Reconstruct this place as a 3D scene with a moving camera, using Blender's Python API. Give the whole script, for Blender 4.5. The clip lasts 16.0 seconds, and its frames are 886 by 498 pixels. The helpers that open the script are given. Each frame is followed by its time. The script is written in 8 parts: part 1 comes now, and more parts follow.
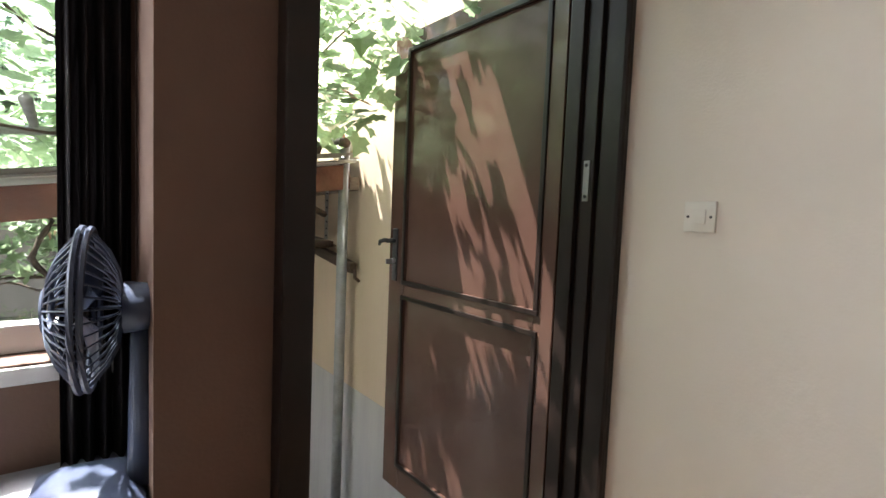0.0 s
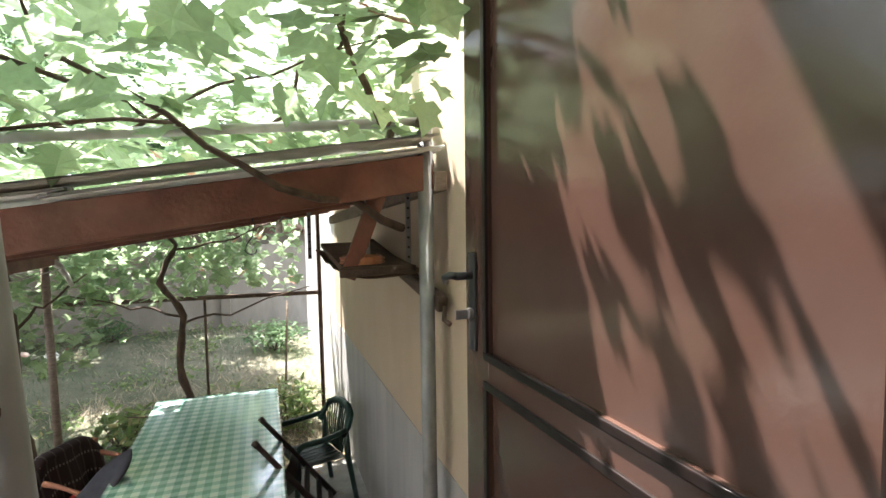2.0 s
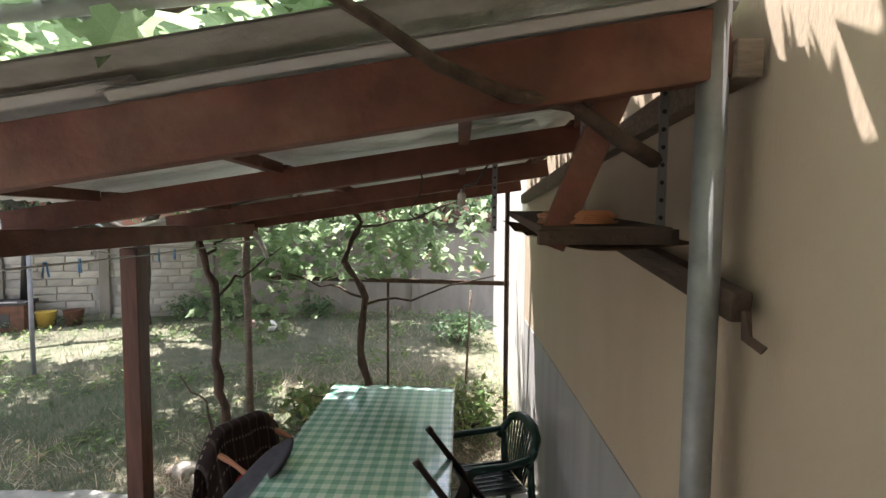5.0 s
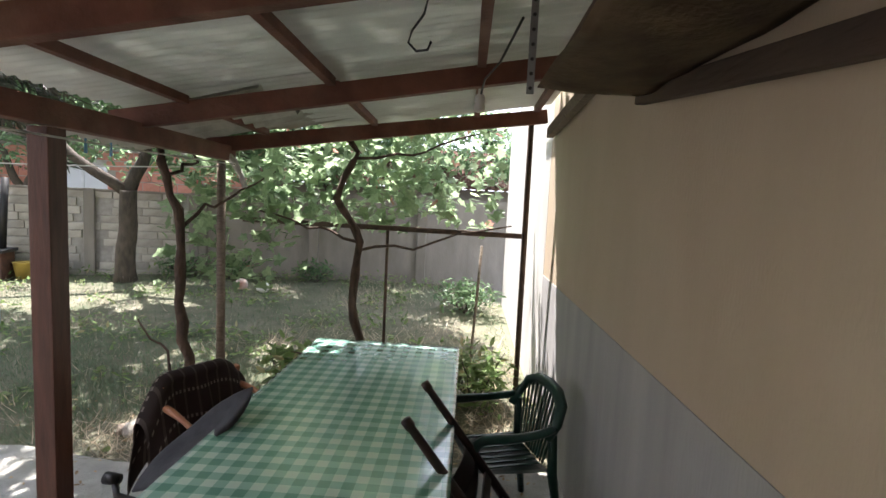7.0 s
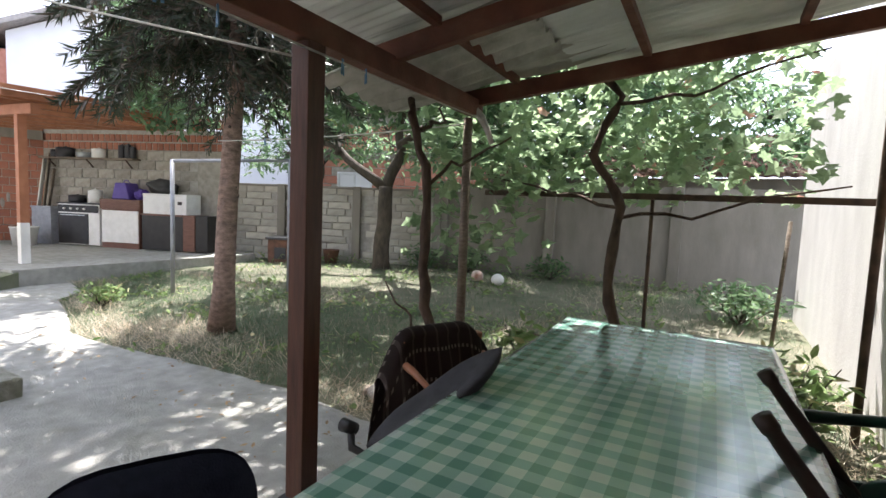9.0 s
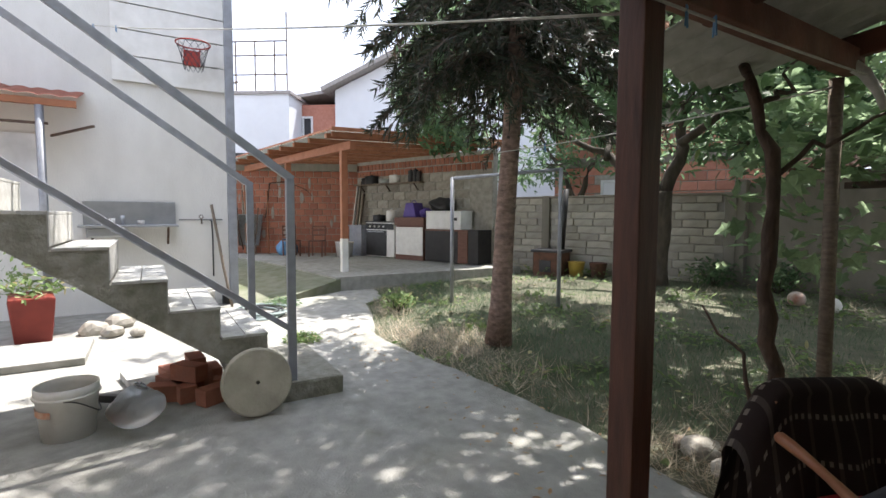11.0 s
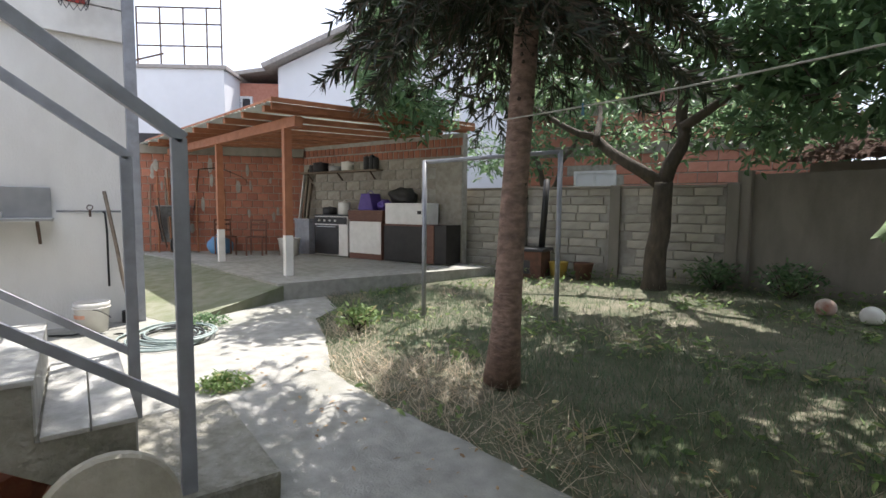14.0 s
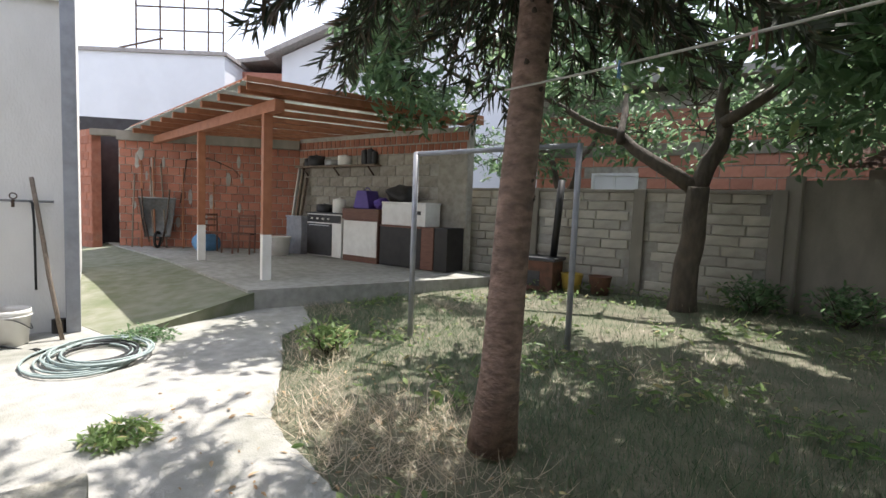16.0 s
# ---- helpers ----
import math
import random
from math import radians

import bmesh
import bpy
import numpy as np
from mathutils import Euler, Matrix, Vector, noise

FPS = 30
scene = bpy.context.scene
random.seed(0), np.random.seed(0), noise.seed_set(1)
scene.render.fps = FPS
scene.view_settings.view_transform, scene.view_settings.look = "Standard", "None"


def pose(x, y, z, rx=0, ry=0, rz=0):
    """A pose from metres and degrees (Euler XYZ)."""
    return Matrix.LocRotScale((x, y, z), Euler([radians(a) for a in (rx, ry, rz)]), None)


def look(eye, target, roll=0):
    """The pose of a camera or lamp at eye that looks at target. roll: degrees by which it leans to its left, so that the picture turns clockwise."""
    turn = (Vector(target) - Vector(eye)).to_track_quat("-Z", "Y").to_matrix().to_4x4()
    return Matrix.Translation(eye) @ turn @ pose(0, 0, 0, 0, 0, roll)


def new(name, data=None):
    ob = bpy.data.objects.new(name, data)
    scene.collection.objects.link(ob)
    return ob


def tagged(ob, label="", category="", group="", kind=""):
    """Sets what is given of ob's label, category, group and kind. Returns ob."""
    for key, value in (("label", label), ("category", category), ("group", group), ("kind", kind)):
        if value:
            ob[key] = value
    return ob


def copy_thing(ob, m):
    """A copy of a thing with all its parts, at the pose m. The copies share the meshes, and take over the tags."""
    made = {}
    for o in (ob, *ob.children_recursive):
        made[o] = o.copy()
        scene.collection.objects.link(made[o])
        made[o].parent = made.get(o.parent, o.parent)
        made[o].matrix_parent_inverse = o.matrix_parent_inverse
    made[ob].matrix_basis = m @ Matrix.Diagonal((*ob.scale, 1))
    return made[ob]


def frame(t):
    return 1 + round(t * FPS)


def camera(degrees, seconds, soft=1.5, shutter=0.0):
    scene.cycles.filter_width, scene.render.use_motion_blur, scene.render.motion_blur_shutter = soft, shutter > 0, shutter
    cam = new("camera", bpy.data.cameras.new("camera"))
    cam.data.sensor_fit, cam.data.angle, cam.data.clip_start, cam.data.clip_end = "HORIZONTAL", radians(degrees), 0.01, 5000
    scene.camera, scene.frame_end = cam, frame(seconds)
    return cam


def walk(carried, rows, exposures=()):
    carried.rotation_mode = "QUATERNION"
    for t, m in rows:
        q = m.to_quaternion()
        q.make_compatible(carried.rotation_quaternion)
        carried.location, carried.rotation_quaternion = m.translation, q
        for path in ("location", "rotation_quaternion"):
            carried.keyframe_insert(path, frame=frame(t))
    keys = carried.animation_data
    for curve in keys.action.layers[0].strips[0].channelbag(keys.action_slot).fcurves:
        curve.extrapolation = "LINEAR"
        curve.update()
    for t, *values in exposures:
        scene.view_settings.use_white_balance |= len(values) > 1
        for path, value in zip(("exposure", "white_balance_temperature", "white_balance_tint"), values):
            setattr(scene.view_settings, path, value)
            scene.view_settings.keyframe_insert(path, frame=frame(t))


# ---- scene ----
cam = camera(85.1, 16.0)
ROWS = [
    (0.0, -0.005, 0.004, 2.517, -37.98, -3.80, 2.32),
    (0.5, 0.247, 0.192, 2.516, -38.39, -3.92, 1.77),
    (1.0, 0.475, 0.368, 2.530, -33.42, -4.00, 0.90),
    (1.5, 0.647, 0.659, 2.528, -28.78, -3.46, -0.03),
    (2.0, 0.765, 0.872, 2.539, -20.38, -3.49, -0.76),
    (2.5, 0.888, 1.060, 2.561, -5.99, -3.79, -1.17),
    (3.0, 0.890, 1.267, 2.553, 2.51, -3.53, -0.89),
    (5.5, 0.875, 1.999, 2.244, 1.59, -3.67, 0.96),
    (6.0, 0.868, 2.173, 2.137, 1.76, -4.92, 1.56),
    (6.5, 0.905, 2.312, 2.031, 2.77, -5.40, 2.53),
    (7.0, 0.864, 2.542, 1.877, 2.69, -5.24, 2.86),
    (7.5, 0.797, 2.705, 1.783, 4.18, -5.60, 3.13),
    (8.0, 0.796, 2.908, 1.613, 10.03, -4.71, 3.48),
    (8.5, 0.709, 3.008, 1.505, 18.54, -4.67, 2.94),
    (9.0, 0.517, 3.113, 1.437, 29.21, -4.73, 2.36),
    (9.5, 0.405, 3.120, 1.396, 42.05, -4.78, 1.73),
    (10.0, 0.306, 3.175, 1.380, 54.42, -4.89, 0.99),
    (12.5, -0.811, 3.431, 1.420, 59.80, -3.62, 0.05),
    (13.0, -1.077, 3.489, 1.424, 54.45, -3.92, 0.71),
    (13.5, -1.238, 3.609, 1.396, 52.94, -4.20, 0.63),
    (14.0, -1.434, 3.839, 1.377, 52.66, -4.61, 0.60),
    (14.5, -1.627, 4.051, 1.371, 49.52, -4.75, 1.20),
    (15.0, -1.833, 4.197, 1.391, 46.59, -4.86, 1.93),
    (15.5, -1.959, 4.452, 1.403, 49.18, -4.80, 1.87),
    (16.0, -2.094, 4.610, 1.398, 54.10, -4.62, 2.34),
]
walk(cam, [(t, pose(x, y, z, 0, 0, yaw) @ pose(0, 0, 0, 90 + pitch) @ pose(0, 0, 0, 0, 0, roll)) for t, x, y, z, yaw, pitch, roll in ROWS],
     exposures=[(0.0, 2.7, 6400, 13), (0.5, 3.0, 6400, 13), (1.2, 2.8, 6400, 13), (2.0, 2.65, 6450, 14), (3.0, 2.4, 6500, 14), (5.5, 2.15, 6400, 17), (7.5, 2.15, 6350, 17), (9.0, 1.8, 6300, 15),
                (10.0, 1.5, 6350, 13), (12.5, 0.98, 6400, 13), (16.0, 1.02, 6450, 13)])

# ---- light ----
SUN_EL, SUN_AZ = 64.0, (-0.48, 0.88)          # towards the sun
sky_world = bpy.data.worlds.new("sky")
scene.world = sky_world
sky_world.use_nodes = True
wn = sky_world.node_tree.nodes
sky = wn.new("ShaderNodeTexSky")
sky.sky_type, sky.sun_disc = "NISHITA", False
sky.sun_elevation, sky.sun_rotation = radians(SUN_EL), math.atan2(SUN_AZ[0], SUN_AZ[1])
sky.dust_density, sky.air_density = 2.5, 1.0
haze = wn.new("ShaderNodeMixRGB")
haze.blend_type = "MIX"
haze.inputs[0].default_value = 0.72
haze.inputs[2].default_value = (8.4, 9.2, 10.8, 1)
sky_world.node_tree.links.new(sky.outputs[0], haze.inputs[1])
sky_world.node_tree.links.new(haze.outputs[0], wn["Background"].inputs[0])
wn["Background"].inputs[1].default_value = 0.1

sun = new("sun", bpy.data.lights.new("sun", "SUN"))
sun.data.energy, sun.data.angle, sun.data.color = 5.0, radians(0.55), (1.0, 0.96, 0.89)
ce = math.cos(radians(SUN_EL)) / math.hypot(*SUN_AZ)
sun.matrix_world = look((SUN_AZ[0] * ce * 30, SUN_AZ[1] * ce * 30, math.sin(radians(SUN_EL)) * 30), (0, 0, 0))

pane_light = new("window_daylight", bpy.data.lights.new("window_daylight", "AREA"))     # the sky's light in the room window
pane_light.data.shape, pane_light.data.size, pane_light.data.size_y = "RECTANGLE", 2.4, 1.15
pane_light.data.energy, pane_light.data.color = 8.0, (0.93, 0.98, 1.0)
pane_light.matrix_world = look((-1.95, 1.29, 2.83), (-1.2, -2.0, 2.4))


# ---- materials ----
def mat(name, c1, c2=None, scale=6.0, rough=0.7, bump=0.15, bump_scale=40.0, stain=None, stain_scale=1.2, stain_amt=0.5,
        stretch=(1, 1, 1), metal=0.0, spec=0.4, vary=0.0, island=False):
    """A procedural surface: two tones of grain, a coarser stain, fine relief, and an optional change from piece to piece."""
    m = bpy.data.materials.new(name)
    m.use_nodes = True
    nt, L = m.node_tree, m.node_tree.links
    b = nt.nodes["Principled BSDF"]
    N = nt.nodes.new
    tc = N("ShaderNodeTexCoord")
    mp = N("ShaderNodeMapping")
    mp.inputs["Scale"].default_value = stretch
    L.new(tc.outputs["Object"], mp.inputs[0])
    n1 = N("ShaderNodeTexNoise")
    n1.inputs["Scale"].default_value, n1.inputs["Detail"].default_value = scale, 6
    L.new(mp.outputs[0], n1.inputs["Vector"])
    mix = N("ShaderNodeMixRGB")
    mix.inputs[1].default_value = (*c1, 1)
    mix.inputs[2].default_value = (*(c2 or [v * 0.75 for v in c1]), 1)
    r1 = N("ShaderNodeValToRGB")
    r1.color_ramp.elements[0].position, r1.color_ramp.elements[1].position = 0.35, 0.68
    L.new(n1.outputs[0], r1.inputs[0])
    L.new(r1.outputs[0], mix.inputs[0])
    col = mix.outputs[0]
    if stain:
        n2 = N("ShaderNodeTexNoise")
        n2.inputs["Scale"].default_value, n2.inputs["Detail"].default_value = stain_scale, 8
        n2.inputs["Roughness"].default_value = 0.65
        L.new(mp.outputs[0], n2.inputs["Vector"])
        r2 = N("ShaderNodeValToRGB")
        r2.color_ramp.elements[0].position, r2.color_ramp.elements[1].position = 0.48, 0.72
        L.new(n2.outputs[0], r2.inputs[0])
        mu = N("ShaderNodeMath")
        mu.operation = "MULTIPLY"
        mu.inputs[1].default_value = stain_amt
        L.new(r2.outputs[0], mu.inputs[0])
        m2 = N("ShaderNodeMixRGB")
        m2.inputs[2].default_value = (*stain, 1)
        L.new(mu.outputs[0], m2.inputs[0])
        L.new(col, m2.inputs[1])
        col = m2.outputs[0]
    if vary:
        if island:
            rnd = N("ShaderNodeNewGeometry").outputs["Random Per Island"]
        else:
            rnd = N("ShaderNodeObjectInfo").outputs["Random"]
        mr = N("ShaderNodeMapRange")
        mr.inputs[3].default_value, mr.inputs[4].default_value = 1 - vary, 1 + vary
        L.new(rnd, mr.inputs[0])
        hs = N("ShaderNodeHueSaturation")
        L.new(mr.outputs[0], hs.inputs["Value"])
        L.new(col, hs.inputs["Color"])
        col = hs.outputs[0]
    L.new(col, b.inputs["Base Color"])
    n3 = N("ShaderNodeTexNoise")
    n3.inputs["Scale"].default_value, n3.inputs["Detail"].default_value = bump_scale, 5
    L.new(mp.outputs[0], n3.inputs["Vector"])
    if bump:
        bp = N("ShaderNodeBump")
        bp.inputs["Strength"].default_value, bp.inputs["Distance"].default_value = bump, 0.02
        L.new(n3.outputs[0], bp.inputs["Height"])
        L.new(bp.outputs[0], b.inputs["Normal"])
    rr = N("ShaderNodeMapRange")
    rr.inputs[3].default_value, rr.inputs[4].default_value = max(0.03, rough - 0.12), min(1, rough + 0.12)
    L.new(n1.outputs[0], rr.inputs[0])
    L.new(rr.outputs[0], b.inputs["Roughness"])
    b.inputs["Metallic"].default_value = metal
    b.inputs["Specular IOR Level"].default_value = spec
    return m


def leaf_mat(name, c1, c2, c3, trans=0.45, odd=0.03):
    """Leaves: a green that changes from leaf to leaf, some yellow or brown ones, with light coming through."""
    m = bpy.data.materials.new(name)
    m.use_nodes = True
    nt, L, N = m.node_tree, m.node_tree.links, m.node_tree.nodes.new
    b = nt.nodes["Principled BSDF"]
    out = nt.nodes["Material Output"]
    geo = N("ShaderNodeNewGeometry")
    ob = N("ShaderNodeObjectInfo")
    add = N("ShaderNodeMath")
    add.operation = "ADD"
    L.new(geo.outputs["Random Per Island"], add.inputs[0])
    L.new(ob.outputs["Random"], add.inputs[1])
    fr = N("ShaderNodeMath")
    fr.operation = "FRACT"
    L.new(add.outputs[0], fr.inputs[0])
    ramp = N("ShaderNodeValToRGB")
    e = ramp.color_ramp.elements
    e[0].position, e[0].color = 0.0, (*c1, 1)
    e[1].position, e[1].color = 1.0 - odd, (*c2, 1)
    k = e.new(1.0 - odd * 0.8)
    k.color = (*c3, 1)
    L.new(fr.outputs[0], ramp.inputs[0])
    tc = N("ShaderNodeTexCoord")
    ns = N("ShaderNodeTexNoise")
    ns.inputs["Scale"].default_value = 45
    L.new(tc.outputs["Object"], ns.inputs["Vector"])
    hs = N("ShaderNodeHueSaturation")
    mr = N("ShaderNodeMapRange")
    mr.inputs[3].default_value, mr.inputs[4].default_value = 0.75, 1.25
    L.new(ns.outputs[0], mr.inputs[0])
    L.new(mr.outputs[0], hs.inputs["Value"])
    L.new(ramp.outputs[0], hs.inputs["Color"])
    L.new(hs.outputs[0], b.inputs["Base Color"])
    b.inputs["Roughness"].default_value = 0.45
    b.inputs["Specular IOR Level"].default_value = 0.35
    tr = N("ShaderNodeBsdfTranslucent")
    hs2 = N("ShaderNodeHueSaturation")
    hs2.inputs["Value"].default_value, hs2.inputs["Hue"].default_value, hs2.inputs["Saturation"].default_value = 2.5, 0.488, 0.76
    L.new(hs.outputs[0], hs2.inputs["Color"])
    L.new(hs2.outputs[0], tr.inputs[0])
    mx = N("ShaderNodeMixShader")
    mx.inputs[0].default_value = trans
    L.new(b.outputs[0], mx.inputs[1])
    L.new(tr.outputs[0], mx.inputs[2])
    L.new(mx.outputs[0], out.inputs[0])
    return m


def glass_mat(name, tint=(0.95, 0.98, 1.0), rough=0.0):
    m = bpy.data.materials.new(name)
    m.use_nodes = True
    b = m.node_tree.nodes["Principled BSDF"]
    b.inputs["Base Color"].default_value = (*tint, 1)
    b.inputs["Transmission Weight"].default_value = 1.0
    b.inputs["Roughness"].default_value = rough
    b.inputs["IOR"].default_value = 1.45
    return m


M = {
    # apron: moss green, darkened further to carry the shed's shade
    "shaded_moss_concrete": mat("mossy_shaded_concrete", (0.22, 0.22, 0.17), (0.15, 0.165, 0.10), 5, 0.95, 0.5, 60, (0.09, 0.11, 0.05), 1.4, 0.7),
    "concrete": mat("concrete", (0.37, 0.36, 0.33), (0.27, 0.265, 0.24), 7, 0.9, 0.5, 70, (0.17, 0.175, 0.135), 1.1, 0.7),
    "old_concrete": mat("old_concrete", (0.33, 0.315, 0.27), (0.22, 0.21, 0.17), 11, 0.95, 0.9, 34, (0.10, 0.105, 0.06), 2.6, 0.8),
    "tread": mat("tread_concrete", (0.50, 0.49, 0.46), (0.40, 0.39, 0.36), 12, 0.9, 0.4, 50, (0.25, 0.25, 0.21), 3.0, 0.5),
    "beige": mat("beige_plaster", (0.52, 0.42, 0.31), (0.48, 0.385, 0.28), 2.5, 0.85, 0.12, 90, (0.36, 0.27, 0.18), 0.8, 0.35, (1, 1, 0.35)),
    "grey_plinth": mat("grey_plinth_paint", (0.425, 0.413, 0.400), (0.350, 0.338, 0.338), 5, 0.8, 0.15, 80, (0.22, 0.21, 0.20), 1.3, 0.4, (1, 1, 0.15)),
    "room_wall": mat("room_wall_paint", (0.67, 0.62, 0.565), (0.64, 0.59, 0.535), 2.0, 0.8, 0.06, 120),
    "room_brown": mat("room_brown_paint", (0.128, 0.075, 0.055), (0.105, 0.063, 0.046), 2.5, 0.8, 0.06, 120),
    "ceiling": mat("ceiling_paint", (0.75, 0.72, 0.66), None, 2, 0.85, 0.03, 90),
    "parquet": mat("parquet", (0.25, 0.14, 0.07), (0.19, 0.10, 0.05), 4, 0.4, 0.05, 60, stretch=(1, 8, 1)),
    "white_wall": mat("white_render", (0.72, 0.71, 0.68), (0.66, 0.65, 0.62), 3, 0.9, 0.25, 55, (0.50, 0.48, 0.43), 0.7, 0.45, (1, 1, 0.5)),
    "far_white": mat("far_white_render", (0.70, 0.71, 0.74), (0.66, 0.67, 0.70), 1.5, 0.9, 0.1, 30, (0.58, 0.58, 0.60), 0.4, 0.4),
    "redwood": mat("red_stained_timber", (0.17, 0.06, 0.036), (0.10, 0.037, 0.024), 7, 0.62, 0.2, 50, (0.27, 0.17, 0.11), 2.2, 0.45, (1, 1, 1)),
    "redpost": mat("red_stained_post", (0.115, 0.045, 0.029), (0.06, 0.026, 0.018), 9, 0.5, 0.15, 60, (0.24, 0.13, 0.08), 3.0, 0.35, (3, 3, 0.35)),
    "pinewood": mat("orange_stained_pine", (0.36, 0.145, 0.075), (0.28, 0.11, 0.055), 6, 0.55, 0.12, 60, (0.25, 0.10, 0.05), 2.0, 0.4, (1, 1, 1)),
    "greywood": mat("weathered_plank", (0.26, 0.21, 0.16), (0.17, 0.13, 0.10), 10, 0.85, 0.4, 45, (0.10, 0.08, 0.06), 2.0, 0.5, (1, 6, 6)),
    "door_brown": mat("dark_brown_door_panel", (0.088, 0.048, 0.037), (0.07, 0.038, 0.029), 4, 0.14, 0.02, 80, spec=0.6),
    "door_dark": mat("near_black_door_frame", (0.016, 0.010, 0.008), (0.011, 0.007, 0.006), 5, 0.36, 0.02, 60, spec=0.3),
    "galv": mat("galvanised_steel", (0.33, 0.34, 0.34), (0.25, 0.26, 0.26), 14, 0.6, 0.06, 60, (0.28, 0.20, 0.14), 3.0, 0.35, metal=0.55),
    "rail": mat("grey_painted_rail", (0.33, 0.34, 0.37), (0.26, 0.27, 0.29), 9, 0.5, 0.06, 60, (0.20, 0.18, 0.17), 5.0, 0.4, metal=0.25),
    "rust": mat("rusty_steel", (0.13, 0.085, 0.06), (0.07, 0.05, 0.04), 12, 0.8, 0.3, 50, metal=0.3),
    "white_pipe": mat("pale_grey_post_paint", (0.33, 0.33, 0.33), (0.28, 0.28, 0.28), 4, 0.45, 0.04, 50),
    "sheet": mat("pale_corrugated_sheet", (0.58, 0.60, 0.56), (0.50, 0.52, 0.48), 4, 0.6, 0.08, 50, (0.28, 0.26, 0.21), 1.6, 0.5, (0.6, 1, 1)),
    "cement_sheet": mat("cement_corrugated_sheet", (0.515, 0.499, 0.437), (0.390, 0.374, 0.312), 9, 0.9, 0.3, 50, (0.15, 0.13, 0.10), 2.0, 0.6),
    "fence": mat("fence_panel_concrete", (0.46, 0.43, 0.37), (0.37, 0.34, 0.29), 6, 0.92, 0.4, 45, (0.24, 0.22, 0.18), 1.2, 0.5, vary=0.16),
    "fence_wall": mat("bare_concrete_wall", (0.25, 0.225, 0.19), (0.19, 0.17, 0.14), 4, 0.92, 0.3, 40, (0.15, 0.14, 0.11), 0.8, 0.6, (1, 1, 0.35)),
    "brick": mat("red_hollow_brick", (0.38, 0.15, 0.095), (0.29, 0.11, 0.07), 9, 0.9, 0.35, 50, (0.36, 0.27, 0.22), 3.0, 0.35, vary=0.2),
    "pale_brick": mat("pale_red_brick", (0.48, 0.22, 0.16), (0.42, 0.18, 0.13), 9, 0.9, 0.3, 50, vary=0.15),
    "mortar": mat("mortar", (0.40, 0.38, 0.34), (0.30, 0.28, 0.25), 10, 0.95, 0.5, 50, (0.2, 0.18, 0.15), 2.0, 0.5),
    "block": mat("grey_concrete_block", (0.38, 0.35, 0.30), (0.28, 0.26, 0.22), 8, 0.93, 0.4, 50, (0.22, 0.18, 0.14), 2.0, 0.5, vary=0.14),
    "rooftile": mat("grey_brown_roof", (0.36, 0.33, 0.31), (0.27, 0.25, 0.24), 10, 0.85, 0.3, 30),
    "soil": mat("dry_soil_and_litter", (0.182, 0.163, 0.117), (0.098, 0.104, 0.065), 3.5, 0.95, 0.8, 25, (0.06, 0.085, 0.035), 0.55, 0.9),
    "bark": mat("pine_bark", (0.34, 0.23, 0.18), (0.17, 0.115, 0.09), 16, 0.92, 1.0, 34, (0.10, 0.075, 0.06), 5.0, 0.75, (0.8, 0.8, 1.5)),
    "bark_dark": mat("dark_bark", (0.10, 0.08, 0.06), (0.055, 0.045, 0.035), 12, 0.93, 0.8, 30, stretch=(1, 1, 0.4)),
    "vine_bark": mat("vine_bark", (0.10, 0.065, 0.045), (0.05, 0.035, 0.026), 18, 0.93, 0.8, 35, stretch=(1, 1, 0.4)),
    "steel": mat("stainless_steel", (0.45, 0.46, 0.47), (0.38, 0.39, 0.40), 6, 0.35, 0.03, 50, metal=0.8),
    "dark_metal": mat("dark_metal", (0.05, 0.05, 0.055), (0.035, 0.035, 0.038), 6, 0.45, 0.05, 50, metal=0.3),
    "white_plastic": mat("white_plastic", (0.72, 0.70, 0.66), (0.64, 0.62, 0.58), 5, 0.4, 0.03, 60, (0.45, 0.38, 0.30), 3.0, 0.35),
    "white_paint": mat("white_paint", (0.78, 0.77, 0.74), (0.70, 0.69, 0.66), 6, 0.6, 0.06, 50, (0.5, 0.46, 0.40), 2.0, 0.35),
    "green_plastic": mat("dark_green_plastic", (0.014, 0.055, 0.042), (0.010, 0.042, 0.032), 6, 0.38, 0.04, 60, (0.08, 0.10, 0.09), 4.0, 0.25),
    "black_plastic": mat("black_plastic", (0.02, 0.018, 0.017), (0.013, 0.012, 0.012), 6, 0.45, 0.05, 60),
    "navy": mat("navy_fabric", (0.013, 0.018, 0.045), (0.010, 0.013, 0.033), 30, 0.9, 0.2, 200),
    "red_cloth": mat("red_cloth", (0.50, 0.035, 0.035), (0.40, 0.028, 0.03), 12, 0.9, 0.25, 120),
    "grey_cloth": mat("dark_grey_cloth", (0.055, 0.055, 0.062), (0.04, 0.04, 0.046), 18, 0.9, 0.25, 160),
    "bluecloth": mat("purple_plastic", (0.10, 0.06, 0.30), (0.08, 0.045, 0.24), 6, 0.45, 0.05, 50),
    "orange_wood": mat("varnished_beech", (0.36, 0.15, 0.07), (0.28, 0.11, 0.05), 8, 0.45, 0.08, 60, stretch=(1, 1, 5)),
    "curtain": mat("dark_curtain", (0.02, 0.016, 0.02), (0.012, 0.010, 0.013), 20, 0.95, 0.2, 100, stretch=(1, 1, 0.2)),
    "window_white": mat("white_window_frame", (0.75, 0.76, 0.78), None, 3, 0.4, 0.02, 60),
    "rim": mat("red_rim_paint", (0.42, 0.05, 0.035), (0.33, 0.04, 0.03), 9, 0.5, 0.05, 50),
    "cord": mat("white_cord", (0.55, 0.53, 0.48), None, 20, 0.8, 0.1, 90),
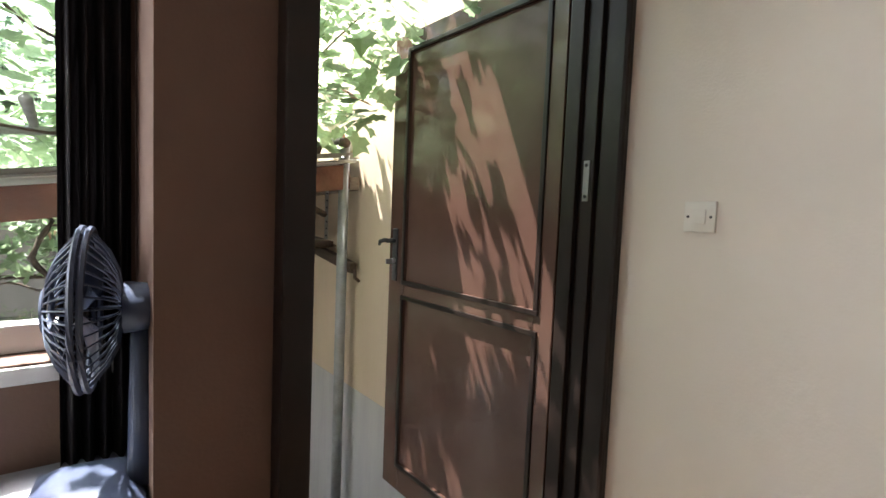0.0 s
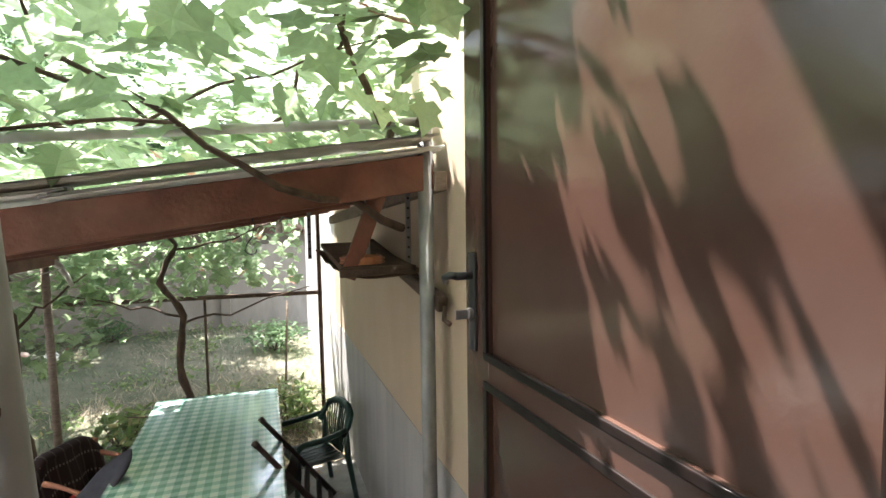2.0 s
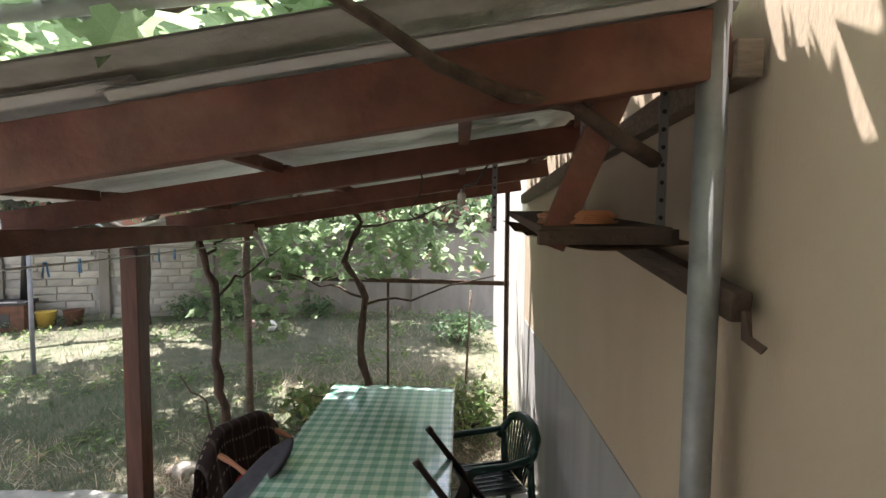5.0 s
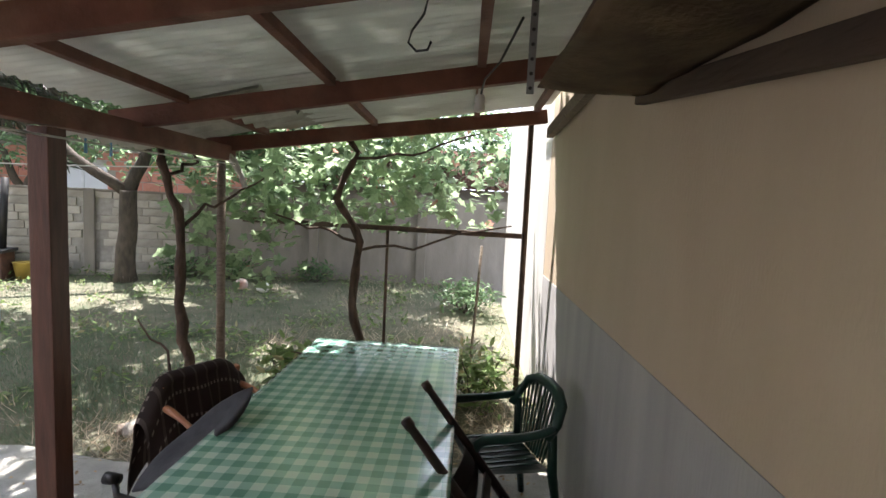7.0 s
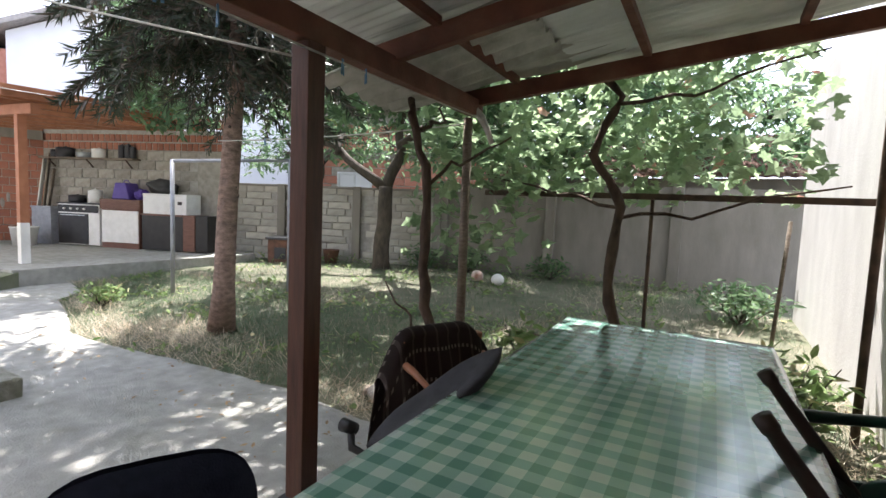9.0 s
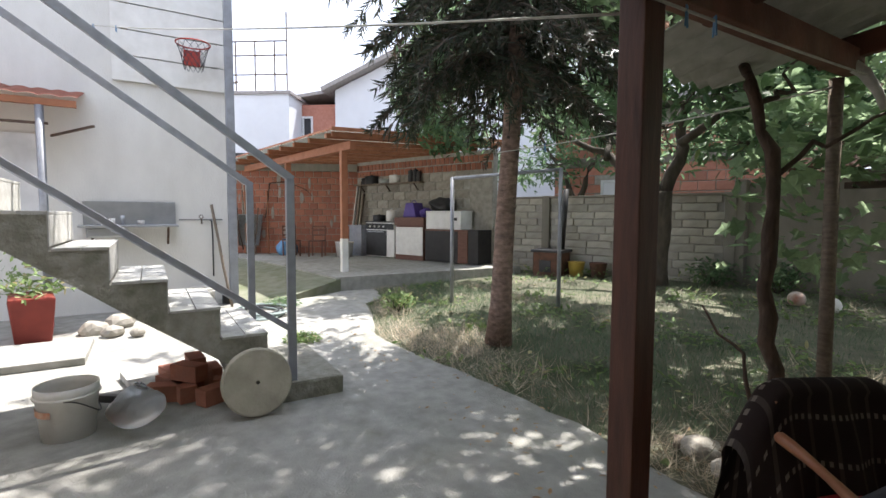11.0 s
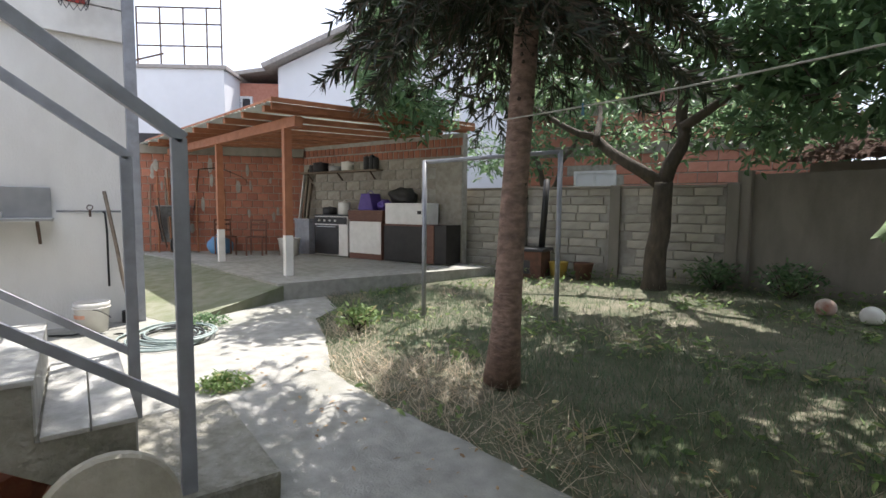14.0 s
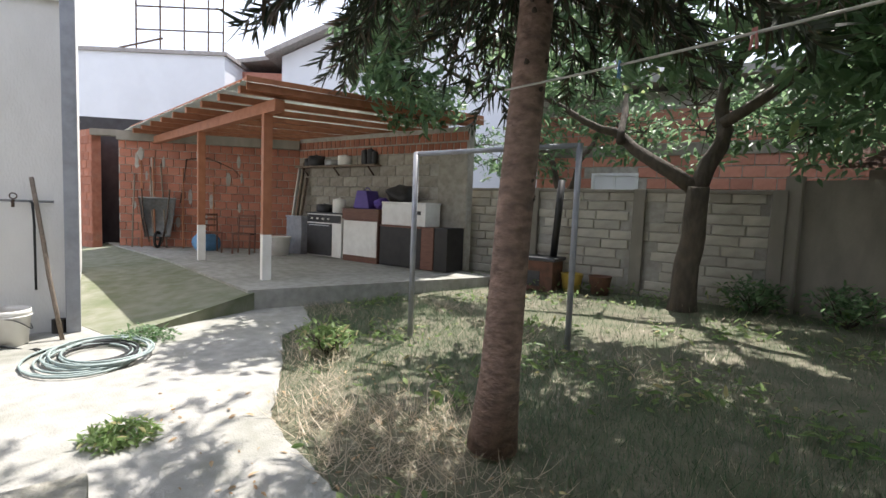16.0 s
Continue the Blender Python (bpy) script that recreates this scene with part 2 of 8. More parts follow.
    "blue_peg": mat("blue_peg_plastic", (0.12, 0.28, 0.48), None, 10, 0.45, 0.03, 60),
    "pot": mat("dark_red_plastic", (0.22, 0.03, 0.02), (0.17, 0.024, 0.018), 5, 0.5, 0.05, 60),
    "tyre": mat("black_rubber", (0.025, 0.024, 0.023), None, 10, 0.85, 0.2, 60),
    "hose": mat("grey_green_hose", (0.30, 0.36, 0.34), (0.22, 0.27, 0.26), 15, 0.5, 0.05, 60),
    "black_hose": mat("black_hose", (0.02, 0.022, 0.022), None, 15, 0.5, 0.05, 60),
    "glass": glass_mat("window_glass"),
    "bag": glass_mat("clear_film", (0.85, 0.87, 0.90), 0.35),
    "vine_leaf": leaf_mat("vine_leaf", (0.08, 0.135, 0.06), (0.17, 0.245, 0.12), (0.22, 0.10, 0.05), 0.55, 0.018),
    "tree_leaf": leaf_mat("tree_leaf", (0.042, 0.095, 0.038), (0.10, 0.18, 0.07), (0.13, 0.18, 0.05), 0.46, 0.02),
    "spruce": leaf_mat("spruce_needles", (0.018, 0.028, 0.013), (0.035, 0.045, 0.02), (0.07, 0.05, 0.03), 0.12, 0.25),
    "grass": leaf_mat("grass_blades", (0.050, 0.095, 0.048), (0.105, 0.16, 0.082), (0.34, 0.30, 0.20), 0.3, 0.05),
    "dry_grass": leaf_mat("dry_grass", (0.32, 0.26, 0.18), (0.41, 0.345, 0.25), (0.14, 0.14, 0.08), 0.25, 0.2),
    "weed": leaf_mat("weed_leaf", (0.07, 0.14, 0.03), (0.16, 0.23, 0.07), (0.30, 0.27, 0.12), 0.4, 0.1),
    "litter": mat("fallen_leaves", (0.28, 0.17, 0.09), (0.40, 0.30, 0.18), 30, 0.9, 0.2, 60, vary=0.4, island=True),
}


M["dark_timber"] = mat("old_dark_timber", (0.10, 0.065, 0.045), (0.05, 0.033, 0.024), 5, 0.85, 0.5, 40, (0.03, 0.022, 0.017), 3.0, 0.6, (1, 0.2, 1))
M["clear_sheet"] = (mat("pale_fibreglass_sheet", (0.78, 0.79, 0.75), (0.69, 0.70, 0.66), 4, 0.55, 0.08, 50, (0.34, 0.31, 0.25), 1.6, 0.5, (0.6, 1, 1)))
_nt = M["clear_sheet"].node_tree
_tr, _mx = _nt.nodes.new("ShaderNodeBsdfTranslucent"), _nt.nodes.new("ShaderNodeMixShader")
_tr.inputs[0].default_value, _mx.inputs[0].default_value = (0.80, 0.82, 0.76, 1), 0.1
_nt.links.new(_nt.nodes["Principled BSDF"].outputs[0], _mx.inputs[1])
_nt.links.new(_tr.outputs[0], _mx.inputs[2])
_nt.links.new(_mx.outputs[0], _nt.nodes["Material Output"].inputs[0])
M["pale_plaster"] = mat("pale_garden_wall", (0.62, 0.60, 0.57), (0.54, 0.52, 0.50), 3, 0.88, 0.25, 60, (0.40, 0.38, 0.36), 1.0, 0.5, (1, 1, 0.4))


# ---- mesh helpers ----
def box(bm, x0, y0, z0, x1, y1, z1, m=None, bevel=0.0):
    c = bmesh.ops.create_cube(bm, size=1)["verts"]
    t = Matrix.Translation(((x0 + x1) / 2, (y0 + y1) / 2, (z0 + z1) / 2)) @ Matrix.Diagonal((abs(x1 - x0), abs(y1 - y0), abs(z1 - z0), 1))
    bmesh.ops.transform(bm, matrix=(m @ t) if m else t, verts=c)
    if bevel:
        es = list({e for v in c for e in v.link_edges})
        bmesh.ops.bevel(bm, geom=es, offset=bevel, segments=2, affect="EDGES", profile=0.6)
    return bm


def rod(bm, a, b, r0, r1=None, n=10, caps=True):
    a, b = Vector(a), Vector(b)
    d = b - a
    r = bmesh.ops.create_cone(bm, cap_ends=caps, segments=n, radius1=r0, radius2=r0 if r1 is None else r1, depth=d.length)["verts"]
    bmesh.ops.transform(bm, matrix=Matrix.Translation((a + b) / 2) @ d.to_track_quat("Z", "Y").to_matrix().to_4x4(), verts=r)
    return bm


def tube(bm, pts, radii, n=8, closed=False):
    """A round tube along points; radii one number or one a point."""
    pts = [Vector(p) for p in pts]
    k = len(pts)
    rs = radii if isinstance(radii, (list, tuple)) else [radii] * k
    rings, up = [], Vector((0.3, 0.2, 1)).normalized()
    for i, p in enumerate(pts):
        q0 = pts[i - 1] if (i or closed) else p
        q1 = pts[(i + 1) % k] if (i < k - 1 or closed) else p
        d = (q1 - q0).normalized()
        s = d.cross(up)
        if s.length < 1e-3:
            s = d.cross(Vector((1, 0, 0)))
        s.normalize()
        u = s.cross(d).normalized()
        rings.append([bm.verts.new(p + rs[i] * (math.cos(a) * s + math.sin(a) * u)) for a in (2 * math.pi * j / n for j in range(n))])
    for i in range(k if closed else k - 1):
        r0, r1 = rings[i], rings[(i + 1) % k]
        for j in range(n):
            bm.faces.new((r0[j], r0[(j + 1) % n], r1[(j + 1) % n], r1[j]))
    if not closed:
        bm.faces.new(list(reversed(rings[0])))
        bm.faces.new(rings[-1])
    return bm


def bar(bm, a, b, w, h, up=(0, 0, 1), bevel=0.004):
    """A squared timber or flat bar from a to b, w wide and h high."""
    a, b = Vector(a), Vector(b)
    d = b - a
    z = Vector(up)
    s = d.cross(z).normalized()
    u = s.cross(d).normalized()
    m = Matrix((s, d.normalized(), u)).transposed().to_4x4()
    m.translation = (a + b) / 2
    return box(bm, -w / 2, -d.length / 2, -h / 2, w / 2, d.length / 2, h / 2, m, bevel)


def lathe(bm, profile, n=24, m=None, close=True):
    """A turned body from (radius, height) pairs."""
    rings = []
    for r, z in profile:
        rings.append([bm.verts.new((r * math.cos(2 * math.pi * j / n), r * math.sin(2 * math.pi * j / n), z)) for j in range(n)])
    for a, b in zip(rings, rings[1:]):
        for j in range(n):
            bm.faces.new((a[j], a[(j + 1) % n], b[(j + 1) % n], b[j]))
    if close:
        bm.faces.new(list(reversed(rings[0])))
        bm.faces.new(rings[-1])
    if m:
        bmesh.ops.transform(bm, matrix=m, verts=[v for r in rings for v in r])
    return bm


def grid(bm, nu, nv, f):
    """A sheet of nu by nv cells through f(u, v)."""
    v = [[bm.verts.new(f(i / nu, j / nv)) for j in range(nv + 1)] for i in range(nu + 1)]
    for i in range(nu):
        for j in range(nv):
            bm.faces.new((v[i][j], v[i + 1][j], v[i + 1][j + 1], v[i][j + 1]))
    return bm


def mesh_of(name, bm, material, smooth=False):
    bmesh.ops.recalc_face_normals(bm, faces=bm.faces)
    me = bpy.data.meshes.new(name)
    bm.to_mesh(me)
    bm.free()
    me.materials.append(M[material])
    if smooth:
        me.polygons.foreach_set("use_smooth", [True] * len(me.polygons))
    return me


def B():
    return bmesh.new()


def part(name, bm, material, parent, label="", smooth=False):
    """Links a bmesh as one mesh object under a thing or a part."""
    ob = new(name, mesh_of(name, bm, material, smooth))
    ob.parent = parent
    if label:
        tagged(ob, label)
    return ob


def thing(name, label, category, at=(0, 0, 0), turn=0.0, group="", kind=""):
    ob = new(name)
    ob.empty_display_size = 0.1
    ob.matrix_world = pose(*at, 0, 0, turn)
    return tagged(ob, label, category, group, kind)


def solo(name, bm, material, label, category, group="", kind="", smooth=False, at=None):
    ob = new(name, mesh_of(name, bm, material, smooth))
    if at is not None:
        ob.matrix_world = at
    return tagged(ob, label, category, group, kind)


def setting(name, bm, material, label, category="", smooth=False):
    return solo(name, bm, material, label, category or name.split("_")[0], kind="structure", smooth=smooth)


def raw(name, verts, faces, material, smooth=False):
    me = bpy.data.meshes.new(name)
    me.from_pydata(verts, [], faces)
    me.materials.append(M[material])
    if smooth:
        me.polygons.foreach_set("use_smooth", [True] * len(me.polygons))
    return me


def scatter_mesh(name, template, faces, mats, material):
    """Many copies of one small shape joined into one mesh; mats: a list of (3x3, place)."""
    T = np.array(template)
    R = np.array([np.array(r) for r, _ in mats])
    P = np.array([np.array(p) for _, p in mats])
    V = np.einsum("nij,kj->nki", R, T) + P[:, None, :]
    k = len(T)
    F = [tuple(i + n * k for i in f) for n in range(len(mats)) for f in faces]
    return raw(name, V.reshape(-1, 3).tolist(), F, material)


def smoothstep(a, b, x):
    x = min(1.0, max(0.0, (x - a) / (b - a)))
    return x * x * (3 - 2 * x)


# ---- ground and yard ----
def ground_z(x, y):
    """The garden lies just under the slab and rises a little towards the fence."""
    return -0.03 + 0.17 * smoothstep(5.6, 12.5, y) * smoothstep(4, -1, x) + 0.025 * noise.noise((x * 0.9, y * 0.9, 3.0))


def make_ground():
    bm = B()
    xs = [-120, -60, -30, -20] + [-16 + 0.4 * i for i in range(50)] + [6, 12, 30, 60, 120]
    ys = [-120, -60, -20, -8] + [-4 + 0.4 * i for i in range(50)] + [18, 24, 40, 70, 120]
    v = [[bm.verts.new((x, y, ground_z(x, y) if -16 <= x <= 4 and -4 <= y <= 16 else -0.03)) for y in ys] for x in xs]
    for i in range(len(xs) - 1):
        for j in range(len(ys) - 1):
            bm.faces.new((v[i][j], v[i + 1][j], v[i + 1][j + 1], v[i][j + 1]))
    setting("ground", bm, "soil", "dry garden soil with thin grass and litter", smooth=True)


EDGE = [(1.62, 5.95), (0.6, 5.85), (-0.6, 5.66), (-1.47, 5.62), (-2.26, 5.72), (-2.94, 5.68), (-3.72, 5.64), (-4.3, 5.54), (-5.2, 5.52), (-5.7, 5.72), (-6.4, 5.98), (-7.15, 6.2), (-7.6, 6.7), (-8.6, 6.95)]


def make_slab():
    """Poured concrete yard with a wavering edge against the lawn."""
    bm = B()
    top = []
    for (x0, y0), (x1, y1) in zip(EDGE, EDGE[1:]):
        for k in range(8):
            f = k / 8
            x, y = x0 + (x1 - x0) * f, y0 + (y1 - y0) * f
            top.append((x, y + 0.035 * noise.noise((x * 3, 0, 1)) + 0.02 * noise.noise((x * 11, 0, 2))))
    pts = top + [(-8.6, 7.3), (-30, 7.3), (-30, -6), (1.62, -6)]
    vs = [bm.verts.new((x, y, 0.0)) for x, y in pts]
    f = bm.faces.new(vs)
    r = bmesh.ops.extrude_face_region(bm, geom=[f])
    bmesh.ops.translate(bm, vec=(0, 0, -0.09), verts=[g for g in r["geom"] if isinstance(g, bmesh.types.BMVert)])
    setting("pavement", bm, "concrete", "cracked pale concrete yard slab with stains", "pavement")
    bm = B()
    vs = [bm.verts.new(p) for p in ((-9.35, 6.45, 0.13), (-9.2, 11.2, 0.13), (-15.6, 9.9, 0.13), (-18.4, 4.9, 0.13), (-13.6, 5.9, 0.13))]
    f = bm.faces.new(vs)
    r = bmesh.ops.extrude_face_region(bm, geom=[f])
    bmesh.ops.translate(bm, vec=(0, 0, -0.45), verts=[g for g in r["geom"] if isinstance(g, bmesh.types.BMVert)])
    setting("carport_floor", bm, "concrete", "raised concrete floor of the open shed", "floor")
    bm = B()                                                    # apron rising to that floor
    top = [(-8.55, 6.28, 0.225), (-12.4, 5.71, 0.225), (-16.72, 4.81, 0.225)]
    low = [(-7.75, 4.75, 0.004), (-12.4, 3.0, 0.004), (-17.5, 2.0, 0.004)]
    tv = [bm.verts.new(p) for p in top]
    lv = [bm.verts.new(p) for p in low]
    bv = [bm.verts.new((p[0], p[1], -0.05)) for p in top]
    dv = [bm.verts.new((p[0], p[1], -0.05)) for p in low]
    for i in (0, 1):
        bm.faces.new((tv[i], lv[i], lv[i + 1], tv[i + 1]))
        bm.faces.new((bv[i], bv[i + 1], tv[i + 1], tv[i]))
        bm.faces.new((bv[i], dv[i], dv[i + 1], bv[i + 1]))
        bm.faces.new((dv[i], lv[i], lv[i + 1], dv[i + 1]))
    for i in (0, 2):
        bm.faces.new((bv[i], tv[i], lv[i], dv[i]))
    setting("shed_apron", bm, "shaded_moss_concrete", "sloping concrete apron in front of the open shed", "pavement")


make_ground()
make_slab()


def wall_between(name, a, b, z0, z1, thick, material, label, side=1):
    """A straight wall whose seen face runs from a to b; its thickness lies to one side."""
    bm = B()
    a, b = Vector((*a, 0)), Vector((*b, 0))
    d = (b - a).normalized()
    n = Vector((-d.y, d.x, 0)) * thick * side
    q = [a, b, b + n, a + n]
    lo = [bm.verts.new((p.x, p.y, z0)) for p in q]
    hi = [bm.verts.new((p.x, p.y, z1)) for p in q]
    bm.faces.new(lo)
    bm.faces.new(hi)
    for i in range(4):
        bm.faces.new((lo[i], lo[(i + 1) % 4], hi[(i + 1) % 4], hi[i]))
    return setting(name, bm, material, label, "wall")


# ---- the house that is left, its porch and stair ----
FLOOR = 1.12
WX = 1.60          # face of the long side wall
bm = B()
box(bm, WX, 1.12, 1.27, WX + 0.3, 7.05, 4.6)
setting("wall_side_upper", bm, "beige", "long beige plastered side wall with stains", "wall")
bm = B()
box(bm, WX - 0.004, 1.12, -0.1, WX + 0.3, 7.05, 1.27)
setting("wall_side_plinth", bm, "grey_plinth", "grey painted lower band of the side wall", "wall")

bm = B()
box(bm, WX - 0.002, 7.05, -0.1, WX + 0.3, 11.6, 3.4)
setting("wall_side_garden", bm, "pale_plaster", "pale sunlit wall running on along the garden", "wall")

# room shell
bm = B()
box(bm, 1.36, -3.2, FLOOR, 1.6, 1.12, 3.75)
setting("wall_room_side", bm, "room_wall", "smooth cream painted room wall", "wall")
bm = B()
box(bm, 0.11, 0.95, FLOOR, 0.315, 1.12, 3.75)                # pier beside the door
box(bm, 0.315, 0.95, 3.46, 1.36, 1.12, 3.75)                 # over the door
setting("wall_front_pier", bm, "room_brown", "brown painted wall pier beside the door", "wall")
bm = B()
box(bm, -3.6, 1.22, FLOOR, 0.11, 1.42, 2.20)
box(bm, -3.6, 1.22, 3.45, 0.11, 1.42, 3.75)
box(bm, -3.6, 1.22, 2.20, -3.2, 1.42, 3.45)
box(bm, 0.06, 1.22, 2.20, 0.11, 1.42, 3.45)
box(bm, 0.11, 1.12, FLOOR, 0.17, 1.42, 3.75)
setting("wall_front_window", bm, "room_brown", "brown painted room wall under the window", "wall")
bm = B()
box(bm, -3.8, -3.2, FLOOR, -3.6, 1.42, 3.75)
setting("wall_room_far", bm, "room_wall", "cream painted room wall", "wall")
bm = B()
box(bm, -3.8, -3.4, FLOOR, 1.6, -3.2, 3.75)
setting("wall_room_back", bm, "room_wall", "cream painted room wall", "wall")
bm = B()
box(bm, -3.8, -3.4, FLOOR - 0.15, 1.6, 1.12, FLOOR)
box(bm, -3.8, 1.12, FLOOR - 0.15, 0.11, 1.42, FLOOR)
setting("floor", bm, "parquet", "dark wooden room floor")
bm = B()
box(bm, -3.8, -3.4, 3.75, 1.6, 1.42, 3.9)
setting("ceiling", bm, "ceiling", "plain pale ceiling")
bm = B()
box(bm, -3.8, -3.4, -0.1, 0.1, 1.42, FLOOR - 0.15)
box(bm, 0.1, -3.4, -0.1, 1.6, 1.12, FLOOR - 0.15)
setting("wall_house_base", bm, "grey_plinth", "grey painted house base", "wall")
bm = B()
box(bm, -3.8, -3.4, 3.9, 1.6, 1.42, 4.6)
setting("wall_house_top", bm, "beige", "beige house wall above the room", "wall")


def make_window(x0, x1, z0, z1, y):
    w = thing("window_1", "white framed room window with clear glass", "window", (0, 0, 0), kind="structure")
    bm = B()
    for a in ((x0, z0, x1, z0 + 0.06), (x0, z1 - 0.06, x1, z1), (x0, z0 + 0.06, x0 + 0.06, z1 - 0.06), (x1 - 0.06, z0 + 0.06, x1, z1 - 0.06), (-1.64, z0 + 0.06, -1.56, z1 - 0.06)):
        box(bm, a[0], y, a[1], a[2], y + 0.06, a[3], None, 0.005)
    part("window_frame", bm, "window_white", w)
    bm = B()
    box(bm, x0 + 0.06, y + 0.025, z0 + 0.06, -1.64, y + 0.031, z1 - 0.06)
    p = part("pane", bm, "glass", w)
    p.visible_shadow = False
    bm = B()
    box(bm, -1.56, y + 0.025, z0 + 0.06, x1 - 0.06, y + 0.031, z1 - 0.06)
    p = part("pane", bm, "glass", w)
    p.visible_shadow = False
    bm = B()
    box(bm, x0 - 0.02, 1.21, z0 - 0.04, x1 + 0.02, y, z0 - 0.005, None, 0.006)
    part("window_sill", bm, "window_white", w)


make_window(-3.2, 0.06, 2.20, 3.45, 1.31)


def make_landing():
    bm = B()
    box(bm, 0.12, 1.12, -0.05, WX - 0.004, 1.72, FLOOR)
    for k in range(1, 6):
        y0 = 1.72 + 0.25 * (k - 1)
        box(bm, 0.12, y0, -0.05, WX - 0.004, y0 + 0.25, FLOOR - 0.187 * k)
    setting("porch_stair", bm, "old_concrete", "worn concrete porch landing with steps down", "stairs")


make_landing()


def make_porch_rail():
    t = thing("porch_post", "pale grey round steel porch post with handrail", "post", (0.245, 2.13, 0.0))
    part("post", rod(B(), (0.067, 0, 0.55), (-0.144, 0, 4.3), 0.052, n=24), "white_pipe", t, smooth=True)
    bm = B()
    tube(bm, [(-0.024, 0, 2.16), (-0.03, -0.3, 2.165), (-0.04, -0.72, 2.165)], 0.021, 12)
    part("handrail", bm, "white_pipe", t, smooth=True)
    bm = B()
    rod(bm, (-0.024, -0.07, 2.16), (-0.024, 0.0, 2.16), 0.032, n=14)
    part("rail_socket", bm, "rust", t, smooth=True)


make_porch_rail()
bm = B()
box(bm, 0.0, 1.42, 4.10, WX, 1.84, 4.24)
setting("porch_canopy", bm, "white_paint", "plain concrete canopy slab over the porch", "canopy")


# ---- door ----
def make_door():
    d = thing("door_1", "dark brown panelled entrance door standing open outwards", "door", (0, 0, 0), kind="structure")
    bm = B()                                                    # frame in the opening, with rebate
    box(bm, 0.315, 0.90, FLOOR, 0.378, 1.04, 3.46, None, 0.004)
    box(bm, 0.315, 1.04, FLOOR, 0.412, 1.14, 3.46, None, 0.004)
    box(bm, 0.412, 0.93, 3.41, 1.31, 1.14, 3.46, None, 0.004)
    box(bm, 1.31, 0.93, FLOOR, 1.357, 1.045, 3.46, None, 0.004)
    box(bm, 1.292, 0.985, FLOOR, 1.31, 1.04, 3.41, None, 0.004)
    part("door_frame", bm, "door_dark", d, "near-black glossy door frame")
    bm = B()
    box(bm, 1.322, 0.845, FLOOR, 1.359, 0.93, 3.52, None, 0.012)
    box(bm, 0.315, 0.87, 3.46, 1.322, 0.93, 3.52, None, 0.006)
    part("architrave", bm, "door_dark", d)
    bm = B()
    box(bm, 0.412, 0.95, FLOOR, 1.31, 1.14, FLOOR + 0.02, None, 0.004)
    part("threshold", bm, "galv", d)
    for z in (1.45, 2.65):
        bm = B()
        box(bm, 1.306, 0.945, z - 0.065, 1.31, 0.967, z + 0.065, None, 0.001)
        s = part("strike_plate", bm, "galv", d)
        bm = B()
        for q in (-0.05, 0.05):
            rod(bm, (1.307, 0.956, z + q), (1.3035, 0.956, z + q), 0.006, n=8)
        part("screw", bm, "dark_metal", s)
    hx, hy, W, H = 1.345, 1.055, 1.04, 2.24
    leaf = new("leaf", mesh_of("leaf", leaf_mesh(W, H), "door_brown"))
    leaf.parent = d
    leaf.matrix_world = pose(hx, hy, FLOOR + 0.02, 0, 0, 90 + 1.0)
    tagged(leaf, "dark brown door leaf with two recessed panels")
    # local frame: x runs along the leaf from the hinge, +y is the side seen from the room
    bm = B()
    for (x0, z0, x1, z1) in ((0.085, 0.14, W - 0.135, 0.965), (0.085, 1.06, W - 0.135, H - 0.09)):
        for b in ((x0 - 0.02, z0 - 0.02, x1 + 0.02, z0), (x0 - 0.02, z1, x1 + 0.02, z1 + 0.02), (x0 - 0.02, z0, x0, z1), (x1, z0, x1 + 0.02, z1)):
            box(bm, b[0], 0.040, b[1], b[2], 0.049, b[3], None, 0.003)
    part("panel_moulding", bm, "door_dark", leaf, "raised dark beading round the panels")
    bm = B()
    box(bm, W - 0.075, 0.042, 1.05, W - 0.035, 0.05, 1.31, None, 0.004)
    esc = part("lock_plate", bm, "dark_metal", leaf)
    bm = B()
    rod(bm, (W - 0.055, 0.05, 1.25), (W - 0.055, 0.095, 1.25), 0.011, n=12)
    tube(bm, [(W - 0.055, 0.088, 1.25), (W - 0.045, 0.105, 1.252), (W - 0.02, 0.112, 1.245), (W + 0.005, 0.10, 1.228)], [0.011, 0.011, 0.010, 0.008], 10)
    part("door_handle", bm, "dark_metal", esc, "black lever handle", smooth=True)
    bm = B()
    rod(bm, (W - 0.055, 0.048, 1.15), (W - 0.055, 0.062, 1.15), 0.014, n=14)
    box(bm, W - 0.058, 0.06, 1.135, W - 0.052, 0.098, 1.16, None, 0.002)
    part("lock_and_key", bm, "steel", esc)
    bm = B()
    box(bm, W + 0.0005, 0.012, 1.05, W + 0.003, 0.032, 1.31)
    part("latch_plate", bm, "steel", leaf)
    for z in (0.25, 1.05, 1.85):
        bm = B()
        rod(bm, (-0.012, 0.03, z - 0.05), (-0.012, 0.03, z + 0.05), 0.009, n=10)
        part("hinge", bm, "dark_metal", leaf)


def leaf_mesh(W, H):
    bm = B()
    t = 0.042
    box(bm, 0, 0, 0, 0.085, t, H, None, 0.004)
    box(bm, W - 0.135, 0, 0, W, t, H, None, 0.004)
    box(bm, 0.085, 0, 0, W - 0.135, t, 0.14, None, 0.003)
    box(bm, 0.085, 0, 0.965, W - 0.135, t, 1.06, None, 0.003)
    box(bm, 0.085, 0, H - 0.09, W - 0.135, t, H, None, 0.003)
    box(bm, 0.085, 0.012, 0.14, W - 0.135, 0.030, 0.965)
    box(bm, 0.085, 0.012, 1.06, W - 0.135, 0.030, H - 0.09)
    return bm


make_door()


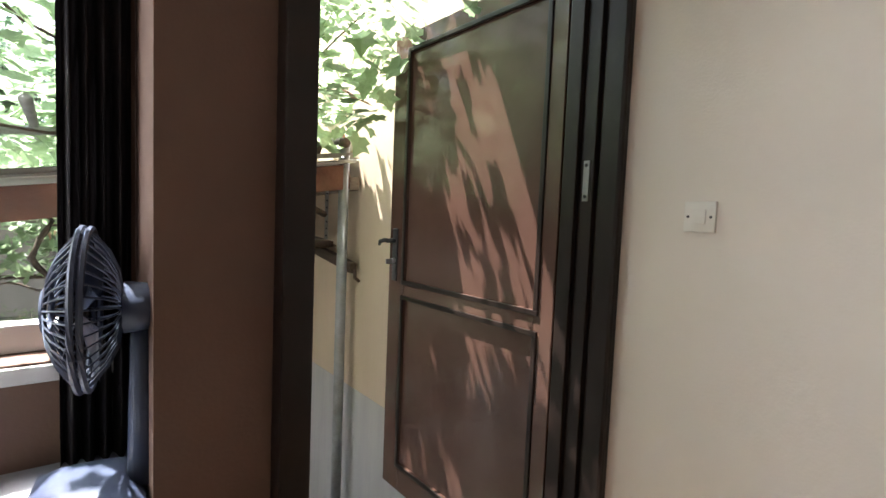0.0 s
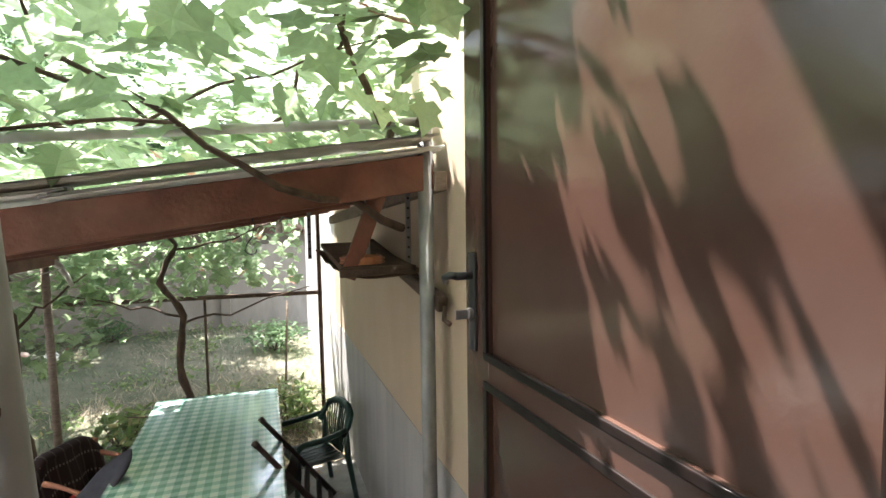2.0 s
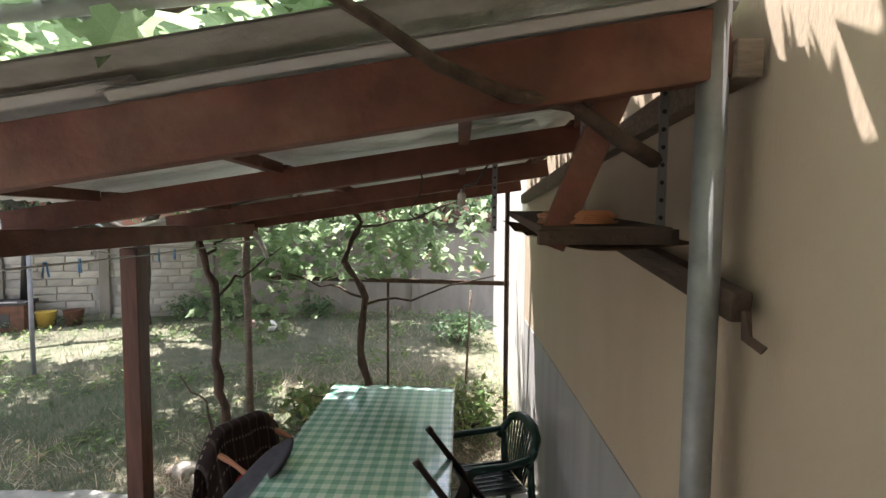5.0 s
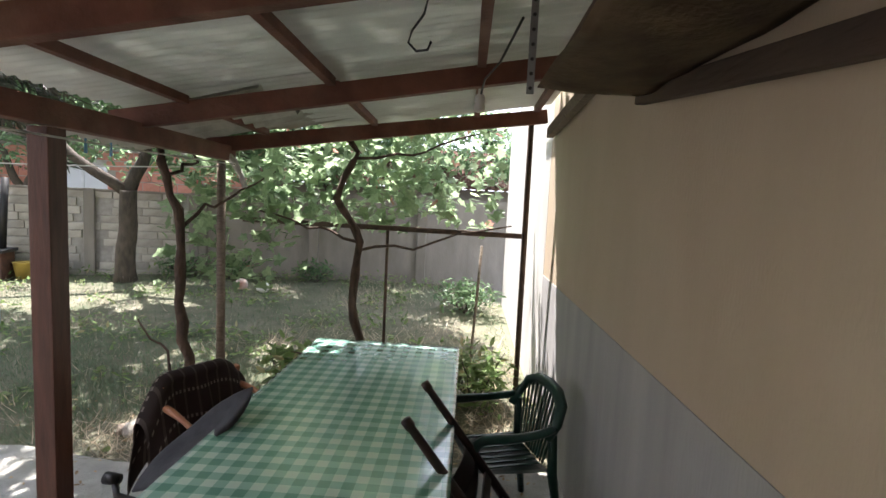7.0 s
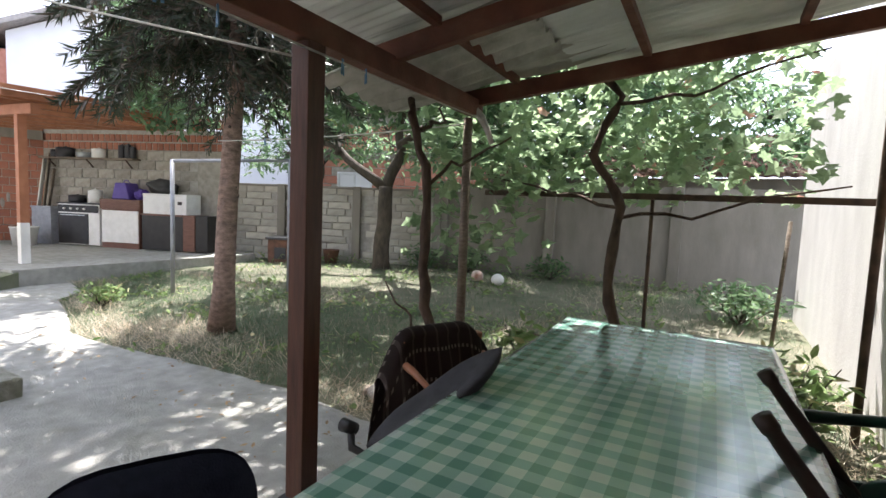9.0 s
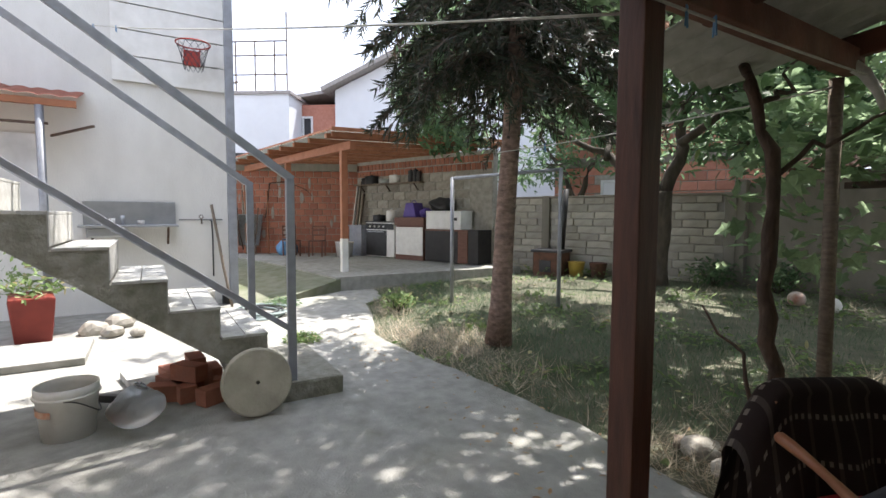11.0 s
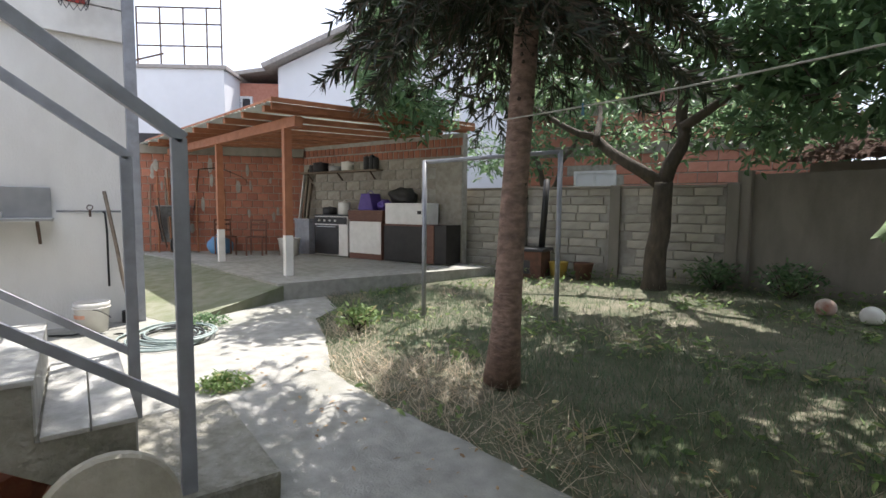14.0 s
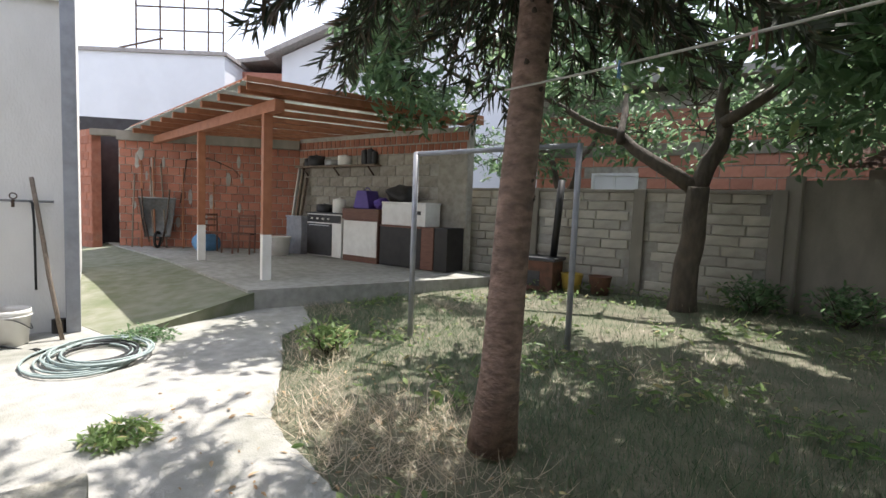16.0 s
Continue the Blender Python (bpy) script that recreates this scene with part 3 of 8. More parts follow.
def make_switch():
    s = thing("light_switch", "white square light switch on the cream wall", "switch", (1.36, 0.615, 2.545))
    part("plate", box(B(), -0.010, -0.042, -0.042, 0, 0.042, 0.042, None, 0.003), "white_plastic", s)
    part("rocker", box(B(), -0.014, -0.017, -0.02, -0.010, 0.017, 0.02, None, 0.002), "white_plastic", s)
    for y in (-0.03, 0.03):
        part("screw", rod(B(), (-0.0105, y, 0), (-0.0115, y, 0), 0.004, n=8), "dark_metal", s)


make_switch()


# ---- patio roof ----
def roof_z(x, y):
    return 2.85 - 0.155 * (1.46 - x) - 0.012 * (y - 3.05)


BEAMS = (3.05, 4.1, 5.4, 6.7)          # where they cross x = 0; the last one runs askew
PLATE_X = -1.12


def beam_y(y, x):
    return y + 0.17 * x if y > 6 else y


def make_patio_roof():
    r = thing("patio_roof", "low lean-to patio roof of corrugated sheets on red stained timber", "roof", (0, 0, 0))
    for y in BEAMS:
        bm = B()
        d = 0.055
        x0 = -1.75 if y == 3.05 else -1.3
        h = 0.165 if y == 3.05 else 0.12
        d = 0.012 if y == 3.05 else d
        bar(bm, (x0, beam_y(y, x0), roof_z(x0, y) - d - h / 2), (1.52, beam_y(y, 1.52), roof_z(1.52, y) - d - h / 2), 0.06, h, bevel=0.006)
        part("beam", bm, "redwood", r)
    for x in (1.42, 0.9, 0.04, -0.83):
        for y0, y1 in zip(BEAMS, BEAMS[1:]):
            bm = B()
            bar(bm, (x, beam_y(y0, x) + 0.032, roof_z(x, y0) - 0.05), (x, beam_y(y1, x) - 0.032, roof_z(x, y1) - 0.05), 0.05, 0.05, bevel=0.004)
            part("purlin", bm, "redwood", r)
    bm = B()
    bar(bm, (PLATE_X, 2.9, roof_z(PLATE_X, 2.9) - 0.235), (PLATE_X - 0.03, 6.56, roof_z(PLATE_X, 6.56) - 0.195), 0.09, 0.12, bevel=0.006)
    part("wall_plate", bm, "redwood", r)

    def sheet(x0, x1, y0, y1, pitch, amp, lift, mat_name, label, tilt=0.0):
        bm = B()
        n = max(8, int((y1 - y0) / pitch * 8))

        def f(u, v):
            x, y = x0 + (x1 - x0) * u, y0 + (y1 - y0) * v
            y += (0.17 * x if y0 > 6.3 else 0.0)
            z = roof_z(x, y) + lift + amp * math.sin(2 * math.pi * (y - y0) / pitch) + 0.006 * noise.noise((x * 1.5, y * 1.5, lift * 30)) + tilt * (x - x1)
            return (x, y, z)

        grid(bm, 10, n, f)
        grid(bm, 10, n, lambda u, v: tuple(Vector(f(u, v)) + Vector((0, 0, 0.007))))
        part("roof_sheet", bm, mat_name, r, label, smooth=True)

    y = 2.97
    k = 0
    while y < 6.95:
        y1 = min(y + 0.86, 7.02)
        sheet(-0.45 if y > 4.9 else 0.02, 1.56, y, y1, 0.076, 0.008, 0.006 + 0.008 * (k % 2), "clear_sheet", "pale grey corrugated sheet")
        if y < 5.5:
            sheet(-1.42, 0.10, y, y1, 0.076, 0.008, 0.024 + 0.008 * (k % 2), "clear_sheet", "pale grey corrugated sheet")
        y += 0.80
        k += 1
    sheet(-1.75, -0.42, 5.42, 6.28, 0.177, 0.024, -0.02, "cement_sheet", "old grey wavy cement sheet", 0.07)
    sheet(-1.85, -0.10, 6.34, 6.75, 0.177, 0.024, 0.03, "cement_sheet", "old grey wavy cement sheet", 0.06)
    sheet(-1.85, 1.5, 2.86, 3.12, 0.3, 0.004, 0.05, "cement_sheet", "grey edge strip of the roof")
    return r


make_patio_roof()


def make_post(x, y, top, w=0.105):
    p = thing("patio_post", "square red-brown stained timber post of the patio roof", "post", (x, y, 0.0), group="patio roof posts")
    part("shaft", box(B(), -w / 2, -w / 2, 0.04, w / 2, w / 2, top, None, 0.006), "redpost", p)
    part("base_plate", box(B(), -0.075, -0.075, 0, 0.075, 0.075, 0.04, None, 0.005), "dark_metal", p)


for py in (2.93, 4.74):
    make_post(PLATE_X, py, roof_z(PLATE_X, py) - 0.285)


def make_far_frame():
    f = thing("trellis", "rusty steel pipe trellis carrying grapevines", "trellis", (0, 0, 0))
    part("post", rod(B(), (1.42, 7.12, -0.03), (1.39, 6.98, 2.66), 0.026, n=12), "rust", f, smooth=True)
    part("post", rod(B(), (0.05, 7.5, -0.02), (0.05, 7.5, 1.6), 0.016, n=10), "rust", f, smooth=True)
    part("cross_bar", bar(B(), (1.47, 7.4, 1.60), (-1.5, 7.55, 1.62), 0.045, 0.05), "rust", f)
    part("post", rod(B(), (-1.15, 6.42, -0.02), (-1.22, 6.54, 2.15), 0.035, n=12), "greywood", f, smooth=True)
    part("post", rod(B(), (0.98, 7.9, 0.0), (1.04, 7.8, 1.45), 0.016, n=10), "greywood", f, smooth=True)


make_far_frame()


def make_pole_frame():
    f = thing("vine_pole", "galvanised steel pole frame by the side wall with climbing vine", "pole", (1.49, 3.05, 0.0))
    part("upright", rod(B(), (0, 0, -0.02), (0, 0, 3.02), 0.036, n=20), "galv", f, smooth=True)
    part("cap", rod(B(), (-0.02, -0.06, 2.985), (-0.02, 0.06, 2.985), 0.034, n=16), "rust", f, smooth=True)
    part("cross_pipe", rod(B(), (0.03, 0, 3.0), (-3.6, -0.05, 2.66), 0.022, n=12), "galv", f, smooth=True)
    part("cross_pipe", rod(B(), (-0.02, 0, 3.0), (-0.05, 4.6, 3.12), 0.022, n=12), "galv", f, smooth=True)
    part("cross_pipe", rod(B(), (-1.6, -0.9, 2.85), (-1.7, 4.6, 3.02), 0.02, n=12), "galv", f, smooth=True)
    part("cross_pipe", rod(B(), (0.05, 2.2, 3.1), (-3.6, 2.2, 2.86), 0.02, n=12), "galv", f, smooth=True)
    part("cross_pipe", rod(B(), (-3.5, -0.9, 2.7), (-3.5, 4.6, 2.9), 0.02, n=12), "galv", f, smooth=True)


make_pole_frame()


# ---- outer stair ----
STX0, STX1 = -3.66, -4.72
STEPS = [(4.56, 0.145), (4.00, 0.52), (3.69, 0.735), (3.38, 0.95), (3.07, 1.17), (2.78, 1.39), (2.48, 1.605), (2.18, 1.82), (1.88, 2.035), (1.58, 2.25)]


def make_stair():
    s = thing("outer_stair", "rough concrete outer stair with open underside", "stairs", (0, 0, 0))
    n = len(STEPS)
    bm = B()
    outline = []
    for i, (y, z) in enumerate(STEPS[1:], 1):
        y1 = STEPS[i + 1][0] if i + 1 < n else 1.2
        outline += [(y, z - 0.215 if i > 1 else z - 0.2), (y, z), (y1, z)]
    under = [(1.2, 1.95)]
    for i in range(n - 1, 1, -1):
        y, z = STEPS[i]
        under.append((y + 0.12, z - 0.44))
    prof = [p for k, p in enumerate(outline) if k == 0 or p != outline[k - 1]] + under + [(3.75, 0.20)]
    lo = [bm.verts.new((STX0, y, z)) for y, z in prof]
    hi = [bm.verts.new((STX1, y, z)) for y, z in prof]
    bm.faces.new(lo)
    bm.faces.new(list(reversed(hi)))
    for i in range(len(prof)):
        j = (i + 1) % len(prof)
        bm.faces.new((lo[i], hi[i], hi[j], lo[j]))
    part("flight", bm, "old_concrete", s)
    for i, (y, z) in enumerate(STEPS[1:], 1):
        y1 = STEPS[i + 1][0] if i + 1 < n else 1.2
        bm = B()
        for a, b in ((0, 0.5), (0.5, 1.0)):
            box(bm, STX1 - 0.01, y + 0.012 - (y - y1) * a - 0.003, z + 0.002, STX0 + 0.008, y + 0.012 - (y - y1) * b + 0.003, z + 0.022, None, 0.004)
        part("tread", bm, "tread", s)
        bm = B()
        box(bm, STX1, y - 0.001, z - 0.19, STX0 - 0.002, y + 0.007, z + 0.0, None, 0.002)
        part("riser", bm, "tread", s)
    bm = B()
    box(bm, STX1, 3.95, -0.04, STX0 + 0.03, 4.57, 0.145, None, 0.02)
    for v in bm.verts:
        v.co += Vector(noise.noise_vector(v.co * 6)) * 0.012
    part("bottom_step", bm, "old_concrete", s)
    # columns under the head of the stair, out of the way of the walk
    part("support_wall", box(B(), STX1, 1.2, -0.04, STX0, 1.45, 1.97), "old_concrete", s)
    for x, yb, zb, name in ((STX0 - 0.03, 4.19, 0.145, "railing"), (STX1 + 0.02, 4.08, 0.145, "railing")):
        rl = part("railing_post", bar(B(), (x, yb, zb - 0.02), (x, yb, 1.66), 0.045, 0.06, up=(0, 1, 0), bevel=0.004), "rail", s, "grey painted steel railing post")
        part("handrail", bar(B(), (x, yb + 0.02, 1.655), (x, 1.6, 1.655 + 0.715 * (yb - 1.6)), 0.045, 0.055, bevel=0.004), "rail", rl)
        part("lower_rail", bar(B(), (x, yb, 0.53), (x, 1.6, 0.53 + 0.725 * (yb - 1.6)), 0.03, 0.04, bevel=0.003), "rail", rl)
        part("head_post", bar(B(), (x, 1.65, 1.85), (x, 1.65, 3.42), 0.045, 0.045, up=(0, 1, 0), bevel=0.004), "rail", rl)


make_stair()


# ---- white house with the basketball board ----
HX = -8.35
bm = B()
box(bm, -12.5, -6.0, -0.1, HX, 4.42, 6.4)
setting("wall_white_house", bm, "white_wall", "tall pale rendered wall of the neighbouring house", "wall")
bm = B()
box(bm, HX, -6.0, -0.05, HX + 0.035, 4.40, 1.30)
setting("wall_white_plinth", bm, "white_wall", "slightly proud pale lower band of the wall", "wall")


def make_downpipe():
    d = thing("corner_post", "grey steel corner post against the house", "post", (HX + 0.1, 4.42, 0.0))
    part("shaft", box(B(), -0.07, -0.06, 0, 0.06, 0.06, 6.3, None, 0.005), "rail", d)
    part("drain", rod(B(), (0.0, -0.12, 0.0), (0.0, -0.12, 0.14), 0.06, n=14), "black_plastic", d)


make_downpipe()


def make_hoop():
    h = thing("basketball_board", "white plank basketball backboard with red hoop and net", "backboard", (HX + 0.06, 3.68, 3.27))
    for k in range(7):
        part("plank", box(B(), -0.03, -0.76, 0.36 * k + 0.005, 0.0, 0.72, 0.36 * (k + 1) - 0.012, None, 0.004), "white_paint", h)
    for y in (-0.6, 0.55):
        part("batten", box(B(), -0.058, y - 0.05, 0.02, -0.03, y + 0.05, 2.5), "greywood", h)
    bm = B()
    tube(bm, [(0.28 + 0.225 * math.cos(a), 0.24 + 0.225 * math.sin(a), 0.58) for a in (2 * math.pi * k / 28 for k in range(28))], 0.010, 8, closed=True)
    rod(bm, (0.0, 0.14, 0.55), (0.10, 0.13, 0.575), 0.008, n=8)
    rod(bm, (0.0, 0.34, 0.55), (0.10, 0.35, 0.575), 0.008, n=8)
    part("hoop", bm, "rim", h, "thin red steel ring", smooth=True)
    part("bracket", box(B(), 0.0, 0.13, 0.34, 0.022, 0.35, 0.56, None, 0.004), "rim", h)
    bm = B()
    n = 12
    for k in range(n):
        for sgn in (1, -1):
            pts = []
            for j in range(7):
                a = 2 * math.pi * (k + sgn * j * 0.5) / n
                rr = 0.222 - 0.10 * (j / 6) ** 0.7
                pts.append((0.28 + rr * math.cos(a), 0.24 + rr * math.sin(a), 0.57 - 0.06 * j))
            tube(bm, pts, 0.0035, 4)
    part("net", bm, "grey_cloth", h)


make_hoop()


# ---- open timber shed ----
C1, C2 = Vector((-10.25, 6.95, 0.13)), Vector((-13.4, 6.5, 0.13))
GW0, GW1 = (-15.3, 9.25), (-10.1, 11.0)          # grey block wall, seen face
RW1 = (-17.3, 5.2)                                # red wall's outer end


def make_carport():
    c = thing("timber_shed", "open shed of orange stained timber with a tin roof", "shed", (0, 0, 0))
    d = (C2 - C1).normalized()
    back = Vector((-d.y, d.x, 0))
    if back.y < 0:
        back = -back
    for p in (C1, C2):
        bm = B()
        bar(bm, p + Vector((0, 0, 0.75)), p + Vector((0, 0, 2.80)), 0.14, 0.14, up=(0, 1, 0), bevel=0.006)
        part("post", bm, "pinewood", c)
        bm = B()
        bar(bm, p, p + Vector((0, 0, 0.75)), 0.144, 0.144, up=(0, 1, 0), bevel=0.006)
        part("post_foot", bm, "white_paint", c, "white painted foot of the post")
    a, b = C1 - d * 0.45, C1 + d * 6.9
    part("beam", bar(B(), a + Vector((0, 0, 2.77)), b + Vector((0, 0, 2.77)), 0.16, 0.18, bevel=0.01), "pinewood", c)
    for k in range(9):
        q = C1 + d * (-0.25 + 0.85 * k)
        part("rafter", bar(B(), q - back * 0.55 + Vector((0, 0, 2.97)), q + back * 4.6 + Vector((0, 0, 3.22)), 0.10, 0.18, bevel=0.006), "pinewood", c)
    for k in range(6):
        q = -back * 0.0 + back * (-0.5 + 0.95 * k)
        z = 3.06 + 0.0485 * (0.05 + 0.95 * k)
        part("batten", bar(B(), C1 - d * 0.55 + q + Vector((0, 0, z)), C1 + d * 7.0 + q + Vector((0, 0, z)), 0.05, 0.04), "pinewood", c)
    bm = B()
    o = C1 - d * 0.6 - back * 0.62

    def f(u, v):
        p = o + d * (7.7 * u) + back * (5.3 * v)
        return (p.x, p.y, 0.13 + 2.965 + 0.2565 * v + 0.014 * math.sin(2 * math.pi * u * 7.7 / 0.19) + 0.02)

    grid(bm, 320, 3, f)
    bmesh.ops.solidify(bm, geom=bm.faces[:], thickness=0.006)
    part("roof_sheet", bm, "sheet", c, "pale corrugated tin roof", smooth=True)
    part("fascia", bar(B(), C1 - d * 0.53 - back * 0.55 + Vector((0, 0, 2.99)), C1 - d * 0.53 + back * 4.6 + Vector((0, 0, 3.24)), 0.03, 0.20), "pinewood", c)


make_carport()


def make_far_houses():
    vd = Vector((-0.816, 0.578, 0))
    rt = Vector((0.578, 0.816, 0))
    # plain white block
    h = thing("white_building", "plain white rendered building behind the shed", "building", (-19.9, 8.2, 0))
    m = Matrix((rt, vd, Vector((0, 0, 1)))).transposed().to_4x4()
    bm = B()
    box(bm, -9, 0, -0.1, 0.0, 6, 6.2, m)
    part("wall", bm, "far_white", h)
    bm = B()
    box(bm, -9.1, -0.08, 6.2, 0.10, 6.1, 6.32, m)
    part("roof", bm, "rooftile", h)
    for x in (-3.0, -2.2, -1.4, -0.6, -0.1):
        part("rail_post", box(B(), x - 0.02, 0.1, 6.32, x + 0.02, 0.14, 8.3 if x < -0.2 else 9.4, m), "rust", h)
    for z in (7.0, 7.75, 8.3):
        part("roof_rail", box(B(), -3.0, 0.10, z - 0.02, -0.1, 0.14, z + 0.02, m), "rust", h)
    part("roof_rail", box(B(), -1.9, 0.05, 7.0, -0.4, 0.09, 7.05, m @ pose(0, 0, 0, 0, -14, 0)), "rust", h)
    # gabled house, brick flank and white gable
    g = thing("gabled_house", "white gabled house with a bare brick flank", "house", (-19.9, 10.1, 0))
    bm = B()
    fr = [(0, -0.1), (15.0, -0.1), (15.0, 6.6), (7.5, 10.2), (0.0, 6.6)]
    lo = [bm.verts.new(m @ Vector((x, 0, z))) for x, z in fr]
    hi = [bm.verts.new(m @ Vector((x, 7, z))) for x, z in fr]
    bm.faces.new(lo)
    bm.faces.new(hi)
    for i in range(5):
        bm.faces.new((lo[i], lo[(i + 1) % 5], hi[(i + 1) % 5], hi[i]))
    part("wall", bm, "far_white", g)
    bm = B()
    box(bm, -3.0, 0.35, -0.1, -0.005, 6.5, 6.1, m)
    part("wall", bm, "pale_brick", g, "bare red brick flank")
    bm = B()
    for sx, x0, z0, x1, z1 in ((0, -0.45, 6.43, 7.52, 10.25), (1, 7.52, 10.25, 15.4, 6.43)):
        bar(bm, m @ Vector((x0, 3.3, z0 + 0.1)), m @ Vector((x1, 3.3, z1 + 0.1)), 7.6, 0.16, bevel=0)
    bar(bm, m @ Vector((-3.4, 3.4, 6.15)), m @ Vector((-0.2, 3.4, 6.62)), 6.6, 0.14, bevel=0)
    part("roof", bm, "rooftile", g, "grey brown tiled roof")
    bm = B()
    for b in ((-1.9, 4.3, -1.82, 5.6), (-1.15, 4.3, -1.07, 5.6), (-1.82, 4.3, -1.15, 4.38), (-1.82, 5.52, -1.15, 5.6), (-1.52, 4.38, -1.45, 5.52)):
        box(bm, b[0], 0.28, b[1], b[2], 0.345, b[3], m)
    wf = part("window", bm, "window_white", g)
    bm = B()
    box(bm, -1.82, 0.325, 4.38, -1.15, 0.342, 5.52, m)
    part("pane", bm, "dark_metal", wf)
    for ob in list(h.children) + list(g.children):
        ob.matrix_parent_inverse = Matrix()
    return m


make_far_houses()


# ---- foliage ----
rng = np.random.default_rng(7)


def turned(normal_tilt, spin=None):
    """A random turn: lean from the vertical up to normal_tilt radians, any heading."""
    a = rng.uniform(0, 2 * math.pi)
    t = rng.uniform(0, normal_tilt)
    s = rng.uniform(0, 2 * math.pi) if spin is None else spin
    return (Matrix.Rotation(a, 3, "Z") @ Matrix.Rotation(t, 3, "X") @ Matrix.Rotation(s, 3, "Z"))


# five-lobed vine leaf, about one unit long, slightly folded along the midrib
VINE_LEAF = [(0, 0, 0), (0.20, -0.12, 0.05), (0.46, 0.02, 0.06), (0.34, 0.20, 0.05), (0.58, 0.42, 0.03), (0.33, 0.50, 0.05), (0.22, 0.60, 0.03), (0.0, 0.98, -0.06),
             (-0.22, 0.60, 0.03), (-0.33, 0.50, 0.05), (-0.58, 0.42, 0.03), (-0.34, 0.20, 0.05), (-0.46, 0.02, 0.06), (-0.20, -0.12, 0.05), (0, 0.38, -0.02)]
VINE_FACES = [(14, i, i + 1) for i in range(1, 13)] + [(14, 13, 0), (14, 0, 1)]
TREE_LEAF = [(0, 0, 0), (0.17, 0.3, 0.04), (0.13, 0.7, 0.03), (0, 1.0, -0.05), (-0.13, 0.7, 0.03), (-0.17, 0.3, 0.04), (0, 0.45, 0.0)]
TREE_FACES = [(6, 0, 1), (6, 1, 2), (6, 2, 3), (6, 3, 4), (6, 4, 5), (6, 5, 0)]
BLADE = [(-0.02, 0, 0), (0.02, 0, 0), (0.014, 0.12, 0.55), (-0.012, 0.12, 0.55), (0.0, 0.36, 1.0)]
BLADE_FACES = [(0, 1, 2, 3), (3, 2, 4)]


def wander(a, b, k, amp, seed):
    """A crooked line from a to b."""
    a, b = Vector(a), Vector(b)
    out = []
    for i in range(k + 1):
        f = i / k
        w = math.sin(math.pi * min(1, f * 1.2 + 0.05)) if 0 < i < k else 0.0
        out.append(a.lerp(b, f) + Vector(noise.noise_vector((f * 3.1 + seed, seed * 1.7, 0.3))) * amp * w)
    return out


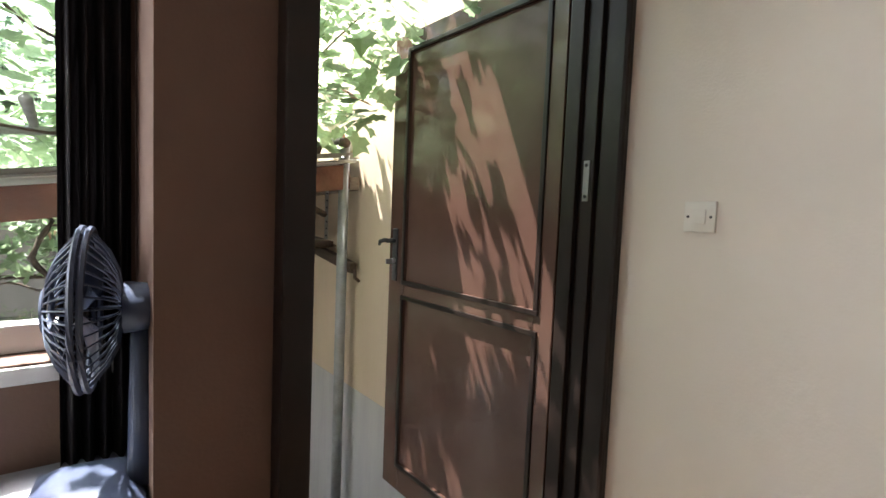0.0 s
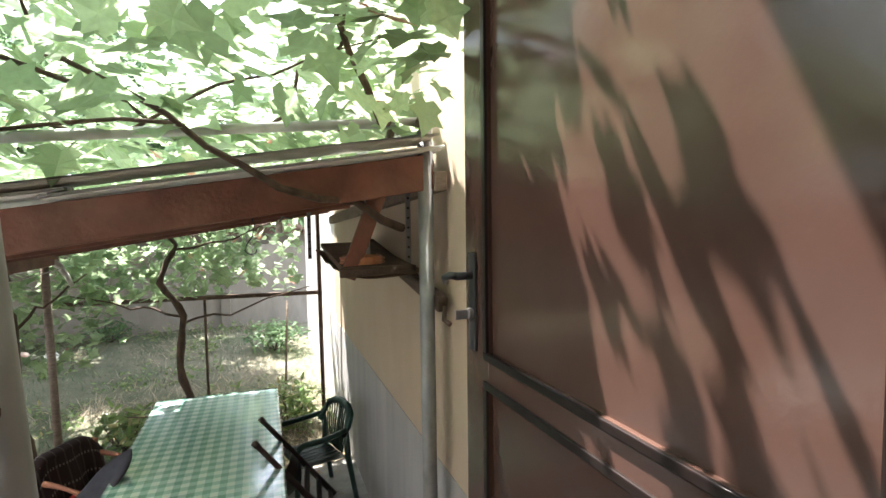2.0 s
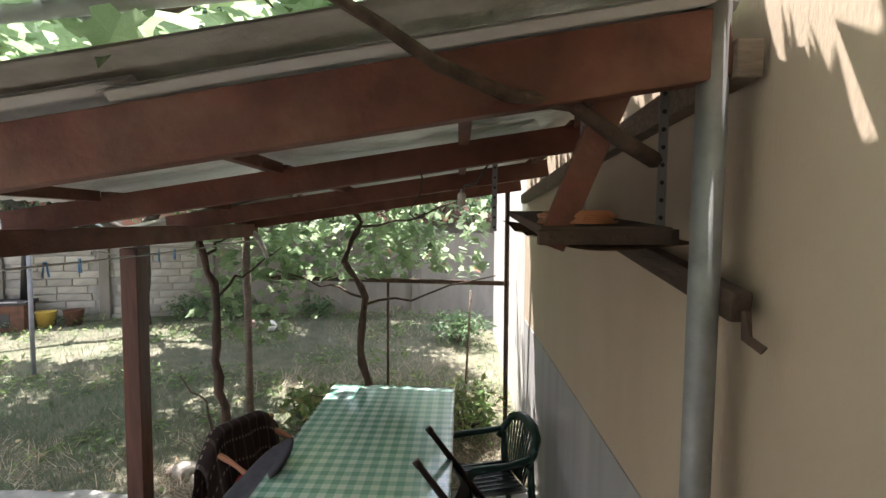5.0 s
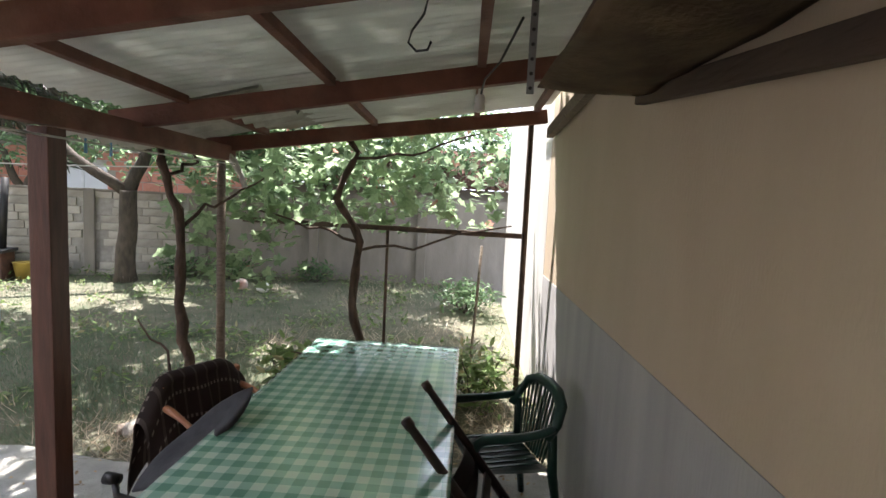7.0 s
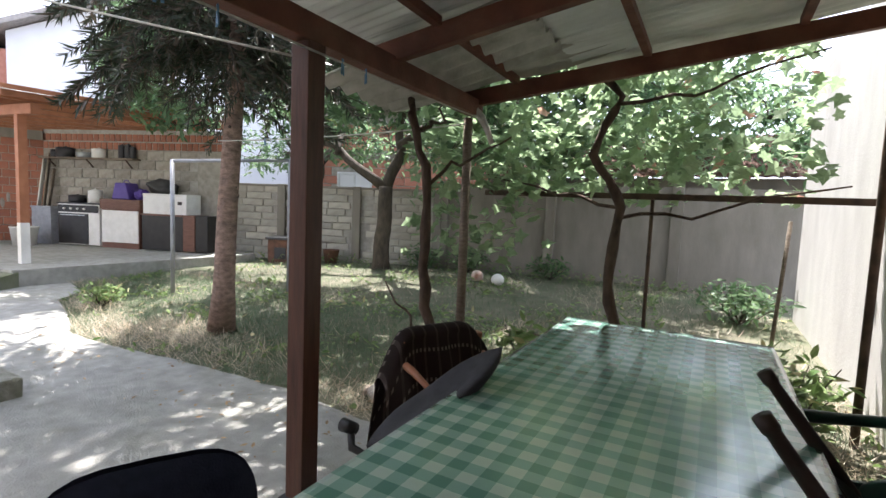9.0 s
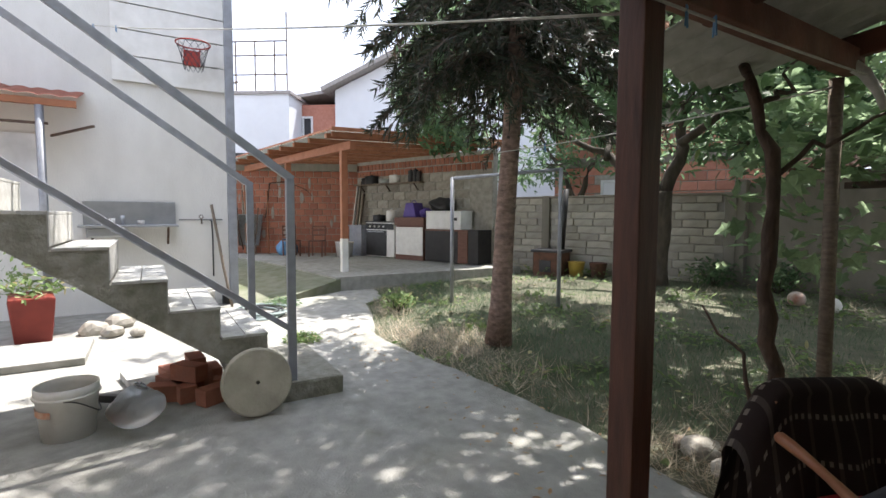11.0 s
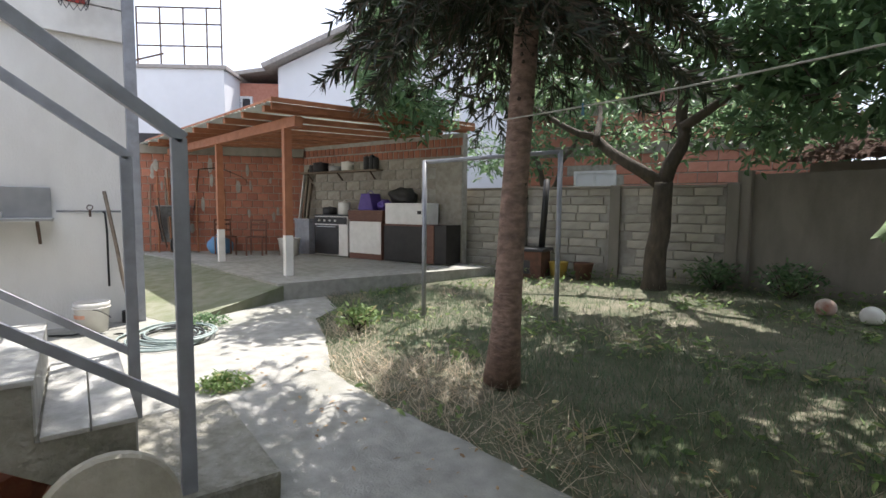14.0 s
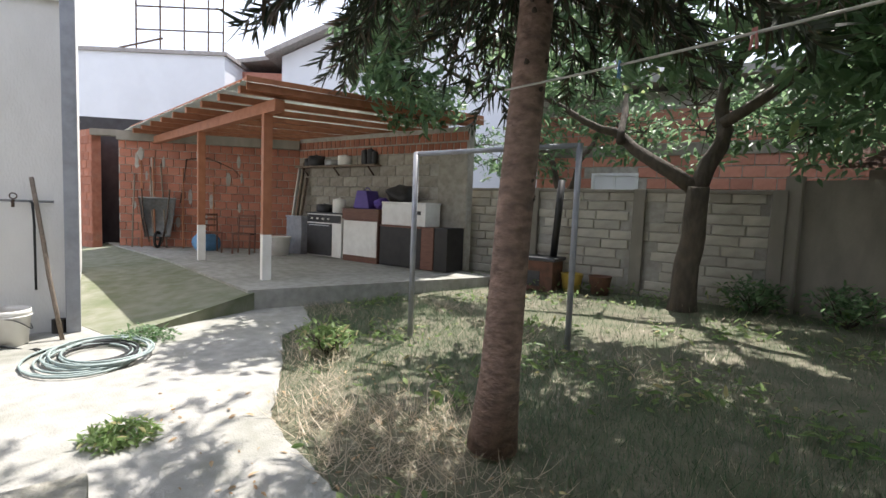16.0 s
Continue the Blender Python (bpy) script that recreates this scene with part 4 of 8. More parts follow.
def make_pergola_vine():
    v = thing("grapevine", "dense green grapevine spread over the pipe frame above the patio roof", "vine", (1.3, 3.2, 0.0))
    o = Vector((1.3, 3.2, 0.0))
    cane_ends = [((1.4, 3.15, 2.5), (0.2, 2.7, 3.05)), ((0.6, 3.0, 2.92), (-1.6, 2.5, 3.1)), ((1.35, 3.2, 2.9), (0.9, 2.3, 3.35)), ((0.2, 2.8, 3.0), (-0.6, 2.1, 3.35)),
                 ((1.3, 3.3, 2.9), (0.4, 4.8, 3.3)), ((-0.4, 3.0, 2.9), (-1.7, 3.4, 3.2)), ((0.8, 3.1, 2.95), (1.2, 2.2, 3.55)), ((0.3, 3.4, 3.0), (-0.2, 2.4, 3.6)),
                 ((-0.9, 3.0, 2.85), (-1.9, 2.1, 3.2)), ((0.9, 3.6, 3.0), (1.1, 6.4, 3.4)), ((-0.6, 3.8, 3.0), (-1.4, 6.6, 3.4)), ((0.0, 3.2, 2.93), (1.25, 2.9, 3.3))]
    for i, (a, b) in enumerate(cane_ends):
        pts = [p - o for p in wander(a, b, 9, 0.28, i * 3.3)]
        r = 0.022 if i in (0, 2, 5) else 0.009
        part("cane", tube(B(), pts, [r * (1 - 0.07 * k) for k in range(10)], 6), "vine_bark", v, smooth=True)
    # single leaves that hang in front of the frame, nearest to the porch
    me = raw("vine_leaf", VINE_LEAF, VINE_FACES, "vine_leaf")
    for k in range(290):
        if k < 170:
            x, y = rng.uniform(-1.5, 1.42), rng.uniform(2.25, 3.15)
            z = 2.86 + rng.uniform(0.0, 0.95) ** 1.1 - 0.12 * (1.4 - x) * 0.7
        else:
            x, y = rng.uniform(0.1, 1.45), rng.uniform(2.0, 2.75)
            z = 3.12 + rng.uniform(0.0, 0.95)
        ob = new("leaf", me)
        ob.parent = v
        s = rng.uniform(0.09, 0.17)
        ob.matrix_basis = Matrix.Translation(Vector((x, y, z)) - o) @ (turned(1.25)).to_4x4() @ Matrix.Scale(s, 4)
    mats = []
    n = 0
    while n < 2700:
        x, y = rng.uniform(-1.75, 1.5), rng.uniform(2.0, 7.1)
        dens = 0.5 + 0.9 * noise.noise((x * 1.3, y * 1.3, 7.0))
        if rng.uniform() > dens + 0.25:
            continue
        if y < 3.1 and x > -0.5 and rng.uniform() < 0.42:
            continue
        lift = rng.uniform(0, 1) ** 1.6 * (0.55 + 0.12 * max(0, y - 2.5))
        z = 2.93 - 0.09 * (1.4 - x) + 0.02 * (y - 3) + lift
        if y < 3.0:
            z += 0.08
        s = rng.uniform(0.09, 0.17)
        mats.append((np.array(turned(1.0)) * s, (x - o.x, y - o.y, z - o.z)))
        n += 1
    for k in range(680):                                   # shoots hanging over the doorway
        x, y, z = rng.uniform(-0.7, 1.4), rng.uniform(1.5, 3.1), rng.uniform(3.3, 3.8)
        if noise.noise((x * 9.0, y * 9.0, 4.0)) > -0.3:
            mats.append((np.array(turned(1.0)) * rng.uniform(0.055, 0.11), (x - o.x, y - o.y, z - o.z)))
    for k in range(620):                                   # unseen leaves added past the roof edge to shade the slab
        x, y, z = rng.uniform(-2.75, -1.7), rng.uniform(4.6, 7.1), rng.uniform(2.95, 3.4)
        mats.append((np.array(turned(1.0)) * rng.uniform(0.09, 0.16), (x - o.x, y - o.y, z - o.z)))
    ob = new("foliage", scatter_mesh("foliage", VINE_LEAF, VINE_FACES, mats, "vine_leaf"))
    ob.parent = v
    tagged(ob, kind="stuff")


make_pergola_vine()


def make_garden_vine():
    for i, (base, knots, crown) in enumerate((
            ((-0.13, 7.0, -0.02), [(-0.07, 6.95, 0.5), (-0.18, 6.92, 0.9), (-0.09, 6.86, 1.5), (-0.32, 6.85, 1.9), (-0.14, 6.85, 2.3), (-0.4, 6.95, 2.6)], (-0.1, 8.0, 2.2)),
            ((-1.36, 6.3, -0.02), [(-1.30, 6.22, 0.4), (-1.36, 6.18, 1.0), (-1.31, 6.12, 1.6), (-1.42, 6.05, 2.1), (-1.60, 6.3, 2.3)], (-1.8, 7.2, 2.2)))):
        v = thing("grapevine", "old grapevine with a twisted dark trunk on the garden trellis", "vine", base, group="garden grapevines")
        o = Vector(base)
        pts = [Vector(base)] + [Vector(p) for p in knots]
        fine = []
        for a, b in zip(pts, pts[1:]):
            for k in range(4):
                fine.append(a.lerp(b, k / 4) + Vector(noise.noise_vector(a * 3 + Vector((k, 0, 0)))) * 0.03)
        fine.append(pts[-1])
        part("trunk", tube(B(), [p - o for p in fine], [0.05 - 0.028 * k / len(fine) + 0.006 * math.sin(k * 2.1) for k in range(len(fine))], 9), "vine_bark", v, smooth=True)
        arms = [((-0.12, 6.87, 1.42), (1.3, 7.3, 1.7)), ((-0.12, 6.87, 1.5), (-1.3, 7.3, 1.75)), ((-0.16, 6.85, 2.25), (1.1, 7.2, 2.6)), ((-0.1, 6.97, 0.32), (-0.65, 6.7, 0.5))] if i == 0 else \
               [((-1.33, 6.25, 0.2), (-1.72, 6.2, 0.85)), ((-1.32, 6.13, 1.6), (-0.9, 6.9, 2.1)), ((-1.38, 6.08, 2.0), (-1.5, 6.8, 2.4))]
        for j, (a, b) in enumerate(arms):
            part("arm", tube(B(), [p - o for p in wander(a, b, 8, 0.18, 11 + i * 7 + j)], [0.015 - 0.0011 * k for k in range(9)], 7), "vine_bark", v, smooth=True)
        mats = []
        want = 1750 if i == 0 else 420
        while len(mats) < want:
            if i == 0:
                x, y = rng.uniform(-1.5, 1.2), rng.uniform(7.1, 8.6)
                low = 1.50 + 0.35 * abs(noise.noise((x * 1.4, y, 2.0))) + 0.25 * max(0, -x - 0.6)
                z = low + rng.uniform(0, 1) ** 0.9 * 1.6
            else:
                x, y = rng.uniform(-1.95, -0.85), rng.uniform(6.6, 7.6)
                z = 0.95 + rng.uniform(0, 1) ** 0.7 * 1.6
            if noise.noise((x * 2.2, y * 2.2, z * 2.2)) < -0.08:
                continue
            if x > 0.75 and rng.uniform() < 0.6:
                continue
            s = rng.uniform(0.08, 0.15)
            mats.append((np.array(turned(1.5)) * s, (x - o.x, y - o.y, z - o.z)))
        ob = new("foliage", scatter_mesh("foliage", VINE_LEAF, VINE_FACES, mats, "vine_leaf"))
        ob.parent = v
        tagged(ob, kind="stuff")


make_garden_vine()


def in_sun_gap(x, y):
    """Grass strip along the fence kept sunlit: crown leaves that would shade it are omitted."""
    u, v = (x + 6.3) / 2.8, (y - SUN_GAP_Y - 0.04 * (x + 6.3)) / 1.1
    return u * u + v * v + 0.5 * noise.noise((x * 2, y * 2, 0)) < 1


SUN_GAP_Y = 10.0


def make_broad_tree(base, label, limbs, clumps, leaves, seed, trunk_r=0.17, fork=1.75, leaf=(0.13, 0.24)):
    t = thing("tree", label, "tree", base)
    o = Vector(base)
    part("trunk", tube(B(), [p - o for p in wander(o, o + Vector((0.15, -0.1, fork)), 8, 0.06, seed)], [trunk_r * (1.25 if k == 0 else 1.05 - 0.03 * k) for k in range(9)], 14), "bark_dark", t, smooth=True)
    for j, (a, b, r) in enumerate(limbs):
        a, b = Vector(a), Vector(b)
        part("limb", tube(B(), wander(a, b, 10, 0.35, seed + j * 2.3), [r * (1 - 0.075 * k) for k in range(11)], 9), "bark_dark", t, smooth=True)
    tw = B()
    mats = []
    per = leaves // len(clumps)
    for c, (cx, cy, cz, rx, rz) in enumerate(clumps):
        for k in range(10):
            d = Vector(rng.normal(size=3)).normalized()
            e = Vector((cx + d.x * rx * 0.85, cy + d.y * rx * 0.85, cz + d.z * rz * 0.85))
            tube(tw, wander((cx, cy, cz), e, 4, 0.12, c + k * 0.37), [0.014, 0.012, 0.009, 0.006, 0.004], 5)
        for k in range(per):
            d = Vector(rng.normal(size=3)).normalized() * (rng.uniform(0, 1) ** 0.45)
            p = Vector((cx + d.x * rx, cy + d.y * rx, cz + d.z * rz))
            p += Vector(noise.noise_vector(p * 1.7)) * 0.35
            w = o + p
            # where this leaf's shadow would land; the sunlit strip is kept clear
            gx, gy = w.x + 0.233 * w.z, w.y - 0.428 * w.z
            if in_sun_gap(gx, gy):
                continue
            s = rng.uniform(*leaf)
            m = turned(1.3) @ Matrix.Rotation(-0.5, 3, "X")
            mats.append((np.array(m) * s, tuple(p)))
    tagged(part("twigs", tw, "bark_dark", t), kind="stuff")
    ob = new("crown", scatter_mesh("crown", TREE_LEAF, TREE_FACES, mats, "tree_leaf"))
    ob.parent = t
    tagged(ob, kind="stuff")


CROWN = []
_r = np.random.default_rng(3)
for _k in range(66):
    _x, _y = _r.uniform(-3.9, 5.2), _r.uniform(-2.9, 2.6)
    _y = max(_y, -0.9) if _x > 3.2 else _y
    _low = 2.05 + 0.12 * max(0, -_x - 0.8) + 0.25 * max(0, -_y - 1.2)
    CROWN.append((_x, _y, _low + 0.45 + _r.uniform(0, 1) ** 1.2 * 3.4, 0.85, 0.55))
for _k in range(6):
    CROWN.append((_r.uniform(0.6, 3.0), _r.uniform(-2.9, -1.2), 3.6 + _r.uniform(0, 1) * 2.0, 0.85, 0.55))
for _k in range(24):
    CROWN.append((_r.uniform(0.0, 4.5), _r.uniform(-0.9, 1.6), 3.0 + _r.uniform(0, 1) * 3.0, 0.9, 0.6))
for _k in range(13):
    CROWN.append((_r.uniform(-4.7, -2.4), _r.uniform(-3.4, -1.7), 3.0 + _r.uniform(0, 1) * 2.4, 0.7, 0.5))
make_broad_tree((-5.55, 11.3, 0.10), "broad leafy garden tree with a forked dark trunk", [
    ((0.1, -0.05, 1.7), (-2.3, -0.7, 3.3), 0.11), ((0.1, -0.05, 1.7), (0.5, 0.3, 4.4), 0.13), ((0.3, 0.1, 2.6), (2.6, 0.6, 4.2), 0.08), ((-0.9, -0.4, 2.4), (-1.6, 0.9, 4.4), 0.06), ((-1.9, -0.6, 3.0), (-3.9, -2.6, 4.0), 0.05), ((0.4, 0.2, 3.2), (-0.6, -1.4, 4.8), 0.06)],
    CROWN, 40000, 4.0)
CROWN2 = []
for _k in range(26):
    CROWN2.append((_r.uniform(-2.6, 4.4), _r.uniform(-1.3, 1.6), 2.5 + _r.uniform(0, 1) * 3.2, 0.95, 0.6))
make_broad_tree((-2.4, 14.2, 0.05), "leafy tree beyond the concrete wall", [((0.1, -0.05, 1.7), (-1.3, -0.5, 4.0), 0.09), ((0.1, -0.05, 1.7), (1.3, 0.3, 4.4), 0.09)], CROWN2, 8500, 9.0)
CROWN3 = []
for _k in range(16):
    CROWN3.append((_r.uniform(-2.2, 2.2), _r.uniform(-1.2, 1.2), 2.6 + _r.uniform(0, 1) * 3.2, 0.9, 0.6))
make_broad_tree((-9.6, 13.4, 0.05), "leafy tree behind the garden fence", [((0.1, -0.05, 1.7), (-1.0, -0.5, 3.8), 0.09), ((0.1, -0.05, 1.7), (1.0, 0.3, 4.0), 0.09)], CROWN3, 3600, 14.0)


def make_spruce(base):
    t = thing("spruce_tree", "tall spruce with a bare reddish trunk and drooping dark branches", "tree", base)
    pts = [(0.014 * k + 0.012 * math.sin(k), 0.019 * k + 0.010 * math.cos(k * 1.3), 0.45 * k) for k in range(21)]
    rad = [0.15, 0.115] + [0.106 - 0.0037 * k for k in range(19)]
    part("trunk", tube(B(), pts, rad, 18), "bark", t, smooth=True)
    bm = B()
    for k in range(46):
        a, z = rng.uniform(0, 2 * math.pi), rng.uniform(0.5, 3.4)
        r = 0.106 - 0.008 * z
        c0 = (0.031 * z, 0.042 * z)
        rod(bm, (c0[0] + r * 0.9 * math.cos(a), c0[1] + r * 0.9 * math.sin(a), z), (c0[0] + r * 1.12 * math.cos(a), c0[1] + r * 1.12 * math.sin(a), z + 0.01), 0.017, 0.006, n=7)
    tagged(part("branch_stubs", bm, "bark_dark", t), kind="stuff")
    br, mats = B(), []
    for k in range(112):
        a = k * 2.399 + rng.uniform(-0.2, 0.2)
        z = 2.95 + 5.6 * (k / 112) ** 1.3 + rng.uniform(-0.1, 0.1)
        L = rng.uniform(0.75, 1.3) * (1.0 + 1.05 * smoothstep(18, 46, k) * smoothstep(130, 80, k))
        h = Vector((math.cos(a), math.sin(a), 0))
        line = [h * (L * f) + Vector((0, 0, z + 0.25 * f - 0.85 * f * f)) for f in (i / 7 for i in range(8))]
        tube(br, line, [0.02 - 0.0022 * i for i in range(8)], 5)
        side = Vector((-h.y, h.x, 0))
        for i in range(1, 8):
            for sgn in (-1, 1):
                q = line[i]
                w = (0.62 - 0.05 * i) * rng.uniform(0.6, 1.2)
                e = q + side * sgn * w * 0.55 + h * 0.22 + Vector((0, 0, -0.45 * w - 0.12))
                tube(br, [q, q.lerp(e, 0.5) + Vector((0, 0, 0.03)), e], [0.006, 0.005, 0.003], 4)
                for u in range(42):
                    f = rng.uniform(0.05, 1.05)
                    p = q.lerp(e, f)
                    d = (e - q).normalized()
                    m = d.to_track_quat("Y", "Z").to_matrix() @ Matrix.Rotation(rng.uniform(0, 6.28), 3, "Y") @ Matrix.Rotation(rng.uniform(0.3, 0.9), 3, "Z")
                    mats.append((np.array(m) * rng.uniform(0.07, 0.16), tuple(p)))
    tagged(part("branches", br, "bark_dark", t), kind="stuff")
    needle = [(-0.065, 0, 0), (0.065, 0, 0), (0.045, 0.6, 0.02), (0, 1, 0), (-0.045, 0.6, 0.02)]
    ob = new("needles", scatter_mesh("needles", needle, [(0, 1, 2, 4), (4, 2, 3)], mats, "spruce"))
    ob.parent = t
    tagged(ob, kind="stuff")


make_spruce((-4.12, 6.48, 0.02))


# ---- lawn ----
def edge_y(x):
    for (x0, y0), (x1, y1) in zip(EDGE, EDGE[1:]):
        if x1 <= x <= x0:
            return y0 + (y1 - y0) * (x - x0) / (x1 - x0)
    return 6.95


def fence_y(x):
    return 12.5 + (x + 4.8) * (2.15 / 5.2) if x < -4.8 else 12.6 + 0.09 * (x + 4.8)


def make_lawn():
    green, dry, straw, weed, litter = [], [], [], [], []
    while len(green) < 85000:
        x = rng.uniform(-9.2, 1.5)
        y = rng.uniform(5.5, 13.0) if rng.uniform() < 0.5 else rng.uniform(5.5, 8.6)
        if y < edge_y(x) + 0.0 or y > fence_y(x) - 0.05:
            continue
        n = noise.noise((x * 0.75, y * 0.75, 5.0)) + 0.5 * noise.noise((x * 2.3, y * 2.3, 9.0))
        near = smoothstep(1.3, 0.1, y - edge_y(x)) * 0.36 + (0.35 if x > -1.6 else 0.0)
        if n - near * 1.3 + 0.72 < rng.uniform(-0.3, 0.5):
            if rng.uniform() < 0.15:
                h = rng.uniform(0.03, 0.10)
                dry.append((np.array(turned(1.35)) * h, (x, y, ground_z(x, y) - 0.004)))
            if rng.uniform() < 0.35:
                a = rng.uniform(0, 6.28)
                m = Matrix.Rotation(a, 3, "Z") @ Matrix.Rotation(rng.uniform(1.2, 1.55), 3, "X")
                straw.append((np.array(m) * rng.uniform(0.08, 0.22), (x, y, ground_z(x, y) + rng.uniform(0.004, 0.03))))
            continue
        h = rng.uniform(0.03, 0.09) * (1.5 if rng.uniform() < 0.06 else 1)
        green.append((np.array(turned(0.75)) * np.array([1.2, 1, 1])[None, :] * h, (x, y, ground_z(x, y) - 0.004)))
    while len(weed) < 3600:
        x, y = rng.uniform(-9.0, 1.5), rng.uniform(5.5, 12.9)
        if y < edge_y(x) + 0.05 or y > fence_y(x) - 0.1:
            continue
        if noise.noise((x * 0.9, y * 0.9, 21.0)) < 0.12 and rng.uniform() > (0.8 if (x > -0.3 and y > 6.6 and y < 8.5) or y > fence_y(x) - 0.8 else 0.03):
            continue
        for k in range(3):
            s = rng.uniform(0.05, 0.12)
            weed.append((np.array(turned(1.2)) * s, (x + rng.normal() * 0.05, y + rng.normal() * 0.05, ground_z(x, y) + rng.uniform(0.01, 0.2 if y > fence_y(x) - 0.8 or x > -0.3 else 0.08))))
    for k in range(900):
        x = rng.uniform(-1.2, 1.55) if k < 500 else rng.uniform(-6, 1.5)
        y = rng.uniform(5.3, 8.5) if k < 500 else rng.uniform(4.9, 6.6)
        z = 0.004 if y < edge_y(x) else ground_z(x, y) + 0.01
        litter.append((np.array(turned(0.35)) * rng.uniform(0.025, 0.07), (x, y, z)))
    for nm, tpl, fc, ms, mt, lb, ct in (("lawn_grass", BLADE, BLADE_FACES, green, "grass", "uneven shaded lawn grass", "grass"),
                                        ("dry_grass", BLADE, BLADE_FACES, dry, "dry_grass", "dry yellow grass tufts", "grass"),
                                        ("straw", BLADE, BLADE_FACES, straw, "dry_grass", "flattened straw along the path edge", "straw"),
                                        ("weeds", TREE_LEAF, TREE_FACES, weed, "weed", "low broad-leaved weeds in the lawn", "weeds"),
                                        ("fallen_leaves", TREE_LEAF, TREE_FACES, litter, "litter", "fallen dry leaves on the ground", "leaves")):
        ob = new(nm, scatter_mesh(nm, tpl, fc, ms, mt))
        tagged(ob, lb, ct, kind="stuff")


make_lawn()


def make_tuft(x, y, s, n, label, material="weed"):
    mats = []
    for k in range(n):
        r = rng.uniform(0, 1) ** 0.6 * s
        a = rng.uniform(0, 6.28)
        mats.append((np.array(turned(1.2)) * rng.uniform(0.03, 0.08), (r * math.cos(a), r * math.sin(a), rng.uniform(0, 0.6) * (s - r * 0.6))))
    ob = new("weed_tuft", scatter_mesh("weed_tuft", TREE_LEAF, TREE_FACES, mats, material))
    ob.matrix_world = pose(x, y, 0.0)
    tagged(ob, label, "weed", kind="stuff")


make_tuft(-5.35, 4.72, 0.19, 420, "small green weed in a crack of the slab")
make_tuft(-7.6, 5.0, 0.28, 420, "weeds growing by the coiled hose", "tree_leaf")
make_tuft(-6.0, 3.95, 0.10, 120, "small green weed in a crack of the slab")


def make_bush(x, y, h, r, n, label, material, leaf):
    b = thing("bush", label, "bush", (x, y, ground_z(x, y)))
    bm, mats = B(), []
    for k in range(9):
        a = k * 0.7 + rng.uniform(0, 0.5)
        e = Vector((r * 0.8 * math.cos(a), r * 0.8 * math.sin(a), h * rng.uniform(0.5, 0.95)))
        tube(bm, wander((0, 0, 0), e, 5, 0.08, k * 1.9 + x), [0.012, 0.010, 0.008, 0.006, 0.005, 0.003], 5)
    for k in range(n):
        d = Vector(rng.normal(size=3)).normalized() * rng.uniform(0, 1) ** 0.5
        p = Vector((d.x * r, d.y * r, h * 0.55 + d.z * h * 0.45))
        mats.append((np.array(turned(1.3)) * rng.uniform(*leaf), tuple(p)))
    part("stems", bm, "bark_dark", b)
    ob = new("foliage", scatter_mesh("foliage", TREE_LEAF, TREE_FACES, mats, material))
    ob.parent = b
    tagged(ob, kind="stuff")


make_bush(1.0, 7.0, 0.6, 0.36, 420, "pale green leafy weeds beside the table", "weed", (0.07, 0.14))
make_bush(-0.75, 7.0, 0.55, 0.3, 240, "spiky pale green weeds by the vine", "weed", (0.08, 0.18))
make_bush(0.9, 10.6, 0.6, 0.6, 500, "low leafy bush by the side wall", "tree_leaf", (0.08, 0.15))
make_bush(-3.9, 12.1, 0.55, 0.5, 420, "dark leafy weeds at the foot of the wall", "tree_leaf", (0.07, 0.14))
make_bush(-4.9, 12.0, 0.5, 0.45, 380, "dark leafy weeds at the foot of the wall", "tree_leaf", (0.07, 0.14))
make_bush(-2.2, 12.3, 0.45, 0.45, 300, "dark leafy weeds at the foot of the wall", "tree_leaf", (0.07, 0.14))
make_bush(-6.4, 6.4, 0.3, 0.3, 260, "pale weeds at the lawn corner", "weed", (0.06, 0.11))


